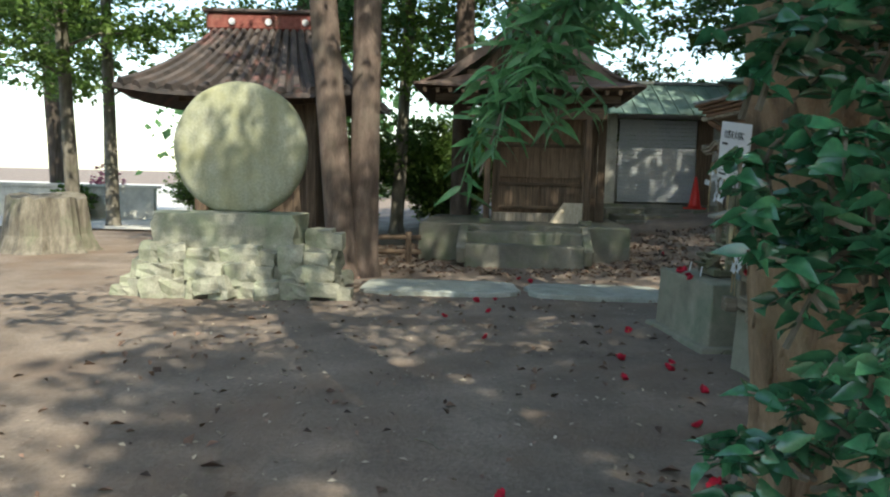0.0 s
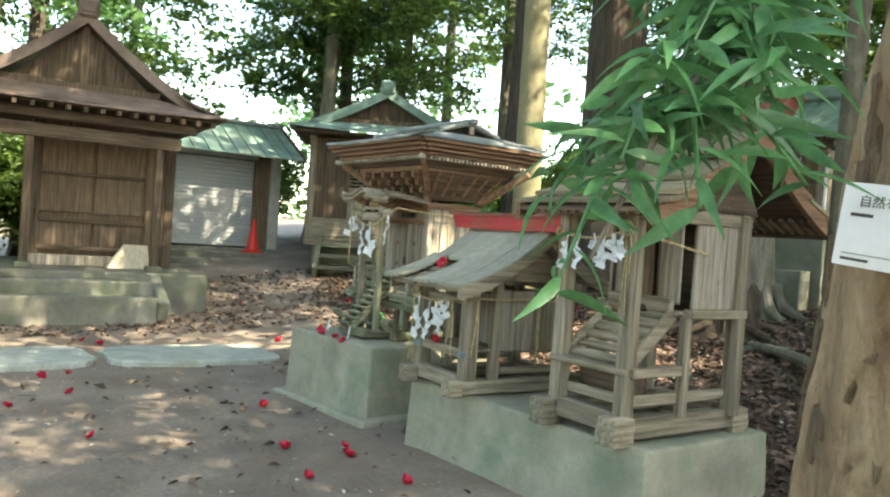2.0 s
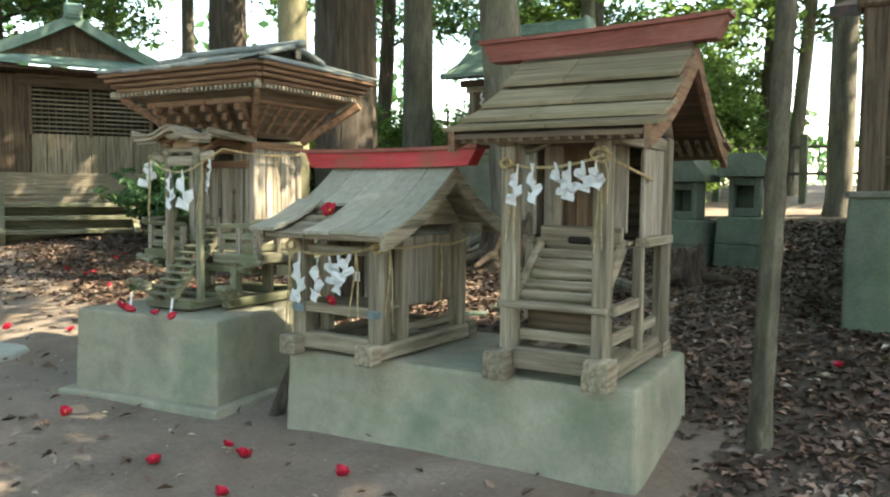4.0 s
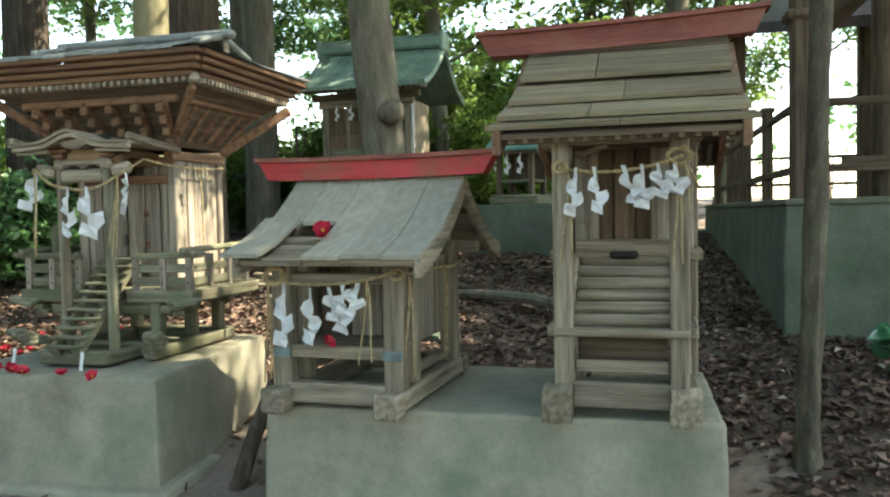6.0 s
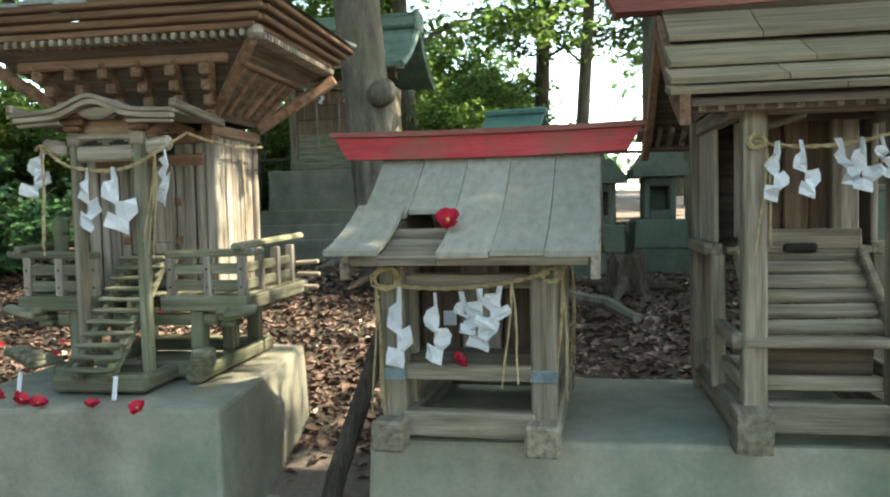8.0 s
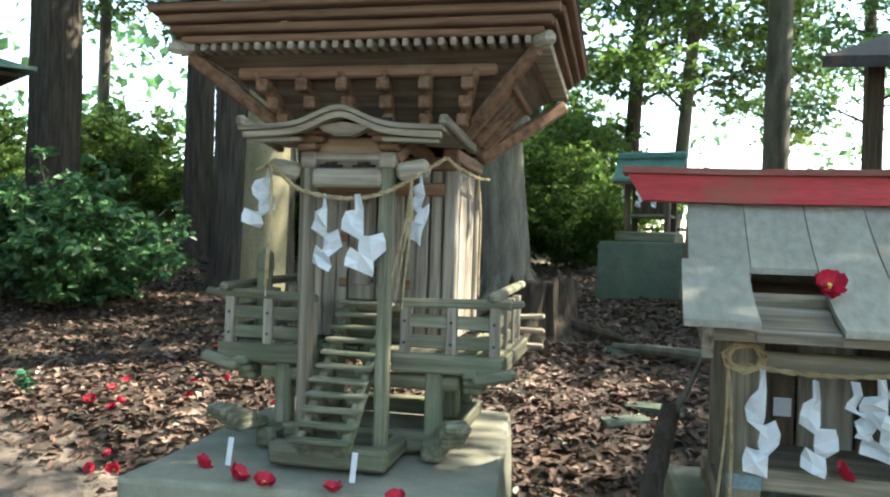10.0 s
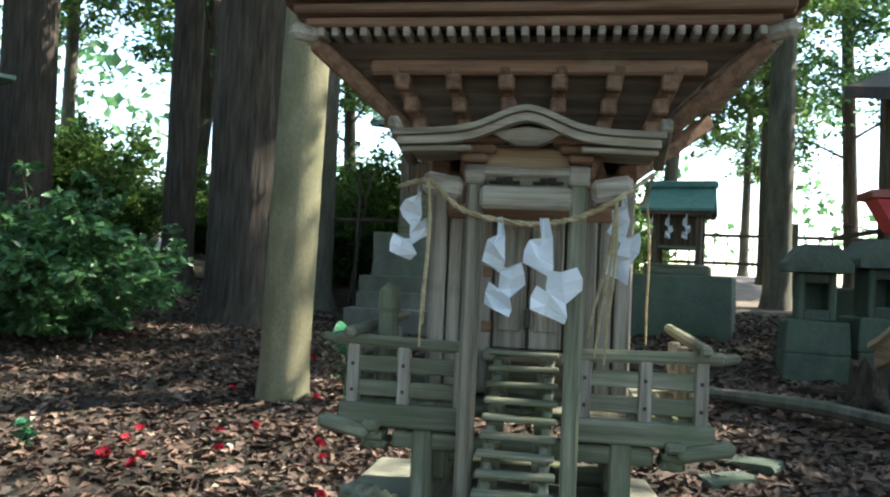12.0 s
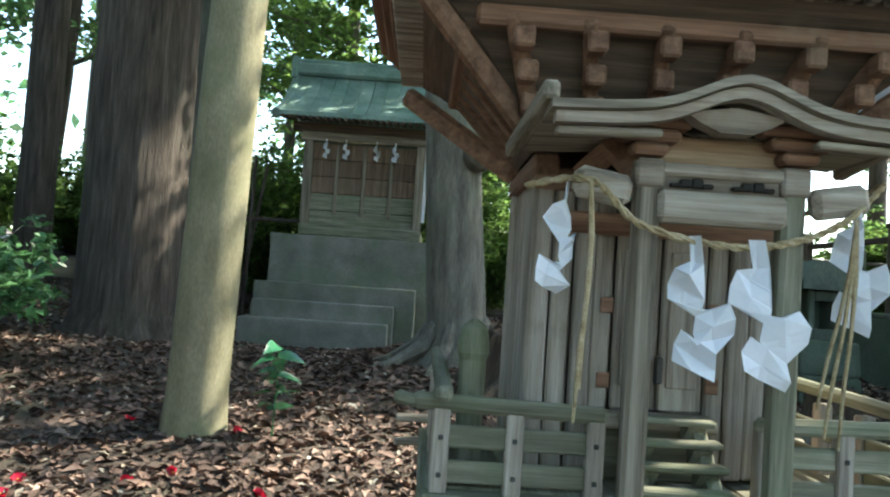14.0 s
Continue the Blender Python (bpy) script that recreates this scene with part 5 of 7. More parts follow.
def gabled_roof(t, front, back, half, eave_z, gable_base_z, apex_z, gable_half, skin, board, course=12, th=0.06, sag=0.10):
    """A roof whose gable faces local +x over a front skirt. Ridge along x from front to back."""
    for sgn in (-1, 1):
        for c in range(course):
            u0, u1 = c / course, (c + 1.15) / course
            rows = []
            for u in (u0, min(1, u1)):
                zz = apex_z + (eave_z - apex_z) * u - sag * 4 * u * (1 - u)
                y = sgn * half * u
                inset = 0.55
                xf = front - inset if abs(y) < gable_half else front - inset * max(0, 1 - (abs(y) - gable_half) / (half - gable_half))
                rows.append([(back, y, zz + 0.012 * (1 if u == u0 else 0)), ((back + xf) / 2, y, zz), (xf, y, zz + 0.03 * (u ** 3))])
            part("roof_course", sheet(rows, th * 0.5, sgn > 0), skin, t)
    # front skirt
    courses = 3
    for c in range(courses):
        rows = []
        for u in (c / courses, min(1, (c + 1.1) / courses)):
            y = gable_half + (half - gable_half) * u
            zz = gable_base_z + (eave_z - gable_base_z) * u - 0.03 * 4 * u * (1 - u)
            x = front - 0.55 * (1 - u)
            rows.append([(x, -y + 2 * y * j / 8, zz + 0.05 * abs(j / 4 - 1) ** 3 * u + 0.008 * (1 - u)) for j in range(9)])
        part("front_skirt", sheet(rows, th * 0.5, True), skin, t)
    xg = front - 0.62
    g = Shape()
    v = [(xg, -gable_half, gable_base_z - 0.05), (xg, gable_half, gable_base_z - 0.05), (xg, 0, apex_z - 0.12)]
    g.add(v + [(p[0] - 0.05, p[1], p[2]) for p in v], [(0, 1, 2), (5, 4, 3), (0, 3, 4, 1), (1, 4, 5, 2), (2, 5, 3, 0)])
    part("gable_wall", g, board, t)
    part("gable_post", box(xg + 0.03, 0, (gable_base_z + apex_z) / 2 - 0.05, 0.05, 0.10, apex_z - gable_base_z - 0.2), board, t)
    part("gable_tie", box(xg + 0.03, 0, gable_base_z + 0.05, 0.05, 2 * gable_half, 0.09), board, t)
    for sgn in (-1, 1):
        pts = []
        for i in range(9):
            u = i / 8 * 0.80
            pts.append((front - 0.5 + 0.02, sgn * half * u, apex_z + (eave_z - apex_z) * u - sag * 4 * u * (1 - u) + 0.05))
        b = Shape()
        v = []
        for x, y, z in pts:
            v += [(x - 0.05, y, z), (x + 0.05, y, z), (x + 0.05, y, z - 0.17), (x - 0.05, y, z - 0.17)]
        n = len(pts)
        f = [(0, 3, 2, 1), (4 * n - 4, 4 * n - 3, 4 * n - 2, 4 * n - 1)]
        for i in range(n - 1):
            a, c = 4 * i, 4 * i + 4
            f += [(a, a + 1, c + 1, c), (a + 1, a + 2, c + 2, c + 1), (a + 2, a + 3, c + 3, c + 2), (a + 3, a, c, c + 3)]
        b.add(v, f)
        part("bargeboard", b, skin, t)
    part("ridge_cap", box((front + back) / 2 - 0.2, 0, apex_z + 0.06, front - back - 0.35, 0.22, 0.14, 0.03), skin, t)
    part("ridge_end", box(front - 0.45, 0, apex_z + 0.07, 0.12, 0.26, 0.26, 0.05), skin, t)


def brown_shrine():
    t = thing("shrine_building", pose(-7.6, -1.05, 0, 0, 0, -3.5), "brown wooden shrine hall with gabled red-brown roof on a concrete base", "shrine")
    base = part("base", box(-0.25, 0, 0.30, 2.9, 3.28, 0.65, 0.02), CONC_ST, t)
    part("step", box(1.38, 0, 0.36, 0.40, 1.75, 0.36, 0.02), CONC_ST, t)
    part("step", box(1.72, 0, 0.19, 0.36, 1.75, 0.36, 0.02), CONC_ST, t)
    for y in (-0.93, 0.93):
        part("step_cheek", Shape().beam((1.22, y, 0.50), (1.95, y, 0.20), 0.14, 0.26, 0.02), CONC_ST, t)
    yc = 0.27
    for y in (-0.60, 0.98):
        part("porch_post", box(0.80, y, 1.55, 0.10, 0.10, 1.86, 0.012), DARK_Z, t)
        part("post_foot", box(0.80, y, 0.66, 0.2, 0.2, 0.08, 0.015), CONC_ST, t)
    part("porch_beam", box(0.80, 0.15, 2.38, 0.13, 2.2, 0.17), DARK_Y, t)
    part("porch_beam", box(0.80, 0, 2.60, 0.15, 2.9, 0.12), DARK_Y, t)
    # walls
    part("wall", box(-0.02, yc, 1.62, 0.05, 1.44, 2.0), BROWN_Z, t)
    for y in (yc - 0.74, yc + 0.74):
        part("wall_post", box(0.0, y, 1.62, 0.13, 0.13, 2.0), DARK_Z, t)
        part("side_wall", box(-0.75, y, 1.62, 1.45, 0.06, 1.95), DARK_Z, t)
    for i in range(2):
        part("wing_plank", box(0.05 + 0.01 * i, yc + 0.88 + 0.135 * i, 1.62, 0.04, 0.13, 1.95), DARK_Z, t, "dark plank of the side wing")
    part("rear_wall", box(-1.5, yc, 1.62, 0.06, 1.48, 1.95), DARK_Z, t)
    for z, hgt in ((2.20, 0.62), (1.62, 0.52), (1.05, 0.36)):
        for y in (yc - 0.345, yc + 0.345):
            part("wall_panel", box(0.03, y, z, 0.025, 0.66, hgt), BROWN_Z if hgt > 0.4 else DARK_Z, t)
    for z in (0.72, 0.86, 1.25, 1.90):
        part("wall_rail", box(0.05, yc, z, 0.05, 1.38, 0.055), DARK_Y, t)
    part("sill", box(0.08, yc, 0.70, 0.22, 1.6, 0.14), BODY_Z, t)
    # added pale board in place of a sunlit patch beside the sill
    s = Shape()
    v = [(0.40, 0.42, 0.63), (0.40, 1.02, 0.63), (0.46, 1.0, 0.63), (0.46, 0.44, 0.63), (0.30, 0.66, 0.96), (0.30, 0.98, 0.96), (0.34, 0.97, 0.96), (0.34, 0.67, 0.96)]
    s.add(v, [(0, 1, 2, 3)[::-1], (4, 5, 6, 7), (3, 2, 6, 7), (1, 0, 4, 5), (0, 3, 7, 4), (2, 1, 5, 6)])
    part("leaning_board", s, SUN_PATCH, t, "added pale board standing in for sunlight by the sill")
    gabled_roof(t, 1.15, -2.1, 1.78, 2.76, 2.99, 3.98, 0.98, RUST, DARK_Z)
    part("roof_deck", box(-0.45, 0, 2.74, 2.9, 3.3, 0.05), DARK_X, t)
    for i in range(17):
        part("rafter", box(0.92, -1.6 + 0.2 * i, 2.70, 0.42, 0.06, 0.07, 0.01, ry=6), DARK_X, t)
    return t


brown_shrine()


def storage():
    t = thing("storage_shed", pose(-11.9, 2.2, 0, 0, 0, 0), "small storage building with closed grey roller shutter and green metal roof", "shed")
    part("base", box(-0.75, 0.1, 0.62, 1.9, 3.2, 0.44, 0.02), CONC_ST, t)
    part("front_step", box(0.45, 0.1, 0.62, 0.6, 2.6, 0.3, 0.02), CONC_ST, t)
    part("front_step", box(0.95, -0.4, 0.52, 0.5, 1.4, 0.25, 0.02), CONC_ST, t)
    part("front_step", box(1.35, -0.4, 0.42, 0.45, 1.4, 0.22, 0.02), CONC_ST, t)
    for i in range(21):
        part("shutter_slat", box(0.02, 0.05, 0.92 + 0.087 * i, 0.03, 1.72, 0.08, 0.012), SHUTTER, t)
    part("shutter_box", box(0.05, 0.05, 2.80, 0.16, 1.8, 0.14), SHUTTER, t)
    part("wall", box(0.0, 1.10, 1.80, 0.10, 0.34, 2.05), BROWN_Z, t)
    part("corner_pillar", box(0.03, 1.38, 1.80, 0.16, 0.22, 2.05), PLASTER, t)
    part("wall", box(0.0, -1.1, 1.80, 0.10, 0.5, 2.05), PLASTER, t)
    part("side_wall", box(-0.85, 1.42, 1.85, 1.6, 0.10, 2.1), PLASTER, t)
    part("side_wall", box(-0.85, -1.3, 1.85, 1.6, 0.10, 2.1), PLASTER, t)
    part("rear_wall", box(-1.65, 0.05, 1.85, 0.1, 2.7, 2.1), PLASTER, t)
    for i in range(12):
        y = -1.75 + 0.30 * i
        part("roof_sheet", sheet([[(-0.85, y, 3.58), (-0.85, y + 0.292, 3.58)], [(0.62, y, 2.80), (0.62, y + 0.292, 2.80)]], 0.03, False), COPPER, t)
        part("roof_sheet", sheet([[(-0.85, y, 3.58), (-0.85, y + 0.292, 3.58)], [(-2.2, y, 2.86), (-2.2, y + 0.292, 2.86)]], 0.03, True), COPPER, t)
        part("roof_seam", Shape().beam((-0.84, y, 3.60), (0.62, y, 2.822), 0.02, 0.02, 0.004), COPPER, t)
    part("ridge_cap", box(-0.85, 0.05, 3.61, 0.16, 3.6, 0.07), TIN, t)
    g = Shape()
    for y in (1.42, -1.3):
        v = [(0.1, y - 0.04, 2.85), (-1.7, y - 0.04, 2.85), (-0.85, y - 0.04, 3.5)]
        g.add(v + [(p[0], p[1] + 0.08, p[2]) for p in v], [(0, 1, 2), (5, 4, 3), (0, 3, 4, 1), (1, 4, 5, 2), (2, 5, 3, 0)])
    part("gable_wall", g, DARK_Z, t)
    for a, b in (((0.64, 1.80, 2.77), (-0.85, 1.80, 3.56)), ((-2.2, 1.80, 2.82), (-0.85, 1.80, 3.56))):
        part("bargeboard", Shape().beam(a, b, 0.04, 0.16), DARK_X, t)
    return t


storage()


def cone(x, y, z):
    t = thing("traffic_cone", pose(x, y, z, 0, 0, 15), "bright red plastic traffic cone standing beside the shed", "cone")
    part("base", box(0, 0, 0.018, 0.36, 0.36, 0.036, 0.015), CONE_M, t)
    s = Shape().tube([(0, 0, 0.03), (0, 0, 0.09), (0, 0, 0.10), (0, 0, 0.60), (0, 0, 0.69), (0, 0, 0.70)], [0.15, 0.14, 0.125, 0.042, 0.028, 0.02], 20)
    s.smooth = True
    part("body", s, CONE_M, t)


cone(-11.34, 2.98, 0.77)
part("cone_step", worn_block(0.7, 0.6, -0.4, 0.0), CONC_ST).location = (-11.6, 2.85, 0.77)
tagged(bpy.data.objects["cone_step"], "low concrete step at the shed corner", "step")


def lattice_shed():
    t = thing("shrine_building", pose(-8.4, 4.31, 0, 0, 0, -30), "raised grey plank shrine hall with lattice window and mossy roof", "shrine")
    for y in (-1.15, -0.4, 0.4, 1.15):
        for x in (-0.1, -1.9):
            part("pier", box(x, y, 0.80, 0.14, 0.14, 0.75), W_Z, t)
            part("pier_stone", box(x, y, 0.48, 0.26, 0.26, 0.2, 0.04), STONE, t)
    part("floor_beam", box(0.0, 0, 1.14, 0.14, 2.75, 0.15), W_Y, t)
    part("floor_deck", box(-1.0, 0, 1.16, 2.1, 2.7, 0.08), W_Y, t)
    for i in range(3):
        part("wall_plank", box(0.0, -1.18 + 0.22 * i, 2.13, 0.05 + 0.01 * (i % 2), 0.215, 1.85), DARK_Z, t)
    for i in range(9):
        y = -0.52 + 0.21 * i
        part("wall_plank", box(0.0, y, 1.68, 0.05 + 0.012 * (i % 2), 0.205, 0.98), W_Z, t)
    part("lower_board", box(0.03, 0, 1.40, 0.05, 2.6, 0.34), W_Y, t)
    part("wall_head", box(0.0, 0.3, 2.98, 0.08, 2.2, 0.2), DARK_Y, t)
    # black panel puts the room's shade behind the lattice
    part("window_back", box(-0.30, 0.25, 2.5, 0.03, 1.9, 0.8), BLACK_SHADE, t)
    win = part("window_frame", box(0.02, -0.63, 2.52, 0.09, 0.06, 0.76), DARK_Z, t)
    part("window_frame", box(0.02, 0.22, 2.52, 0.09, 0.05, 0.76), DARK_Z, t)
    part("window_frame", box(0.02, 1.12, 2.52, 0.09, 0.06, 0.76), DARK_Z, t)
    for i in range(10):
        part("lattice_bar", box(0.01, 0.24, 2.22 + 0.068 * i, 0.025, 1.7, 0.024, 0.004), W_Y, t)
    for i in range(17):
        part("lattice_bar", box(-0.02, -0.57 + 0.10 * i, 2.52, 0.02, 0.016, 0.74, 0.003), DARK_Z, t)
    for y in (-1.3, 1.3):
        part("corner_post", box(0.0, y, 2.10, 0.13, 0.13, 1.95), W_Z, t)
        part("side_wall", box(-1.0, y, 2.10, 1.95, 0.05, 1.9), DARK_Z, t)
    part("rear_wall", box(-2.0, 0, 2.1, 0.05, 2.6, 1.9), DARK_Z, t)
    gabled_roof(t, 0.55, -2.5, 1.72, 3.18, 3.36, 3.98, 1.05, COPPER, DARK_Z, 9, 0.08, 0.05)
    part("roof_deck", box(-0.95, 0, 3.12, 2.7, 3.2, 0.05), DARK_X, t)
    for k in range(3):
        part("step", box(0.85 - 0.25 * k, -0.15, 0.70 + 0.19 * k, 0.32, 1.75, 0.06), GREEN_Y, t)
        part("step_riser", box(0.70 - 0.25 * k, -0.15, 0.62 + 0.19 * k, 0.03, 1.72, 0.16), GREEN_Y, t)
    for y in (-1.05, 0.75):
        part("stair_cheek", Shape().beam((1.0, y, 0.55), (0.1, y, 1.12), 0.09, 0.32), GREEN_Y, t)


lattice_shed()


def stepped_shrine():
    t = thing("shrine_building", pose(-2.5, 8.3, 0, 0, 0, 0), "small wooden shrine with green copper roof on a stepped concrete base", "shrine")
    part("base_block", worn_block(1.85, 1.9, 0.4, 1.79, 0.008, 0.15), CONC_ST, t).location = (-1.1, -0.6, 0)
    for z, y0, x0, x1 in ((1.235, -0.9, -1.18, 0.62), (1.04, -1.12, -1.14, 0.40), (0.85, -1.34, -1.22, 0.36)):
        part("step", worn_block(x1 - x0, 0.5, 0.3, z, 0.006, 0.15, 0.0), CONC_ST, t).location = (x0, y0, 0)
    part("floor_sill", box(-0.10, 0.0, 1.86, 1.42, 1.0, 0.14, 0.02), GREEN_X, t)
    for x in (-0.76, 0.56):
        part("corner_post", box(x, -0.42, 2.45, 0.10, 0.10, 1.1), W_Z, t)
        part("side_wall", box(x, 0.05, 2.45, 0.05, 0.9, 1.1), W_Z, t)
    for i in range(5):
        part("wall_board", box(-0.10, -0.36, 2.0 + 0.2 * i, 1.25, 0.04, 0.195), GREEN_X if i < 2 else BROWN_Z, t)
    for x in (-0.42, -0.10, 0.22):
        part("wall_batten", box(x, -0.39, 2.5, 0.04, 0.03, 0.9), W_Z, t)
    part("rear_wall", box(-0.1, 0.5, 2.45, 1.3, 0.05, 1.1), W_X, t)
    part("white_edge", box(0.63, -0.44, 2.5, 0.035, 0.04, 0.95), PAPER, t, "white painted edge board")
    part("head_beam", box(-0.1, -0.44, 2.96, 1.5, 0.10, 0.10), W_X, t)
    part("head_beam", box(-0.1, -0.46, 3.06, 1.7, 0.12, 0.10), DARK_X, t)
    for i in range(24):
        part("rafter", box(-1.02 + 0.08 * i, -0.58, 3.14, 0.035, 0.5, 0.04, 0.005, rx=8), DARK_Y, t)
    prof = bent(0.3, 3.88, -0.82, 3.17, 0.10, 9)
    prof_b = bent(0.3, 3.88, 1.42, 3.17, 0.10, 9)
    for i in range(12):
        x0 = -1.10 + 2.0 * i / 12 - 0.0
        for pr in (prof, prof_b):
            slope_strip(t, "roof_sheet", COPPER, x0 + 0.003, x0 + 2.0 / 12 - 0.003, [(y, z + 0.004 * (i % 2)) for y, z in pr], 0.05)
    for x in (-1.1, 0.9):
        for pr in (prof, prof_b):
            s = Shape()
            s.tube([(x, y, z - 0.03) for y, z in pr], 0.055, 6)
            part("verge_roll", s, COPPER, t)
    part("ridge_cap", box(-0.1, 0.3, 3.93, 2.06, 0.26, 0.16, 0.03), COPPER, t)
    part("ridge_top", box(-0.1, 0.3, 4.035, 2.14, 0.16, 0.06, 0.02), COPPER, t)
    for x in (-1.12, 0.92):
        part("ridge_end", box(x, 0.3, 3.93, 0.08, 0.34, 0.30, 0.04), COPPER, t)
    rope(t, curve_pts((-0.7, -0.48, 2.93), (0.55, -0.48, 2.95), 0.03, 9), 0.01)
    for x in (-0.55, -0.32, 0.04, 0.26):
        streamer(t, x, -0.5, 2.92, 0.22, 0.07, R.uniform(-20, 20), 0.05)


stepped_shrine()


def tin_shrine():
    t = thing("small_shrine", pose(0.0, 6.4, 0, 0, 0, -12), "tiny shrine with teal tin roof on a dark concrete block", "shrine")
    part("block", worn_block(1.0, 0.95, 0.3, 1.38, 0.008, 0.15), CONC_DK, t).location = (-0.46, -0.42, 0)
    part("base", box(0, 0, 1.43, 0.62, 0.6, 0.12, 0.02), GREEN_X, t)
    for x in (-0.21, 0.21):
        for y in (-0.2, 0.2):
            part("post", box(x, y, 1.76, 0.06, 0.06, 0.58), DARK_Z, t)
    part("shelf", box(0, 0, 1.66, 0.46, 0.44, 0.03), GREEN_X, t)
    part("back_board", box(0, 0.20, 1.85, 0.4, 0.02, 0.35), DARK_Z, t)
    part("lintel", box(0, -0.2, 2.02, 0.6, 0.05, 0.06), DARK_X, t)
    part("purlin", box(0, 0.2, 2.02, 0.6, 0.05, 0.06), DARK_X, t)
    for sgn in (-1, 1):
        slope_strip(t, "roof_sheet", TEAL, -0.35, 0.35, bent(0, 2.30, sgn * 0.36, 2.04, 0.02, 5), 0.025)
        slope_strip(t, "eave_edge", DARK_X, -0.34, 0.34, bent(0, 2.27, sgn * 0.34, 2.02, 0.02, 5)[-2:], 0.04)
    part("ridge", box(0, 0, 2.31, 0.74, 0.12, 0.08, 0.02), TEAL, t)
    for x in (-0.08, 0.09):
        streamer(t, x, -0.25, 2.0, 0.26, 0.07, R.uniform(-20, 20))
    streamer(t, -0.24, -0.2, 1.98, 0.2, 0.07, 40)


tin_shrine()


def stone_hokora(x, y, rz, s=1.0):
    g = ground_z(x, y)
    t = thing("stone_shrine", pose(x, y, g - 0.02, 0, 0, rz), "small dark mossy stone shrine with a box and a heavy cap", "stone shrine", "stone shrines")
    t.scale = (s * 0.80, s * 0.85, s * 1.16)
    part("foot", worn_block(0.62, 0.56, -0.1, 0.18, 0.015), CONC_DK, t).location = (-0.31, -0.28, 0)
    part("slab", worn_block(0.58, 0.52, 0.18, 0.40, 0.015), CONC_DK, t).location = (-0.29, -0.26, 0)
    for dx in (-0.145, 0.145):
        part("side_slab", box(dx, 0, 0.57, 0.07, 0.34, 0.34, 0.015), CONC_DK, t)
    part("back_slab", box(0, 0.14, 0.57, 0.23, 0.06, 0.34, 0.01), CONC_DK, t)
    part("front_sill", box(0, -0.14, 0.44, 0.23, 0.05, 0.08, 0.01), CONC_DK, t)
    part("front_head", box(0, -0.14, 0.70, 0.23, 0.05, 0.07, 0.01), CONC_DK, t)
    c = Shape()
    pr = [(-0.31, 0.74), (0.31, 0.74), (0.31, 0.80), (0.16, 0.93), (-0.16, 0.93), (-0.31, 0.80)]
    c.sweep(pr, [(-0.29, 0, 0, 1), (-0.27, 0, 0, 1), (0.27, 0, 0, 1), (0.29, 0, 0, 1)])
    part("cap", c, CONC_DK, t)


stone_hokora(0.92, 4.95, -6, 1.0)
stone_hokora(1.47, 5.1, 4, 1.04)


def timber_hall():
    """The dark hall with its railed concrete terrace."""
    t = thing("timber_hall", pose(2.54, 2.9, 0, 0, 0, 2), "dark timber hall behind a railing on a tall green-stained concrete terrace", "building")
    part("terrace", worn_block(8.0, 7.0, 0.0, 1.29, 0.01, 0.4, 0.01), CONC_DK, t)
    part("terrace_edge", box(4.0, 0.06, 1.31, 8.0, 0.16, 0.05, 0.01), CONC_ST, t)
    part("terrace_edge", box(0.06, 3.5, 1.31, 0.16, 6.8, 0.05, 0.01), CONC_ST, t)

    def rail_post(x, y, h=0.82, w=0.09):
        part("rail_post", box(x, y, 1.32 + h / 2, w, w, h, 0.01), DARK_Z, t)
        part("post_cap", box(x, y, 1.33 + h, w + 0.035, w + 0.035, 0.05, 0.015), DARK_Z, t)

    part("main_post", box(0.14, 0.10, 2.3, 0.17, 0.17, 2.0, 0.02), DARK_Z, t)
    part("post_cap", box(0.14, 0.10, 2.64, 0.26, 0.24, 0.07, 0.02), DARK_Z, t)
    for y in (1.6, 3.0, 4.6, 6.2):
        rail_post(0.12, y)
    for x in (1.7, 3.2, 4.8):
        rail_post(x, 0.12)
    for z in (1.55, 2.02):
        part("rail", box(0.12, 3.4, z, 0.05, 6.6, 0.06, 0.01), DARK_Y, t)
        part("rail", box(3.4, 0.12, z, 6.6, 0.05, 0.06, 0.01), DARK_X, t)
    # hall
    for x in (1.0, 2.5, 4.0, 5.6):
        part("hall_post", box(x, 1.1, 2.5, 0.2, 0.2, 2.4, 0.02), DARK_Z, t)
    for i in range(22):
        part("wall_board", box(0.97 + 0.2 * i, 1.22, 2.45, 0.195, 0.04 + 0.01 * (i % 2), 2.2), DARK_Z, t)
    part("wall_panel", box(1.45, 1.14, 2.0, 0.45, 0.04, 0.8), BROWN_Z, t)
    part("low_rail", box(2.8, 1.0, 1.62, 4.4, 0.06, 0.12), DARK_X, t)
    part("hall_beam", box(3.4, 1.1, 3.62, 5.0, 0.2, 0.26), DARK_X, t)
    part("hall_beam", box(1.3, 3.6, 3.62, 0.2, 5.0, 0.26), DARK_Y, t)
    part("roof", sheet([[(0.5, 0.1, 3.75), (8, 0.1, 3.7)], [(1.6, 1.6, 4.3), (8, 1.6, 4.3)], [(3.2, 3.6, 5.3), (8, 3.6, 5.3)]], 0.12, False), TILE, t)
    part("side_roof", sheet([[(-0.45, 4.8, 3.65), (8, 4.8, 3.65)], [(1.2, 6.6, 4.5), (8, 6.6, 4.5)], [(3.2, 8.6, 5.6), (8, 8.6, 5.6)]], 0.14, False), TILE, t)
    for x in (0.3, 1.9, 3.6):
        part("hall_post", box(x, 5.4, 2.5, 0.2, 0.2, 2.4, 0.02), DARK_Z, t)
    for i in range(14):
        part("rafter", box(0.5 + 0.5 * i, 0.45, 3.62, 0.08, 1.3, 0.09, 0.01, rx=21), DARK_Y, t)


timber_hall()


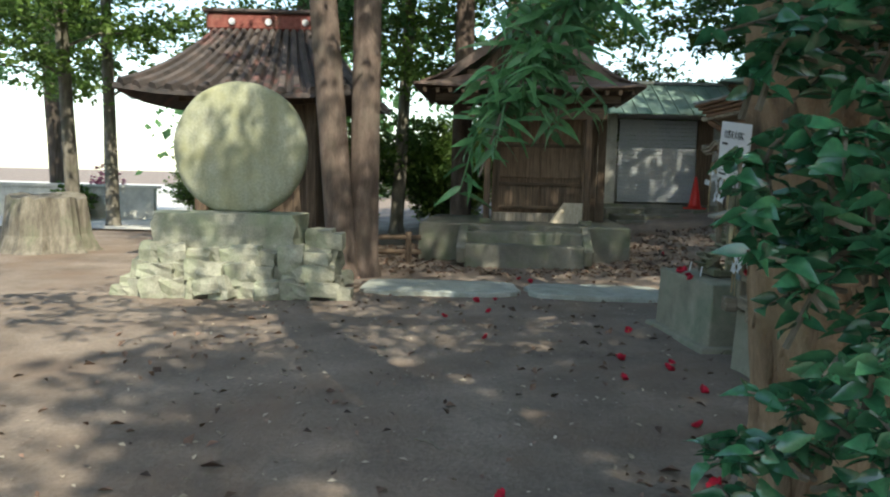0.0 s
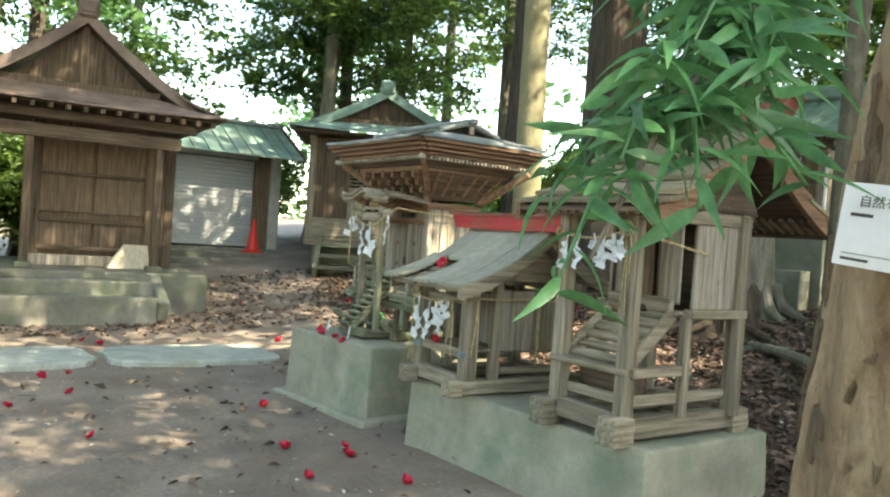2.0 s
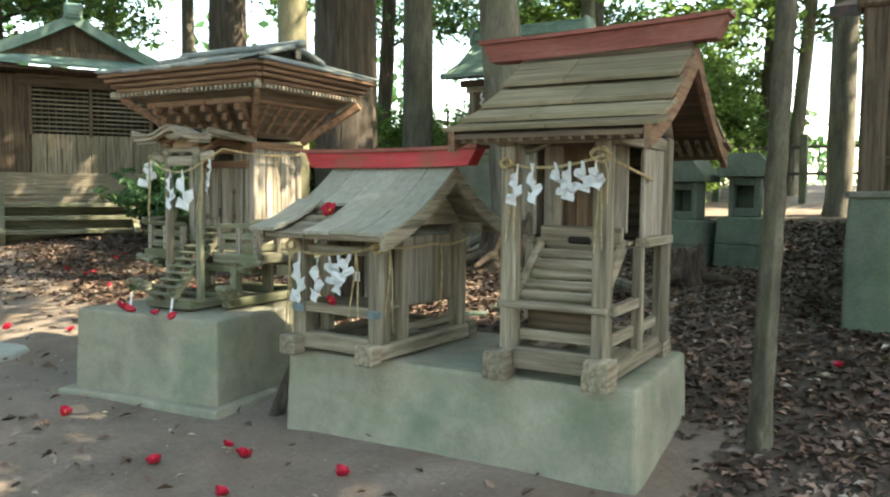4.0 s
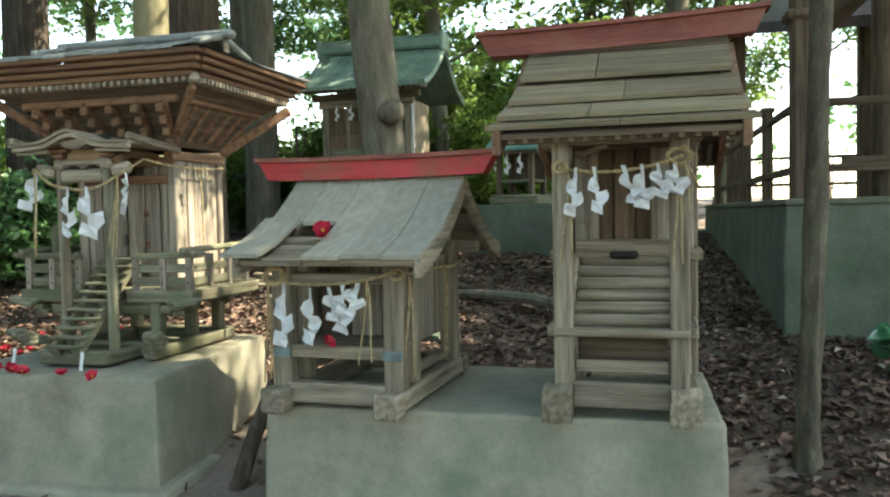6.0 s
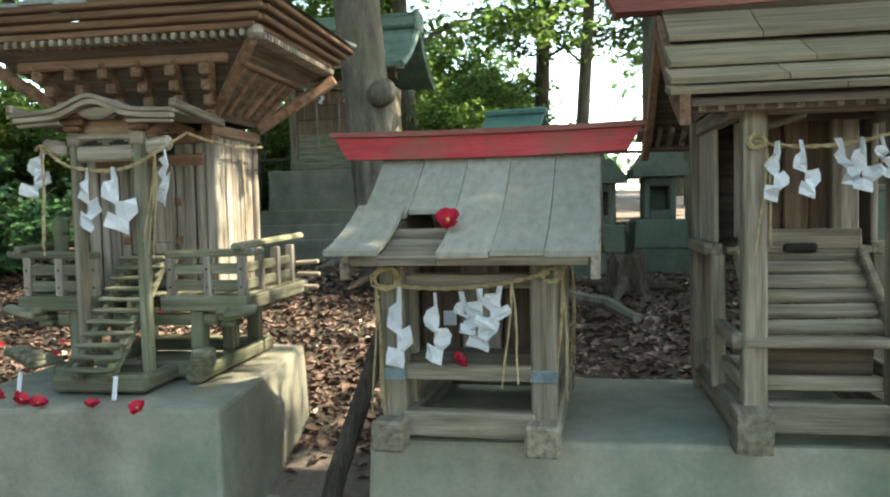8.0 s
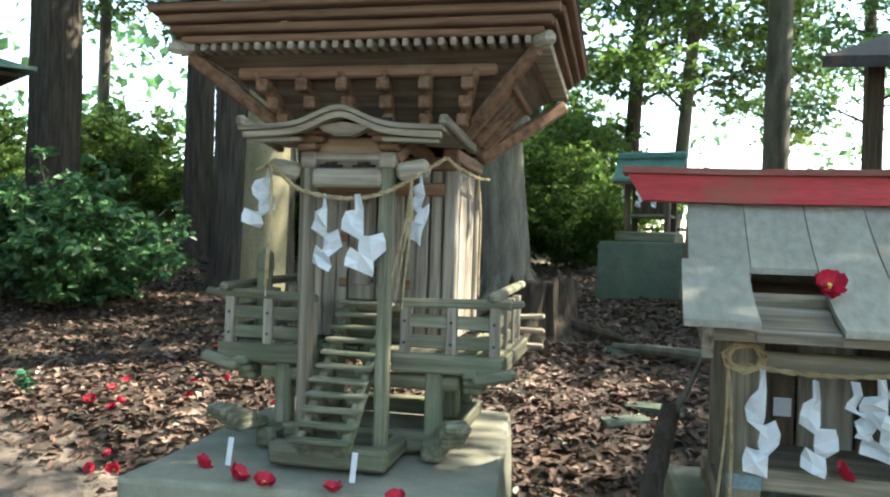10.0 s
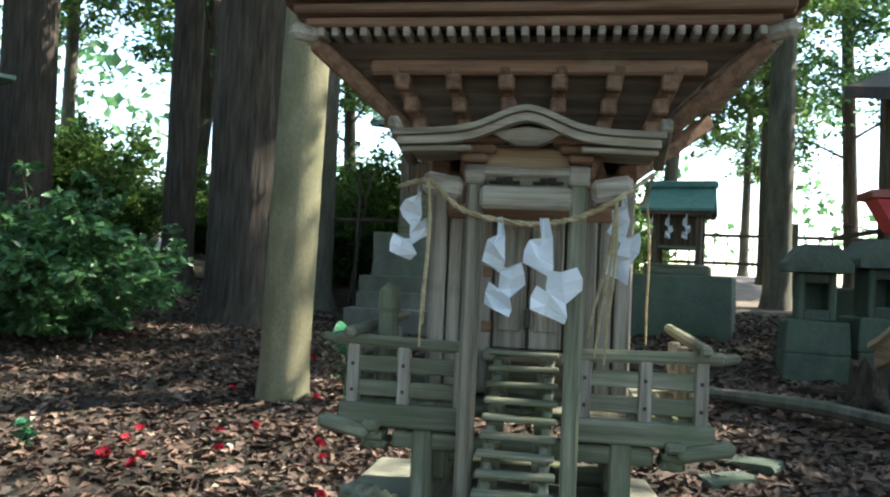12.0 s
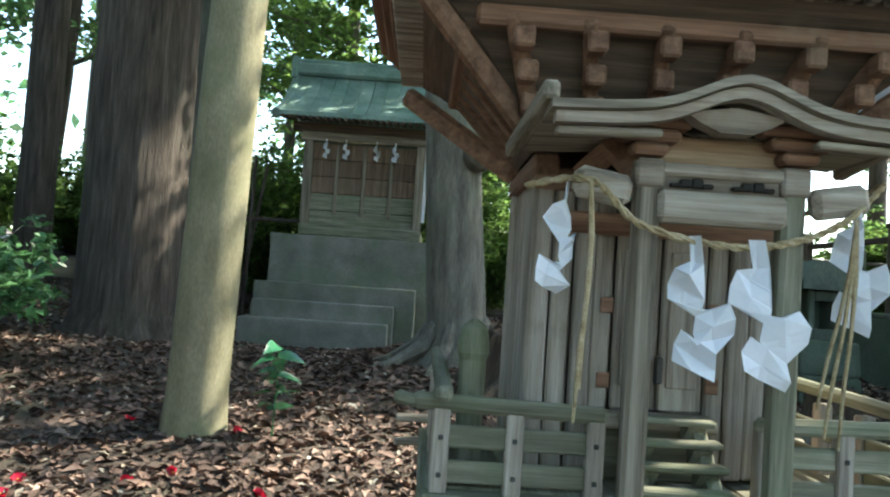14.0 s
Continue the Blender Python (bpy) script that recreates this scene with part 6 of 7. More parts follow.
# ---- the round monument ----
def monument():
    t = thing("stone_monument", pose(-3.05, -4.6, 0, 0, 0, 0), "round moss-yellowed stone disc standing on a heap of rough stones", "monument")
    rr, th = 0.745, 0.24
    n, s = 64, Shape()
    rings = [(0.0, th / 2 + 0.0), (0.35, th / 2), (0.62, th / 2), (0.9, th / 2 - 0.005), (0.965, th / 2 - 0.03), (1.0, th / 2 - 0.075), (1.0, -th / 2 + 0.075), (0.965, -th / 2 + 0.03), (0.6, -th / 2), (0.0, -th / 2)]
    v = []
    for q, x in rings:
        for i in range(n):
            a = 2 * math.pi * i / n
            wob = 1 + 0.012 * noise.noise((math.cos(a) * 2, math.sin(a) * 2, 1))
            y, z = math.cos(a) * rr * q * wob, math.sin(a) * rr * q * wob * 1.0
            v.append((x + 0.008 * noise.noise((y * 4, z * 4, 2)), y, max(z, -0.69) + 1.60))
    f = [(r * n + i, r * n + (i + 1) % n, (r + 1) * n + (i + 1) % n, (r + 1) * n + i) for r in range(len(rings) - 1) for i in range(n)]
    s.add(v, [q[::-1] for q in f])
    s.smooth = True
    part("disc", s, DISC, t, "round stone disc, moss-yellowed and streaked")
    part("pedestal_slab", rough_stone(0.62, 1.62, 0.40, 3, 0.10), STONE, t, "long rough pedestal stone").location = (0.02, -0.10, 0.70)
    rg = random.Random(3)
    rows = [(0.10, 11), (0.27, 10), (0.43, 8)]
    for z, cnt in rows:
        half = 1.12 - 0.30 * z
        for i in range(cnt):
            y = -half + 2 * half * (i + 0.5) / cnt + rg.uniform(-0.03, 0.03)
            w = 2 * half / cnt
            for x in (0.42 - 0.35 * z, -0.1, -0.5):
                if x < 0.2 and abs(y) < 0.75 and z < 0.4:
                    continue
                o = part("rough_stone", rough_stone(rg.uniform(0.34, 0.48), w * rg.uniform(1.0, 2.0), rg.uniform(0.15, 0.28), rg.uniform(0, 50)), STONE, t)
                o.location = (x + rg.uniform(-0.05, 0.05), y, z)
                o.rotation_euler = (rg.uniform(-0.18, 0.18), rg.uniform(-0.15, 0.15), rg.uniform(-0.4, 0.4))
    for i in range(7):
        o = part("rough_stone", rough_stone(rg.uniform(0.14, 0.26), rg.uniform(0.16, 0.3), rg.uniform(0.1, 0.18), rg.uniform(0, 50)), STONE, t)
        o.location = (rg.uniform(0.35, 0.6), -1.15 + 0.38 * i + rg.uniform(-.1, .1), 0.04)
    for i in range(5):
        o = part("rough_stone", rough_stone(0.26, 0.3, 0.2, 60 + i), STONE, t)
        o.location = (-0.25 + rg.uniform(-.2, .3), 0.80 + 0.05 * i, 0.55 + 0.04 * (i % 3))
    return t


monument()


def tiled_pavilion():
    """The dark tiled hall behind the monument."""
    t = thing("tiled_pavilion", pose(-6.3, -5.05, 0, 0, 0, 0), "dark pavilion with curved tile roof and red ridge behind the monument", "building")
    for x in (-1.0, 1.0):
        for y in (-1.0, 1.0):
            part("post", box(x * 0.8, y * 0.8, 1.2, 0.16, 0.16, 2.6, 0.02), DARK_Z, t)
    part("wall", box(-0.2, 0.75, 1.3, 1.6, 0.08, 2.4), DARK_Z, t)
    part("wall", box(0.7, 0.25, 1.3, 0.08, 1.0, 2.4), DARK_Z, t)
    part("wall", box(-0.9, 0.0, 1.3, 0.08, 1.6, 2.4), DARK_Z, t)
    part("beam", box(0.8, 0, 2.42, 0.16, 2.2, 0.2), DARK_Y, t)
    part("beam", box(0, 0.8, 2.42, 2.2, 0.16, 0.2), DARK_X, t)
    n = 16
    for sgn in (-1, 1):
        for c in range(n):
            pts = []
            for i in range(9):
                u = i / 8
                half = 0.85 + 0.85 * u
                y = -half + 2 * half * (c + 0.5) / n
                pts.append((sgn * (0.10 + 1.55 * u), y, 3.45 - 1.05 * u - 0.13 * 4 * u * (1 - u) * 0.9 + 0.10 * u * abs(y / half) ** 3))
            part("roof_course", Shape().tube(pts, [0.05 + 0.022 * i / 8 for i in range(9)], 6), TILE, t)
        rows = []
        for i in range(9):
            u = i / 8
            half = 0.85 + 0.85 * u
            rows.append([(sgn * (0.10 + 1.55 * u), -half + 2 * half * j / 6, 3.43 - 1.05 * u - 0.13 * 4 * u * (1 - u) * 0.9 + 0.10 * u * abs(j / 3 - 1) ** 3) for j in range(7)])
        part("roof_bed", sheet(rows, 0.06, sgn < 0), TILE, t)
    for sgn in (-1, 1):
        rows = []
        for i in range(9):
            u = i / 8
            w = 0.10 + 1.55 * u
            rows.append([(-w + 2 * w * j / 6, sgn * (0.85 + 0.85 * u), 3.42 - 1.05 * u - 0.13 * 4 * u * (1 - u) * 0.9 + 0.10 * u * abs(j / 3 - 1) ** 3) for j in range(7)])
        part("roof_bed", sheet(rows, 0.06, sgn > 0), TILE, t)
    part("ridge", box(0, 0, 3.58, 0.24, 1.9, 0.26, 0.04), RED_OLD, t)
    part("ridge_top", box(0, 0, 3.74, 0.32, 2.0, 0.06, 0.02), TILE, t)
    for y in (-0.55, 0.0, 0.55):
        part("crest", Shape().tube([(0.12, y, 3.58), (0.15, y, 3.58)], 0.05, 12), PAPER, t, "pale round ridge crest")


tiled_pavilion()


def cut_stump(name, x, y, r, h, label, bark=GREYBARK, flare=1.5, gnarl=0.06, roots=0, n=40):
    g = ground_z(x, y)
    t = thing(name, pose(x, y, g - 0.05, 0, 0, R.uniform(0, 360)), label, "stump")
    s = Shape()
    levels = [(0, flare), (0.12, 1 + (flare - 1) * 0.55), (0.35, 1 + (flare - 1) * 0.2), (0.8, 1.0), (1.0, 0.97)]
    v = []
    for k, q in levels:
        for i in range(n):
            a = 2 * math.pi * i / n
            w = 1 + 0.20 * q ** 2 * noise.noise((math.cos(a) * 2.2, math.sin(a) * 2.2, x)) + gnarl * noise.noise((math.cos(a) * 5, math.sin(a) * 5, k * 2 + x))
            top = h * (k + ((0.10 + gnarl) * noise.noise((math.cos(a) * 3, math.sin(a) * 3, 5 + x)) if k == 1 else 0))
            v.append((math.cos(a) * r * q * w, math.sin(a) * r * q * w, top))
    m = len(levels)
    f = [(j * n + i, j * n + (i + 1) % n, (j + 1) * n + (i + 1) % n, (j + 1) * n + i) for j in range(m - 1) for i in range(n)]
    s.add(v, f + [tuple(range((m - 1) * n, m * n))])
    part("stump_wood", s, bark, t)
    for i in range(roots):
        a = 6.283 * i / roots + R.uniform(-0.3, 0.3)
        L = R.uniform(0.3, 0.65)
        pts = [(math.cos(a) * q, math.sin(a) * q, z) for q, z in ((r * 0.7, h * 0.6), (r * 1.15, h * 0.3), (r * 1.2 + L * 0.5, 0.10), (r * 1.2 + L, 0.03))]
        part("root", Shape().tube(pts, [0.05, 0.055, 0.04, 0.015], 8), bark, t)
    return t


cut_stump("tree_stump", -6.85, -8.85, 0.62, 0.92, "weathered grey tree stump on bare earth", GREYBARK, 1.35)
cut_stump("tree_stump", -0.95, 4.6, 0.28, 0.5, "rotting dark stump against a tree root", ROTWOOD, 1.5, 0.3, 6)
cut_stump("tree_stump", 1.12, 4.1, 0.16, 0.34, "broken mossy root stump among fallen leaves", ROTWOOD, 1.5, 0.28, 3)


def leaning_log():
    t = thing("leaning_log", pose(-0.17, 0.10, ground_z(-0.17, 0.10) - 0.02), "dark stripped branch leaning against the plinth", "branch")
    part("log", Shape().tube([(-0.05, -0.05, 0), (0.0, 0.05, 0.26), (0.10, 0.20, 0.62), (0.14, 0.27, 0.80)], [0.042, 0.04, 0.036, 0.032], 10), CEDAR, t)
    part("side_branch", Shape().tube([(0.12, 0.24, 0.72), (0.19, 0.26, 0.86), (0.25, 0.28, 1.0)], [0.014, 0.01, 0.005], 6), GREYBARK, t)


leaning_log()


def flat_stone(x, y, sx, sy, turn):
    t = thing("flat_stone", pose(x, y, ground_z(x, y) + 0.012, 3, -4, turn), "flat grey stone lying among fallen leaves", "stone", "flat stones")
    part("stone", rough_stone(sx, sy, 0.05, x * 7 + y, 0.16), CONC_DK, t)


for x, y, sx, sy, turn in ((-0.14, 4.1, 0.42, 0.2, 12), (-0.02, 2.62, 0.34, 0.16, -35), (-0.18, 2.35, 0.26, 0.14, 20)):
    flat_stone(x, y, sx, sy, turn)
lg = thing("fallen_branch", pose(0.15, 3.8, ground_z(0.15, 3.8) + 0.05, 0, 0, 0), "bare pale branch lying on fallen leaves", "branch")
part("bough", Shape().tube([(-0.45, 0.25, 0.02), (0.0, 0.0, 0.03), (0.45, -0.3, 0.03), (0.8, -0.6, 0.0), (0.98, -0.95, -0.06)], [0.03, 0.045, 0.05, 0.05, 0.035], 8), GREYBARK, lg)


# low rail fence beside the brown shrine
ff = thing("rail_fence", pose(-6.2, -4.0, ground_z(-6.2, -4.0)), "low weathered log rail fence beside the shrine base", "fence")
for i, y in enumerate((-0.5, 0.3, 1.1)):
    part("post", Shape().tube([(0, y, -0.1), (0, y, 0.5)], 0.05, 8), DARK_Z, ff)
for z in (0.2, 0.42):
    part("rail", Shape().tube([(0.0, -0.7, z), (0.02, 0.3, z - 0.01), (0.0, 1.3, z)], 0.035, 8), DARK_Y, ff)


# iron railing far behind
def iron_fence(x0, y0, x1, y1, n):
    g = ground_z((x0 + x1) / 2, (y0 + y1) / 2)
    a = math.atan2(y1 - y0, x1 - x0)
    L = math.hypot(x1 - x0, y1 - y0)
    t = thing("iron_fence", pose(x0, y0, g, 0, 0, math.degrees(a)), "dark iron railing with posts along the precinct edge", "fence", "precinct railings")
    for i in range(int(L / 1.6) + 1):
        part("post", box(1.6 * i, 0, 0.6, 0.14, 0.14, 1.4, 0.02), CONC_DK, t)
    for z in (0.55, 1.05):
        part("rail", box(L / 2, 0, z, L, 0.06, 0.06, 0.01), METAL, t)
    for i in range(int(L / 0.22)):
        part("bar", box(0.22 * i + 0.1, 0, 0.75, 0.025, 0.025, 0.65, 0.004), METAL, t)


iron_fence(-0.5, 13.0, 8.0, 12.6, 1)


# the sunny open ground beyond the trees
GRAVEL = mat("pale_gravel", [(0.42, 0.40, 0.36), (0.55, 0.53, 0.49), (0.62, 0.60, 0.56)], (2, 2, 2), 0.95, 0.4, (30, 30, 30), (0.4, 0.38, 0.3), 0.4, (0.5, 0.8), 0.0)
lot = Shape()
lot.v = [(-60 + 49 * i / 14, -45 + 37 * j / 10, ground_z(-60 + 49 * i / 14, -45 + 37 * j / 10) + 0.05) for j in range(11) for i in range(15)]
lot.f = [(j * 15 + i, j * 15 + i + 1, (j + 1) * 15 + i + 1, (j + 1) * 15 + i) for j in range(10) for i in range(14)]
tagged(part("pavement", lot, GRAVEL), "pale sunlit gravel yard beyond the trees", "yard", kind="structure")
wl = thing("low_wall", pose(-14.5, -12.5, 0), "low pale wall at the edge of the sunny yard", "wall")
part("coping", box(0, 0, 0.88, 0.3, 5.2, 0.08), PLASTER, wl)
part("body", box(0, 0, 0.4, 0.2, 5.0, 0.9), PLASTER, wl)

# ---- trees and plants ----
def bole(t, pts, radii, bark, amp, groove, n=28, rows=None, name="trunk", seed=0.0, buttress=0.0, knobs=0.0, fissure=0.0):
    """A trunk along points with grooved, uneven bark."""
    pts = [Vector(p) for p in pts]
    dense, rad = [], []
    steps = rows or 8
    for i in range(len(pts) - 1):
        for j in range(steps):
            k = j / steps
            dense.append(pts[i].lerp(pts[i + 1], k))
            rad.append(radii[i] + (radii[i + 1] - radii[i]) * k)
    dense.append(pts[-1])
    rad.append(radii[-1])
    s = Shape()
    v = []
    for p, r in zip(dense, rad):
        h = p.z - pts[0].z
        for i in range(n):
            a = 2 * math.pi * i / n
            c, d = math.cos(a), math.sin(a)
            w = 1 + amp * noise.noise((c * groove + seed, d * groove, h * 0.5)) + amp * 0.6 * noise.noise((c * groove * 2.3, d * groove * 2.3 + seed, h * 1.6))
            if knobs:
                w += knobs * noise.noise((c * 3.2, d * 3.2 + seed, h * 3.0)) + knobs * 0.55 * noise.noise((c * 8, d * 8, h * 8 + seed)) + knobs * 0.35 * abs(noise.noise((c * 17, d * 17, h * 9)))
            if fissure:
                e = abs(noise.noise((c * 5 + 3, d * 5, h * 0.9 + 0.25 * noise.noise((c * 9, d * 9, h * 6)))))
                w -= fissure * max(0, 1 - e / 0.055)
            if buttress:
                w += buttress * max(0, 1 - h / 0.9) ** 2 * (0.5 + 0.5 * math.cos(a * 6 + seed + noise.noise((c, d, seed)) * 3))
            v.append((p.x + c * r * w, p.y + d * r * w, p.z))
    m = len(dense)
    f = [(j * n + i, j * n + (i + 1) % n, (j + 1) * n + (i + 1) % n, (j + 1) * n + i) for j in range(m - 1) for i in range(n)]
    s.add(v, f + [tuple(range((m - 1) * n, m * n))])
    s.smooth = True
    return part(name, s, bark, t)


def crown_points(rg, limbs, per, spread):
    """Leaf places clumped along limbs."""
    out = []
    for pts in limbs:
        pts = [np.array(p) for p in pts]
        for _ in range(per):
            k = rg.uniform(0.25, 1.0) * (len(pts) - 1)
            i = min(int(k), len(pts) - 2)
            c = pts[i] + (pts[i + 1] - pts[i]) * (k - i)
            c = c + rg.normal(0, spread, 3) * np.array([1, 1, 0.55])
            m = rg.integers(9, 20)
            out.append(c + rg.normal(0, spread * 0.33, (m, 3)) * np.array([1, 1, 0.5]))
    return np.concatenate(out)


def tree(name, x, y, r, height, bark, label, crown_from, crown_r, leaf, leaf_size=0.135, limbs=15, per=44, lean=(0, 0), group="", seed=1, flare=1.35, amp=0.08, groove=3.0, z=None, sub=0.0, trunk_n=20, thin=0.45, knobs=0.0, rows=7, line=None, girth=None, fissure=0.0):
    rg = np.random.default_rng(seed)
    g = ground_z(x, y) if z is None else z
    t = thing(name, pose(x, y, g - 0.08), label, "tree", group)
    tx, ty = lean
    pts = [(0, 0, 0), (tx * 0.02, ty * 0.02, 0.3), (tx * 0.2, ty * 0.2, height * 0.2), (tx * 0.5, ty * 0.5, height * 0.5), (tx, ty, height)]
    bole(t, line or pts, girth or [r * flare, r * 1.06, r, r * 0.85, r * thin], bark, amp, groove, trunk_n, rows, seed=seed * 1.7, buttress=0.12, knobs=knobs, fissure=fissure)
    ls = []
    for i in range(limbs):
        k = crown_from + (0.97 - crown_from) * (i + rg.random()) / limbs
        a = i * 2.4 + rg.uniform(-0.5, 0.5)
        reach = crown_r * (1.05 - 0.55 * (k - crown_from) / (1 - crown_from)) * rg.uniform(0.7, 1.1)
        b = np.array([tx * k, ty * k, height * k])
        d = np.array([math.cos(a), math.sin(a), 0])
        p = [b, b + d * reach * 0.35 + [0, 0, reach * 0.18], b + d * reach * 0.7 + [0, 0, reach * 0.22], b + d * reach + [0, 0, reach * 0.12]]
        ls.append(p)
        s = Shape().tube([tuple(q) for q in p], [r * 0.26, r * 0.17, r * 0.1, r * 0.03], 6)
        part("limb", s, bark, t)
    c = crown_points(rg, ls, per, crown_r * 0.16)
    nr = rg.normal(0, 0.5, (len(c), 3)) + [0, 0, 0.9]
    leaf_cloud("crown", leaf, c, nr, rg.uniform(0.6, 1.25, len(c)) * leaf_size, 0.6, 0.15, t)
    return t


def shrub(name, x, y, height, radius, leaf, label, leaf_size=0.09, stems=22, per=16, group="", seed=3, z=None):
    rg = np.random.default_rng(seed)
    g = ground_z(x, y) if z is None else z
    t = thing(name, pose(x, y, g - 0.04), label, "shrub", group)
    ls = []
    for i in range(stems):
        a = rg.uniform(0, 2 * math.pi)
        k = math.sqrt(rg.random())
        top = np.array([math.cos(a) * radius * k, math.sin(a) * radius * k, height * (1.05 - 0.5 * k * k) * rg.uniform(0.55, 1.0)])
        p = [np.zeros(3) + [math.cos(a) * 0.06, math.sin(a) * 0.06, 0], top * [0.45, 0.45, 0.5], top]
        ls.append(p)
        part("stem", Shape().tube([tuple(q) for q in p], [0.014, 0.009, 0.004], 5), GREYBARK, t)
    c = crown_points(rg, ls, per, radius * 0.13)
    c[:, 2] = np.maximum(c[:, 2], 0.12)
    nr = rg.normal(0, 0.55, (len(c), 3)) + [0, -0.15, 0.9]
    leaf_cloud("foliage", leaf, c, nr, rg.uniform(0.6, 1.2, len(c)) * leaf_size, 0.5, 0.15, t)
    return t


# trees that stand close
olive = tree("olive_barked_tree", -3.0, 3.32, 0.163, 11, OLIVE, "smooth olive-grey tree trunk rising from fallen leaves", 0.5, 4.8, CANOPY, lean=(0.45, -0.5), limbs=22, per=70, seed=11, flare=1.15, amp=0.035, groove=1.5, trunk_n=28)
part("knot_hole", Shape().tube([(0.056, -0.165, 1.38), (0.06, -0.171, 1.43), (0.062, -0.172, 1.48)], [0.004, 0.013, 0.004], 8), BLACK_SHADE, olive, "dark slit where a branch broke off")
tree("cedar_tree", -4.63, 6.33, 0.46, 17, CEDAR, "massive dark cedar with deeply furrowed bark", 0.5, 3.6, CANOPY, seed=12, flare=1.3, amp=0.10, groove=6.0, limbs=16, trunk_n=48)
tree("grey_tree", -4.6, 8.3, 0.26, 14, GREYBARK, "straight grey tree behind the cedar", 0.45, 3.2, CANOPY, seed=13)
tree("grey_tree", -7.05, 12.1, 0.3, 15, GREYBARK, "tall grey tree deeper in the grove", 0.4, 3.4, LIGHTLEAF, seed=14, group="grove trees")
gt = tree("grey_tree", -1.42, 5.72, 0.25, 12, GREYBARK, "grey tree with a burl and spreading roots", 0.5, 4.2, CANOPY, seed=15, flare=1.9, amp=0.07, trunk_n=32, lean=(-0.9, -0.3))
b = Shape().tube([(0.02, -0.22, 1.88), (0.10, -0.30, 1.92), (0.14, -0.36, 1.95), (0.15, -0.40, 1.95)], [0.13, 0.15, 0.12, 0.05], 12)
b.smooth = True
part("burl", b, GREYBARK, gt, "round knobbly burl")
for i in range(9):
    a = i * 0.7 + 0.2
    L = R.uniform(0.35, 0.75)
    part("root", Shape().tube([(math.cos(a) * 0.2, math.sin(a) * 0.2, 0.5), (math.cos(a) * 0.36, math.sin(a) * 0.36, 0.22), (math.cos(a) * (0.4 + L * 0.5), math.sin(a) * (0.4 + L * 0.5), 0.08), (math.cos(a) * (0.4 + L), math.sin(a) * (0.4 + L), 0.03)], [0.05, 0.075, 0.05, 0.02], 8), GREYBARK, gt)
tree("slim_tree", 2.35, 0.72, 0.046, 8, SLIMBARK, "slim knotty sapling trunk beside the plinth", 0.5, 2.0, CANOPY, seed=16, flare=1.5, amp=0.14, limbs=9, lean=(0.2, -0.1), knobs=0.22, rows=26, trunk_n=24)
tree("sign_tree", 3.56, -0.985, 0.27, 12, SANDBARK, "tan flaking tree trunk carrying a paper notice", 0.48, 2.5, CANOPY, per=26, limbs=13, seed=17, flare=1.22, amp=0.06, groove=2.6, lean=(1.0, -0.5), trunk_n=150, knobs=0.04, rows=30, fissure=0.05,
     line=[(0, 0, 0), (0.05, -0.03, 0.78), (0.11, -0.08, 1.2), (0.20, -0.15, 1.62), (0.31, -0.23, 2.05), (0.42, -0.31, 2.7), (0.8, -0.5, 6), (1.0, -0.5, 12)], girth=[0.335, 0.30, 0.295, 0.29, 0.285, 0.275, 0.23, 0.11])
tree("twin_trunk_tree", -4.45, -3.63, 0.185, 13, REDBARK, "reddish cedar trunk of a close pair", 0.45, 3.2, CANOPY, seed=18, lean=(0.0, -1.1), amp=0.05, groove=2.5, trunk_n=28, group="twin cedars")
tree("twin_trunk_tree", -4.6, -3.40, 0.185, 13, REDBARK, "reddish cedar trunk of a close pair", 0.45, 3.2, CANOPY, seed=19, lean=(0.0, 0.05), amp=0.05, groove=2.5, trunk_n=28, group="twin cedars")
tree("cedar_tree", -7.0, 9.0, 0.22, 15, CEDAR, "slim red-brown cedar in the grove", 0.5, 3.0, LIGHTLEAF, seed=20, group="grove trees", limbs=12)
tree("cedar_tree", -8.9, 8.0, 0.36, 16, CEDAR, "large dark tree trunk beyond the shrub", 0.35, 3.8, CANOPY, seed=21, group="grove trees", amp=0.1, groove=5, trunk_n=36)

# unseen trees, added so their crowns block the sun over shrines and path
tree("tall_tree", 5.3, 1.5, 0.2, 17, GREYBARK, "unseen tree added before the hall to shade shrines and path", 0.42, 4.6, CANOPY, 0.16, 24, 40, lean=(-1.6, 1.0), seed=22)
tree("tall_tree", 9.8, 2.3, 0.2, 12, GREYBARK, "unseen tree added before the hall to shade shrines and path", 0.5, 2.8, CANOPY, 0.16, 20, 60, lean=(0.3, 1.6), seed=23)

tree("grove_tree", -9.4, -2.1, 0.19, 12, REDBARK, "reddish tree beside the brown shrine", 0.4, 2.6, CANOPY, 0.17, 14, 40, seed=24, group="grove trees", flare=1.5)

# another unseen tree, added to keep the litter by the ornate shrine shaded
tree("tall_tree", 9.8, 7.0, 0.2, 11.8, GREYBARK, "unseen tree added by the hall to shade the leaf litter", 0.5, 2.6, CANOPY, 0.16, 20, 54, lean=(0.2, 0.3), seed=25)

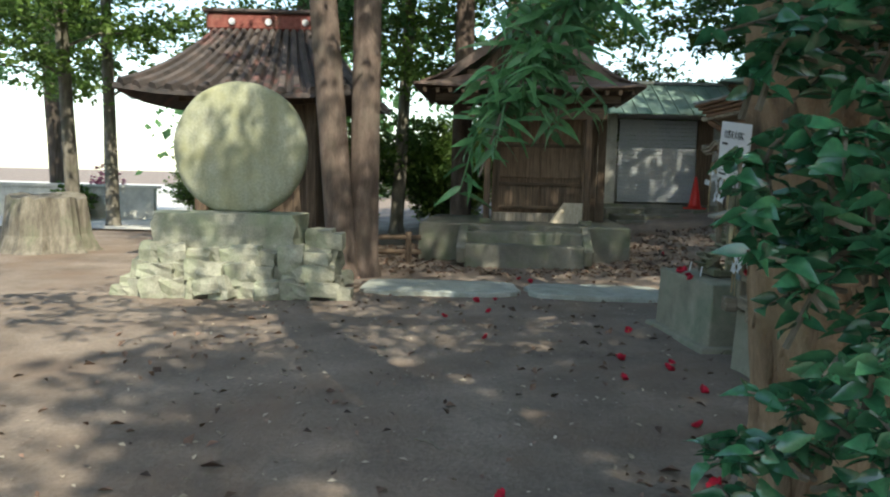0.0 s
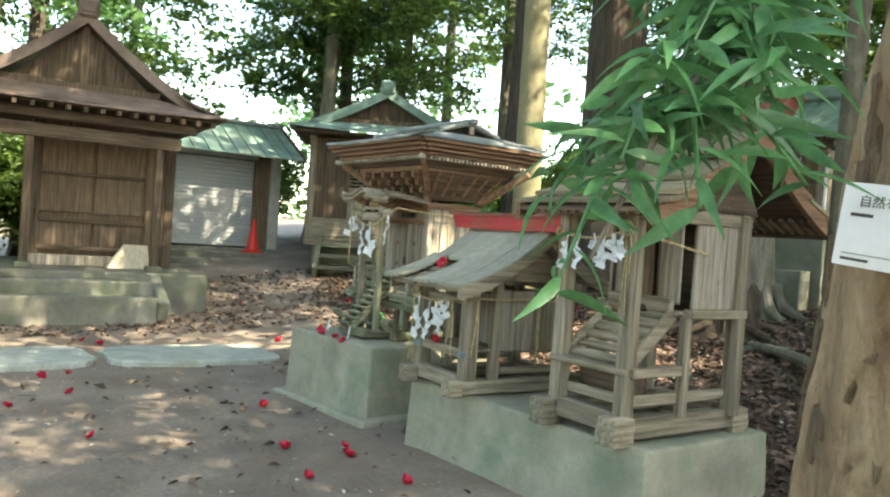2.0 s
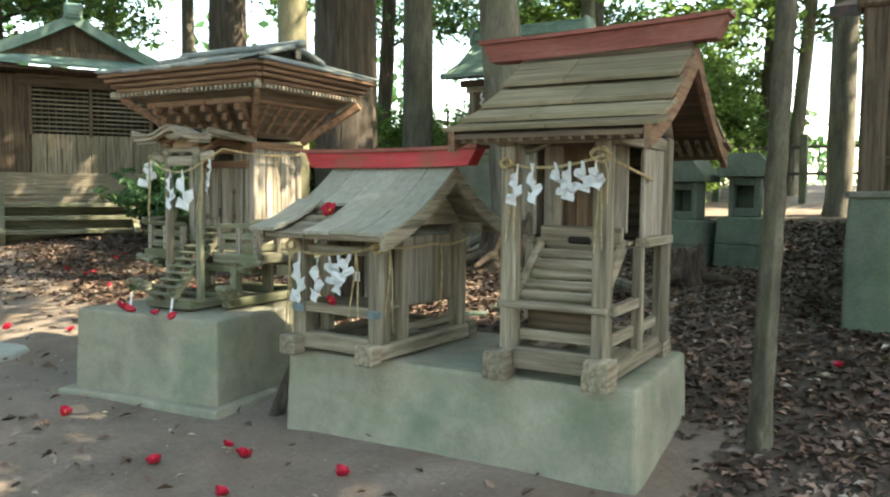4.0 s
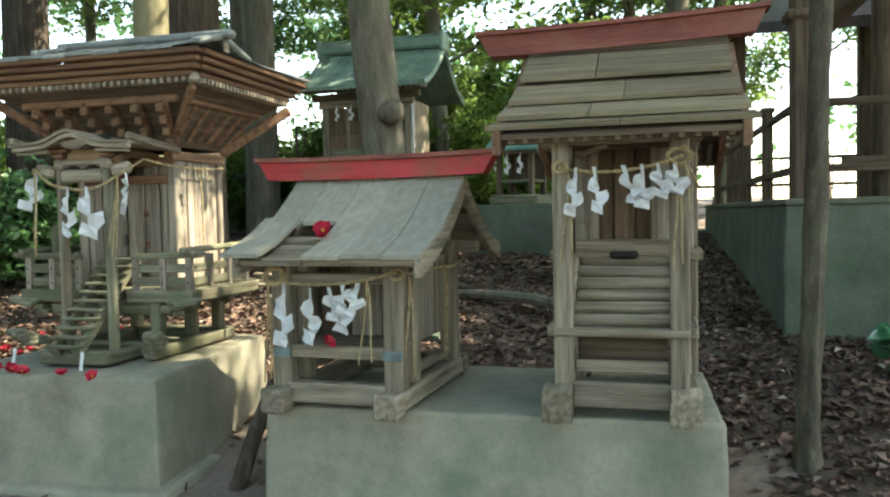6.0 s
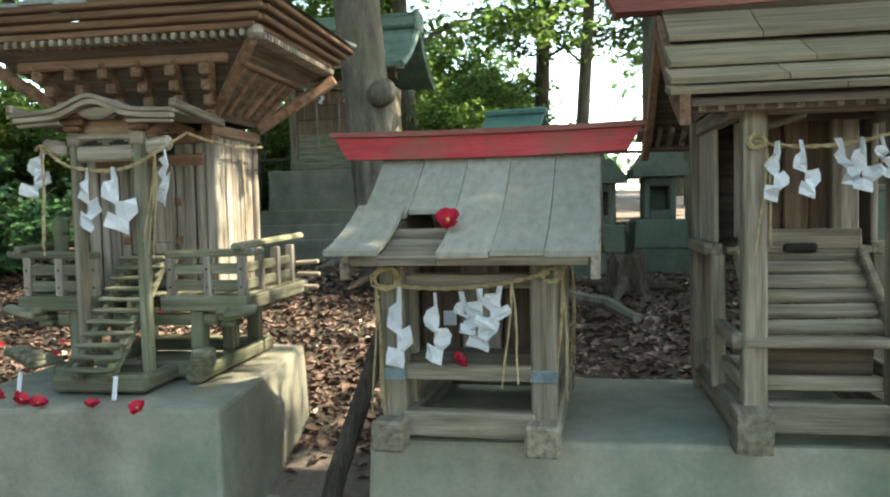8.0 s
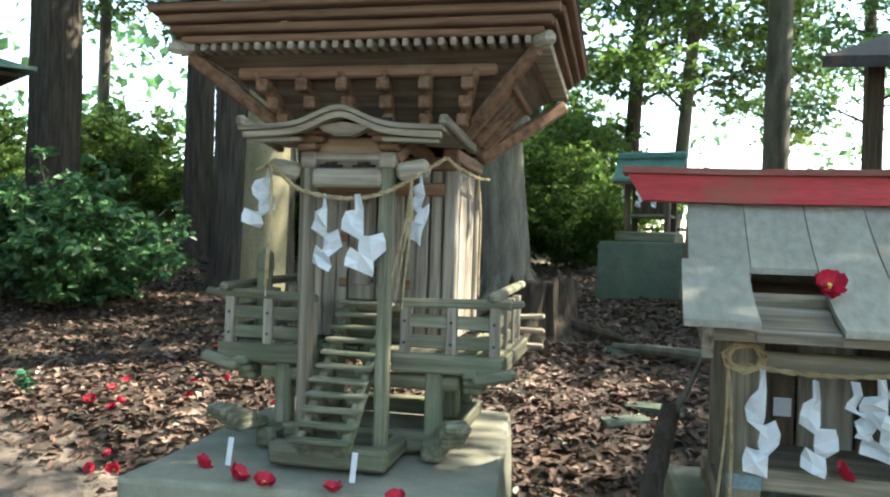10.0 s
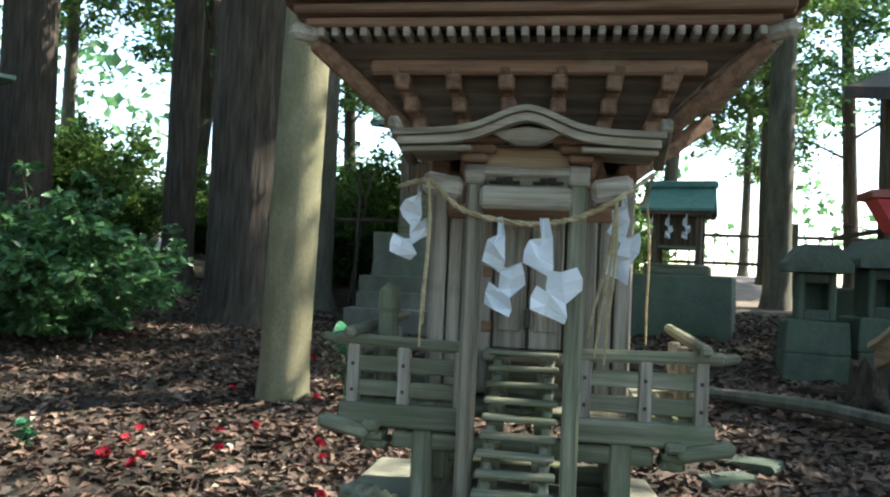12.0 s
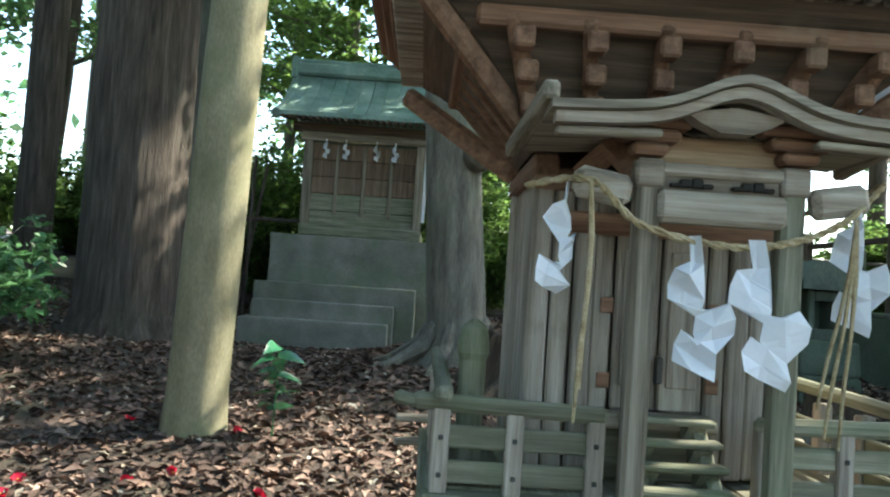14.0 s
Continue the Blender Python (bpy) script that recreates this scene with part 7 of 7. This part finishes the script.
# the grove around, from a few patterns
PATTERNS = [
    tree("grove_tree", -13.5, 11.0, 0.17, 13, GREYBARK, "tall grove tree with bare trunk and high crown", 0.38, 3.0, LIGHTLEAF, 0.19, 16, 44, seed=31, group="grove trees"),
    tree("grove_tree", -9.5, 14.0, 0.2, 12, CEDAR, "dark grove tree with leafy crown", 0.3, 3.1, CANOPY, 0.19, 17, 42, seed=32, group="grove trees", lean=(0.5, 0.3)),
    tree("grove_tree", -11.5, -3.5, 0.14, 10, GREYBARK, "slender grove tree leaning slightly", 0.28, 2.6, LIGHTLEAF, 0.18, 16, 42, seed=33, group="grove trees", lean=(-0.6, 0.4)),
]
rg = random.Random(77)
# unseen trees east and south are set so their crowns dapple the forecourt
places = [(1.9, 10.5, 0), (2.9, 16.0, 0), (5.6, 19, 1), (0.6, 15, 2), (-3.8, 15, 0), (-5.4, 17, 2), (-10.5, 18, 0), (-15, 6, 1), (-16, 1, 2), (-14.5, -1.0, 1),
          (-13.5, -6, 0), (-12, -10, 2), (-17, -5, 0), (-9.2, -9.5, 2), (-15.5, -13, 1), (-13.6, 6.0, 1), (-12.8, 4.9, 2), (-18, 12, 0), (-7.5, 19.5, 1), (3.4, 21, 2), (8, 16, 1), (10.5, 11, 0), (12, 6, 1), (12.2, 1.6, 0),
          (8.5, -7.2, 2), (4.5, -8, 1), (0, -9.5, 0), (9.5, -9, 2), (-4, -11.5, 1), (6.6, 8.5, 1), (-2.0, 10.2, 2), (-0.4, 17.5, 1), (-13.0, 14.5, 0), (-16.5, 9, 2), (-11.6, 4.6, 0), (-10.2, -5.2, 1)]
for x, y, k in places:
    q = rg.uniform(0.85, 1.15)
    o = copy_thing(PATTERNS[k], pose(x, y, ground_z(x, y) - 0.08, 0, 0, rg.uniform(0, 360)))
    o.scale = (q, q, q)

# understorey
SHRUBS = [
    shrub("camellia_shrub", -5.65, 4.45, 1.6, 1.15, SHRUBLEAF, "loose layered green shrub with glossy leaves", 0.12, 46, 26, "undergrowth", 41),
    shrub("leafy_shrub", -9.0, 10.2, 2.6, 1.7, LIGHTLEAF, "tall shrub at the grove edge, sunlight painted into its leaves", 0.12, 36, 60, "undergrowth", 42),
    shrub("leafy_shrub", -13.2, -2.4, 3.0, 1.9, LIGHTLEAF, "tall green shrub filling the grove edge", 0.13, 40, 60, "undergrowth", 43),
]
for x, y, k, q in [(-5.0, 12.2, 1, 1.0), (-2.6, 11.8, 1, 1.1), (-3.9, 10.8, 1, 0.9), (-7.0, 17, 1, 1.0), (-12.5, 13.5, 1, 1.0), (-13, 8.5, 1, 1.1),
                   (-12.6, 6.5, 1, 1.0), (-10.9, 6.9, 1, 0.9), (-15, 3.5, 2, 1.2), (-13.6, -0.2, 2, 1.2), (-12.0, -5.2, 2, 1.0), (-14.5, -8, 1, 0.9), (-5.9, 10.4, 1, 0.7),
                   (-8.6, 13.6, 1, 0.9), (-3, 19, 2, 1.5), (-1.0, 10.2, 1, 0.8), (7.5, 13.5, 2, 1.0), (-4.4, 10.6, 1, 0.8), (-10.8, 12.4, 1, 0.9), (-6.6, 14.6, 1, 0.9), (-12.4, 10.4, 1, 0.9), (-1.6, 15.6, 1, 1.4)]:
    o = copy_thing(SHRUBS[k], pose(x, y, ground_z(x, y) - 0.05, 0, 0, rg.uniform(0, 360)))
    o.scale = (q, q, q * rg.uniform(0.85, 1.15))

# a far wood all round
far_c = []
frg = np.random.default_rng(9)
for i in range(900):
    a = frg.uniform(0, 2 * math.pi)
    d = frg.uniform(32, 52)
    gap = math.degrees(a) % 360
    if (35 < gap < 100 or 160 < gap < 172 or 195 < gap < 225) and frg.random() < 0.85:
        continue
    if 100 < gap < 122 and frg.random() < 0.3:
        continue
    hgt = frg.uniform(3, 14)
    far_c.append(np.array([math.cos(a) * d, math.sin(a) * d, 0.5 + hgt * frg.random()]) + frg.normal(0, 0.9, (45, 3)))
far_c = np.concatenate(far_c)
fw = leaf_cloud("far_wood", CANOPY, far_c, frg.normal(0, 0.6, (len(far_c), 3)) + [0, 0, 0.6], frg.uniform(0.35, 0.8, len(far_c)), 0.65, 0.15)
tagged(fw, "distant leafy wood around the precinct", "trees", kind="stuff")


# plants close to the walk
def leaf_blade(length, width, curl, n=5):
    """One pointed blade with a folded midrib, along +x, drooping."""
    v, f = [], []
    for i in range(n + 1):
        u = i / n
        w = width * math.sin(math.pi * min(1, 0.08 + 0.92 * u) ** 0.8) * 0.5 if 0 < u < 1 else width * 0.04
        x, z = length * u, -curl * length * u * u
        v += [(x, -w, z + w * 0.35), (x, 0, z), (x, w, z + w * 0.35)]
    for i in range(n):
        a, b = 3 * i, 3 * i + 3
        f += [(a, a + 1, b + 1, b), (a + 1, a + 2, b + 2, b + 1)]
    return v, f


def blade_spray(t, name, material, anchors, length, width, curl, rg, label=""):
    """Many blades in one mesh: anchors are (point, direction)."""
    s = Shape()
    for p, d in anchors:
        d = Vector(d).normalized()
        side = d.cross(Vector((rg.uniform(-1, 1), rg.uniform(-1, 1), rg.uniform(0.1, 1))))
        if side.length < 1e-3:
            side = Vector((1, 0, 0))
        side.normalize()
        up = side.cross(d)
        m = Matrix((d, -side, up)).transposed().to_4x4()
        m.translation = p
        v, f = leaf_blade(length * rg.uniform(0.7, 1.15), width * rg.uniform(0.8, 1.15), curl * rg.uniform(0.4, 1.4))
        s.add(v, f, m)
    s.smooth = True
    return part(name, s, material, t, label)


def hanging_spray():
    """A drooping bough of long narrow leaves, over the walk."""
    rg = random.Random(5)
    t = thing("hanging_bough", pose(3.68, -2.06, -0.34), "hanging bough of long narrow bright green leaves", "branch")
    main = [Vector((0.20, 1.0, 3.6)), Vector((0.10, 0.5, 2.9)), Vector((0.03, 0.15, 2.10)), Vector((0.0, 0.0, 1.86)), Vector((-0.05, -0.05, 1.70))]
    part("stem", Shape().tube(main, [0.016, 0.013, 0.009, 0.006, 0.003], 7), GREYBARK, t)
    anchors = []
    for k in range(24):
        a = rg.uniform(0, 2 * math.pi)
        b = main[3].lerp(main[2], rg.uniform(-0.25, 1.4))
        tip = b + Vector((math.cos(a) * rg.uniform(0.06, 0.19), math.sin(a) * rg.uniform(0.06, 0.19), rg.uniform(-0.18, 0.05)))
        mid = b.lerp(tip, 0.5) + Vector((0, 0, 0.06))
        part("twig", Shape().tube([b, mid, tip], [0.005, 0.004, 0.002], 5), LONGLEAF, t)
        for i in range(15):
            u = i / 14
            p = (b.lerp(mid, u * 2) if u < 0.5 else mid.lerp(tip, u * 2 - 1))
            ang = i * 2.4 + k
            out = Vector((math.cos(ang), math.sin(ang), rg.uniform(-0.7, 0.25)))
            anchors.append((p, out))
    blade_spray(t, "leaves", LONGLEAF, anchors, 0.105, 0.019, 0.5, rg)


hanging_spray()


def holly_shoots():
    """Leafy shoots with glossy pointed leaves growing from the foot and side of the trunk."""
    rg = random.Random(8)
    t = thing("trunk_shoots", pose(4.16, -1.38, ground_z(4.16, -1.38)), "glossy dark green leafy shoots growing up the tan trunk", "shrub")
    for k in range(172):
        z0 = rg.choice((rg.uniform(0.1, 0.95), rg.uniform(0.95, 1.5), rg.uniform(1.5, 2.1)))
        q = rg.random()
        base = Vector((-0.14 + 0.44 * q, 0.10 - 0.22 * q + rg.uniform(-0.06, 0.06), z0 * 0.92))
        if k >= 150:
            base = Vector((0.10 + rg.uniform(-0.06, 0.1), -0.16 + rg.uniform(-0.06, 0.06), rg.choice((rg.uniform(0.6, 0.85), rg.uniform(1.0, 1.45)))))
        a = rg.uniform(-1.9, 0.75)
        L = rg.uniform(0.10, 0.27)
        if k >= 162:
            base = Vector((0.10 + rg.uniform(-0.03, 0.06), -0.26 + rg.uniform(-0.03, 0.03), rg.uniform(1.22, 1.5) if k % 3 else rg.uniform(0.6, 0.8)))
            a, L = rg.uniform(-0.3, 0.7), 0.07
        tip = base + Vector((math.cos(a) * L, math.sin(a) * L, rg.uniform(-0.12, 0.16)))
        mid = base.lerp(tip, 0.5) + Vector((0, 0, 0.03))
        part("shoot", Shape().tube([base, mid, tip], [0.007, 0.005, 0.002], 5), GREYBARK, t)
        anchors = []
        for i in range(15):
            u = 0.2 + 0.8 * i / 14
            p = base.lerp(mid, u * 2) if u < 0.5 else mid.lerp(tip, u * 2 - 1)
            ang = i * 2.4 + k
            anchors.append((p, Vector((math.cos(ang), math.sin(ang), rg.uniform(-0.35, 0.45)))))
        blade_spray(t, "leaves", LEAF, anchors, 0.062, 0.034, 0.35, rg)


holly_shoots()


def seedling(x, y, s, label, h=0.3):
    rg = random.Random(int(x * 100 + y * 10))
    t = thing("seedling", pose(x, y, ground_z(x, y) - 0.02), label, "plant", "seedlings")
    part("stem", Shape().tube([(0, 0, 0), (0.01, 0, h * 0.5), (0.0, 0.01, h)], [0.006, 0.005, 0.003], 5), LONGLEAF, t)
    anchors = [(Vector((0, 0, h * (0.35 + 0.65 * i / 15))), Vector((math.cos(i * 2.4), math.sin(i * 2.4), rg.uniform(-0.1, 0.5)))) for i in range(16)]
    blade_spray(t, "leaves", LEAF, anchors, 0.11 * s, 0.055 * s, 0.3, rg)


seedling(-2.52, 3.22, 1.5, "small glossy-leaved seedling among dry leaves", 0.55)
seedling(-3.9, 1.9, 0.8, "small glossy-leaved seedling among dry leaves", 0.2)
seedling(3.05, 2.2, 1.5, "broad-leaved seedling beside the terrace wall", 0.3)


# fallen camellias
def blossom(x, y, z, s=1.0, face=0.0):
    t = thing("fallen_camellia", pose(x, y, z, 50, 0, 0), "fallen red camellia blossom with yellow stamens", "flower", "fallen camellias")
    t.scale = (s, s, s)
    return t


def blossom_mesh(t):
    rg = random.Random(21)
    for k in range(7):
        m = pose(0, 0, 0, rg.uniform(-14, 14), rg.uniform(-25, 12), k * 51 + rg.uniform(-14, 14))
        v = []
        for i in range(5):
            u = i / 4
            w = 0.026 * math.sin(math.pi * (0.12 + 0.74 * u)) * rg.uniform(0.85, 1.1)
            lift = 0.004 + 0.026 * u ** 1.6
            v += [(0.003 + 0.034 * u, -w, lift + rg.uniform(0, 0.008)), (0.003 + 0.037 * u, rg.uniform(-0.004, 0.004), lift - 0.005 + rg.uniform(-0.004, 0.004)), (0.003 + 0.034 * u, w, lift + rg.uniform(0, 0.008))]
        f = [(3 * i + j, 3 * i + j + 1, 3 * i + j + 4, 3 * i + j + 3) for i in range(4) for j in range(2)]
        sh = Shape().add(v, f, m)
        sh.smooth = True
        part("petal", sh, PETAL, t)
    part("stamens", Shape().tube([(0, 0, 0.003), (0, 0, 0.014), (0, 0, 0.017)], [0.004, 0.006, 0.004], 8), STAMEN, t)


first = blossom(0.33, -0.10, 1.203, 1.05)
blossom_mesh(first)
spots = [(-1.33, -0.13, 0.552), (-1.22, -0.17, 0.552), (-1.0, -0.16, 0.552), (-0.80, -0.19, 0.552), (-1.50, -0.05, 0.552), (0.36, -0.16, 0.735),
         (-6.55, 1.1, None), (0.20, -0.62, None), (0.02, -0.55, None), (0.75, -0.55, None), (1.5, -0.8, None), (-0.1, -0.9, None), (0.45, -1.0, None), (2.0, -0.6, None), (2.35, -0.1, None)]
for k in range(34):
    x, y = R.uniform(-6, 3.6), R.uniform(-3.0, 4.6)
    if -1.75 < x < 2.1 and -0.35 < y < 1.35:
        continue
    spots.append((x, y, None))
for k in range(16):
    spots.append((R.uniform(-3.6, -1.9), R.uniform(0.6, 2.8), None))
for x, y, z in spots:
    zz = ground_z(x, y) + 0.012 if z is None else z
    o = copy_thing(first, pose(x, y, zz, R.uniform(-15, 75), R.uniform(-35, 35), R.uniform(-180, 180)))
    q = R.uniform(0.65, 1.05) if z is None else R.uniform(0.75, 0.92)
    o.scale = (q, q, q)


# flakes of bark on the tan trunk
def bark_flakes():
    rg = random.Random(14)
    o = next(q for q in bpy.data.objects if q.name == "sign_tree")
    meshes = []
    for k in range(8):
        n, ring = 11, []
        for i in range(n):
            a = 2 * math.pi * i / n
            q = rg.uniform(0.7, 1.1)
            ring.append((math.cos(a) * 0.5 * q, math.sin(a) * 0.5 * q))
        s = Shape()
        v = [(x, 0.010 + 0.004 * math.sin(4 * z), z) for x, z in ring] + [(x * 0.9, -0.004 - 0.012 * max(0, -z), z * 0.94) for x, z in ring]
        s.add(v, [(i, (i + 1) % n, n + (i + 1) % n, n + i) for i in range(n)] + [tuple(range(n, 2 * n))])
        meshes.append(s.mesh("bark_flake", SANDBARK))
    line = [(0.0, 0.0, 0.0, 0.335), (0.05, -0.03, 0.78, 0.30), (0.11, -0.08, 1.2, 0.295), (0.20, -0.15, 1.62, 0.29), (0.31, -0.23, 2.05, 0.285), (0.42, -0.31, 2.7, 0.275)]
    for k in range(150):
        z = rg.uniform(0.15, 2.5)
        i = max(j for j in range(5) if line[j][2] <= z)
        u = (z - line[i][2]) / (line[i + 1][2] - line[i][2])
        cx, cy, _, r = (line[i][c] + (line[i + 1][c] - line[i][c]) * u for c in range(4))
        a = rg.uniform(-160, 20)
        ob = new("bark_flake", rg.choice(meshes))
        ob.parent = o
        w, h = rg.uniform(0.02, 0.055), rg.uniform(0.05, 0.17)
        ob.matrix_basis = pose(cx + math.cos(radians(a)) * r, cy + math.sin(radians(a)) * r, z, rg.uniform(-6, 4), rg.uniform(-10, 10), a + 90)
        ob.scale = (w, rg.uniform(0.6, 1.0), h)


bark_flakes()


# paper notice on the trunk
def notice():
    t = thing("paper_notice", pose(3.697, -1.455, 1.44, 0, 6.5, 2), "white paper notice fixed to the trunk with printed lines", "sign")
    part("sheet", box(0, 0, 0, 0.20, 0.004, 0.15, 0.001), PAPER, t)
    fc = bpy.data.curves.new("title", "FONT")
    fc.body = "\u81ea\u7136\u3092\u5927\u5207\u306b"
    fc.size, fc.extrude, fc.align_x = 0.023, 0.0004, "CENTER"
    tx = new("title", fc)
    tx.data.materials.append(INK)
    tx.parent = t
    tx.matrix_basis = pose(0.0, -0.0035, 0.035, 90, 0, 0)
    part("printed_line", box(-0.06, -0.003, 0.018, 0.04, 0.001, 0.006, 0.0002), INK, t)
    part("printed_line", box(0.0, -0.003, -0.052, 0.17, 0.001, 0.0012, 0.0002), INK, t)
    part("printed_line", box(-0.06, -0.003, -0.062, 0.05, 0.001, 0.005, 0.0002), INK, t)


notice()
for x in (-1.42, -0.98):
    sg = thing("paper_slip", pose(x, -0.02 if x < -1.2 else -0.06, 0.55, -8, 3, 5), "small upright paper slip standing on the plinth", "paper")
    part("slip", box(0, 0, 0.045, 0.018, 0.004, 0.09, 0.001), PAPER, sg)


# poles of a bamboo fence behind the stepped shrine
bf = thing("bamboo_fence", pose(-4.0, 8.3, ground_z(-4.0, 8.3)), "dark bamboo poles tied to a cross rail", "fence")
part("pole", Shape().tube([(0.0, 0, -0.1), (0.02, 0, 2.0)], 0.022, 8), CEDAR, bf)
part("pole", Shape().tube([(-0.12, 0.05, -0.1), (0.16, 0.05, 1.9)], 0.018, 8), CEDAR, bf)
part("rail", Shape().tube([(-1.1, 0.02, 1.22), (0.6, 0.02, 1.25)], 0.025, 8), CEDAR, bf)

PINK = mat("pink_blossom", [(0.55, 0.16, 0.24), (0.72, 0.30, 0.38)], (8, 8, 8), 0.6, 0.0, (20, 20, 20), None, vary=0.2, through_light=0.4, island=True)
shrub("azalea_shrub", -15.2, -11.6, 1.6, 0.7, PINK, "rounded pink flowering shrub by the low wall", 0.09, 26, 20, "", 51)
shrub("clipped_shrub", -13.9, -11.9, 1.0, 0.7, LIGHTLEAF, "low green shrub by the low wall", 0.09, 26, 30, "", 52)
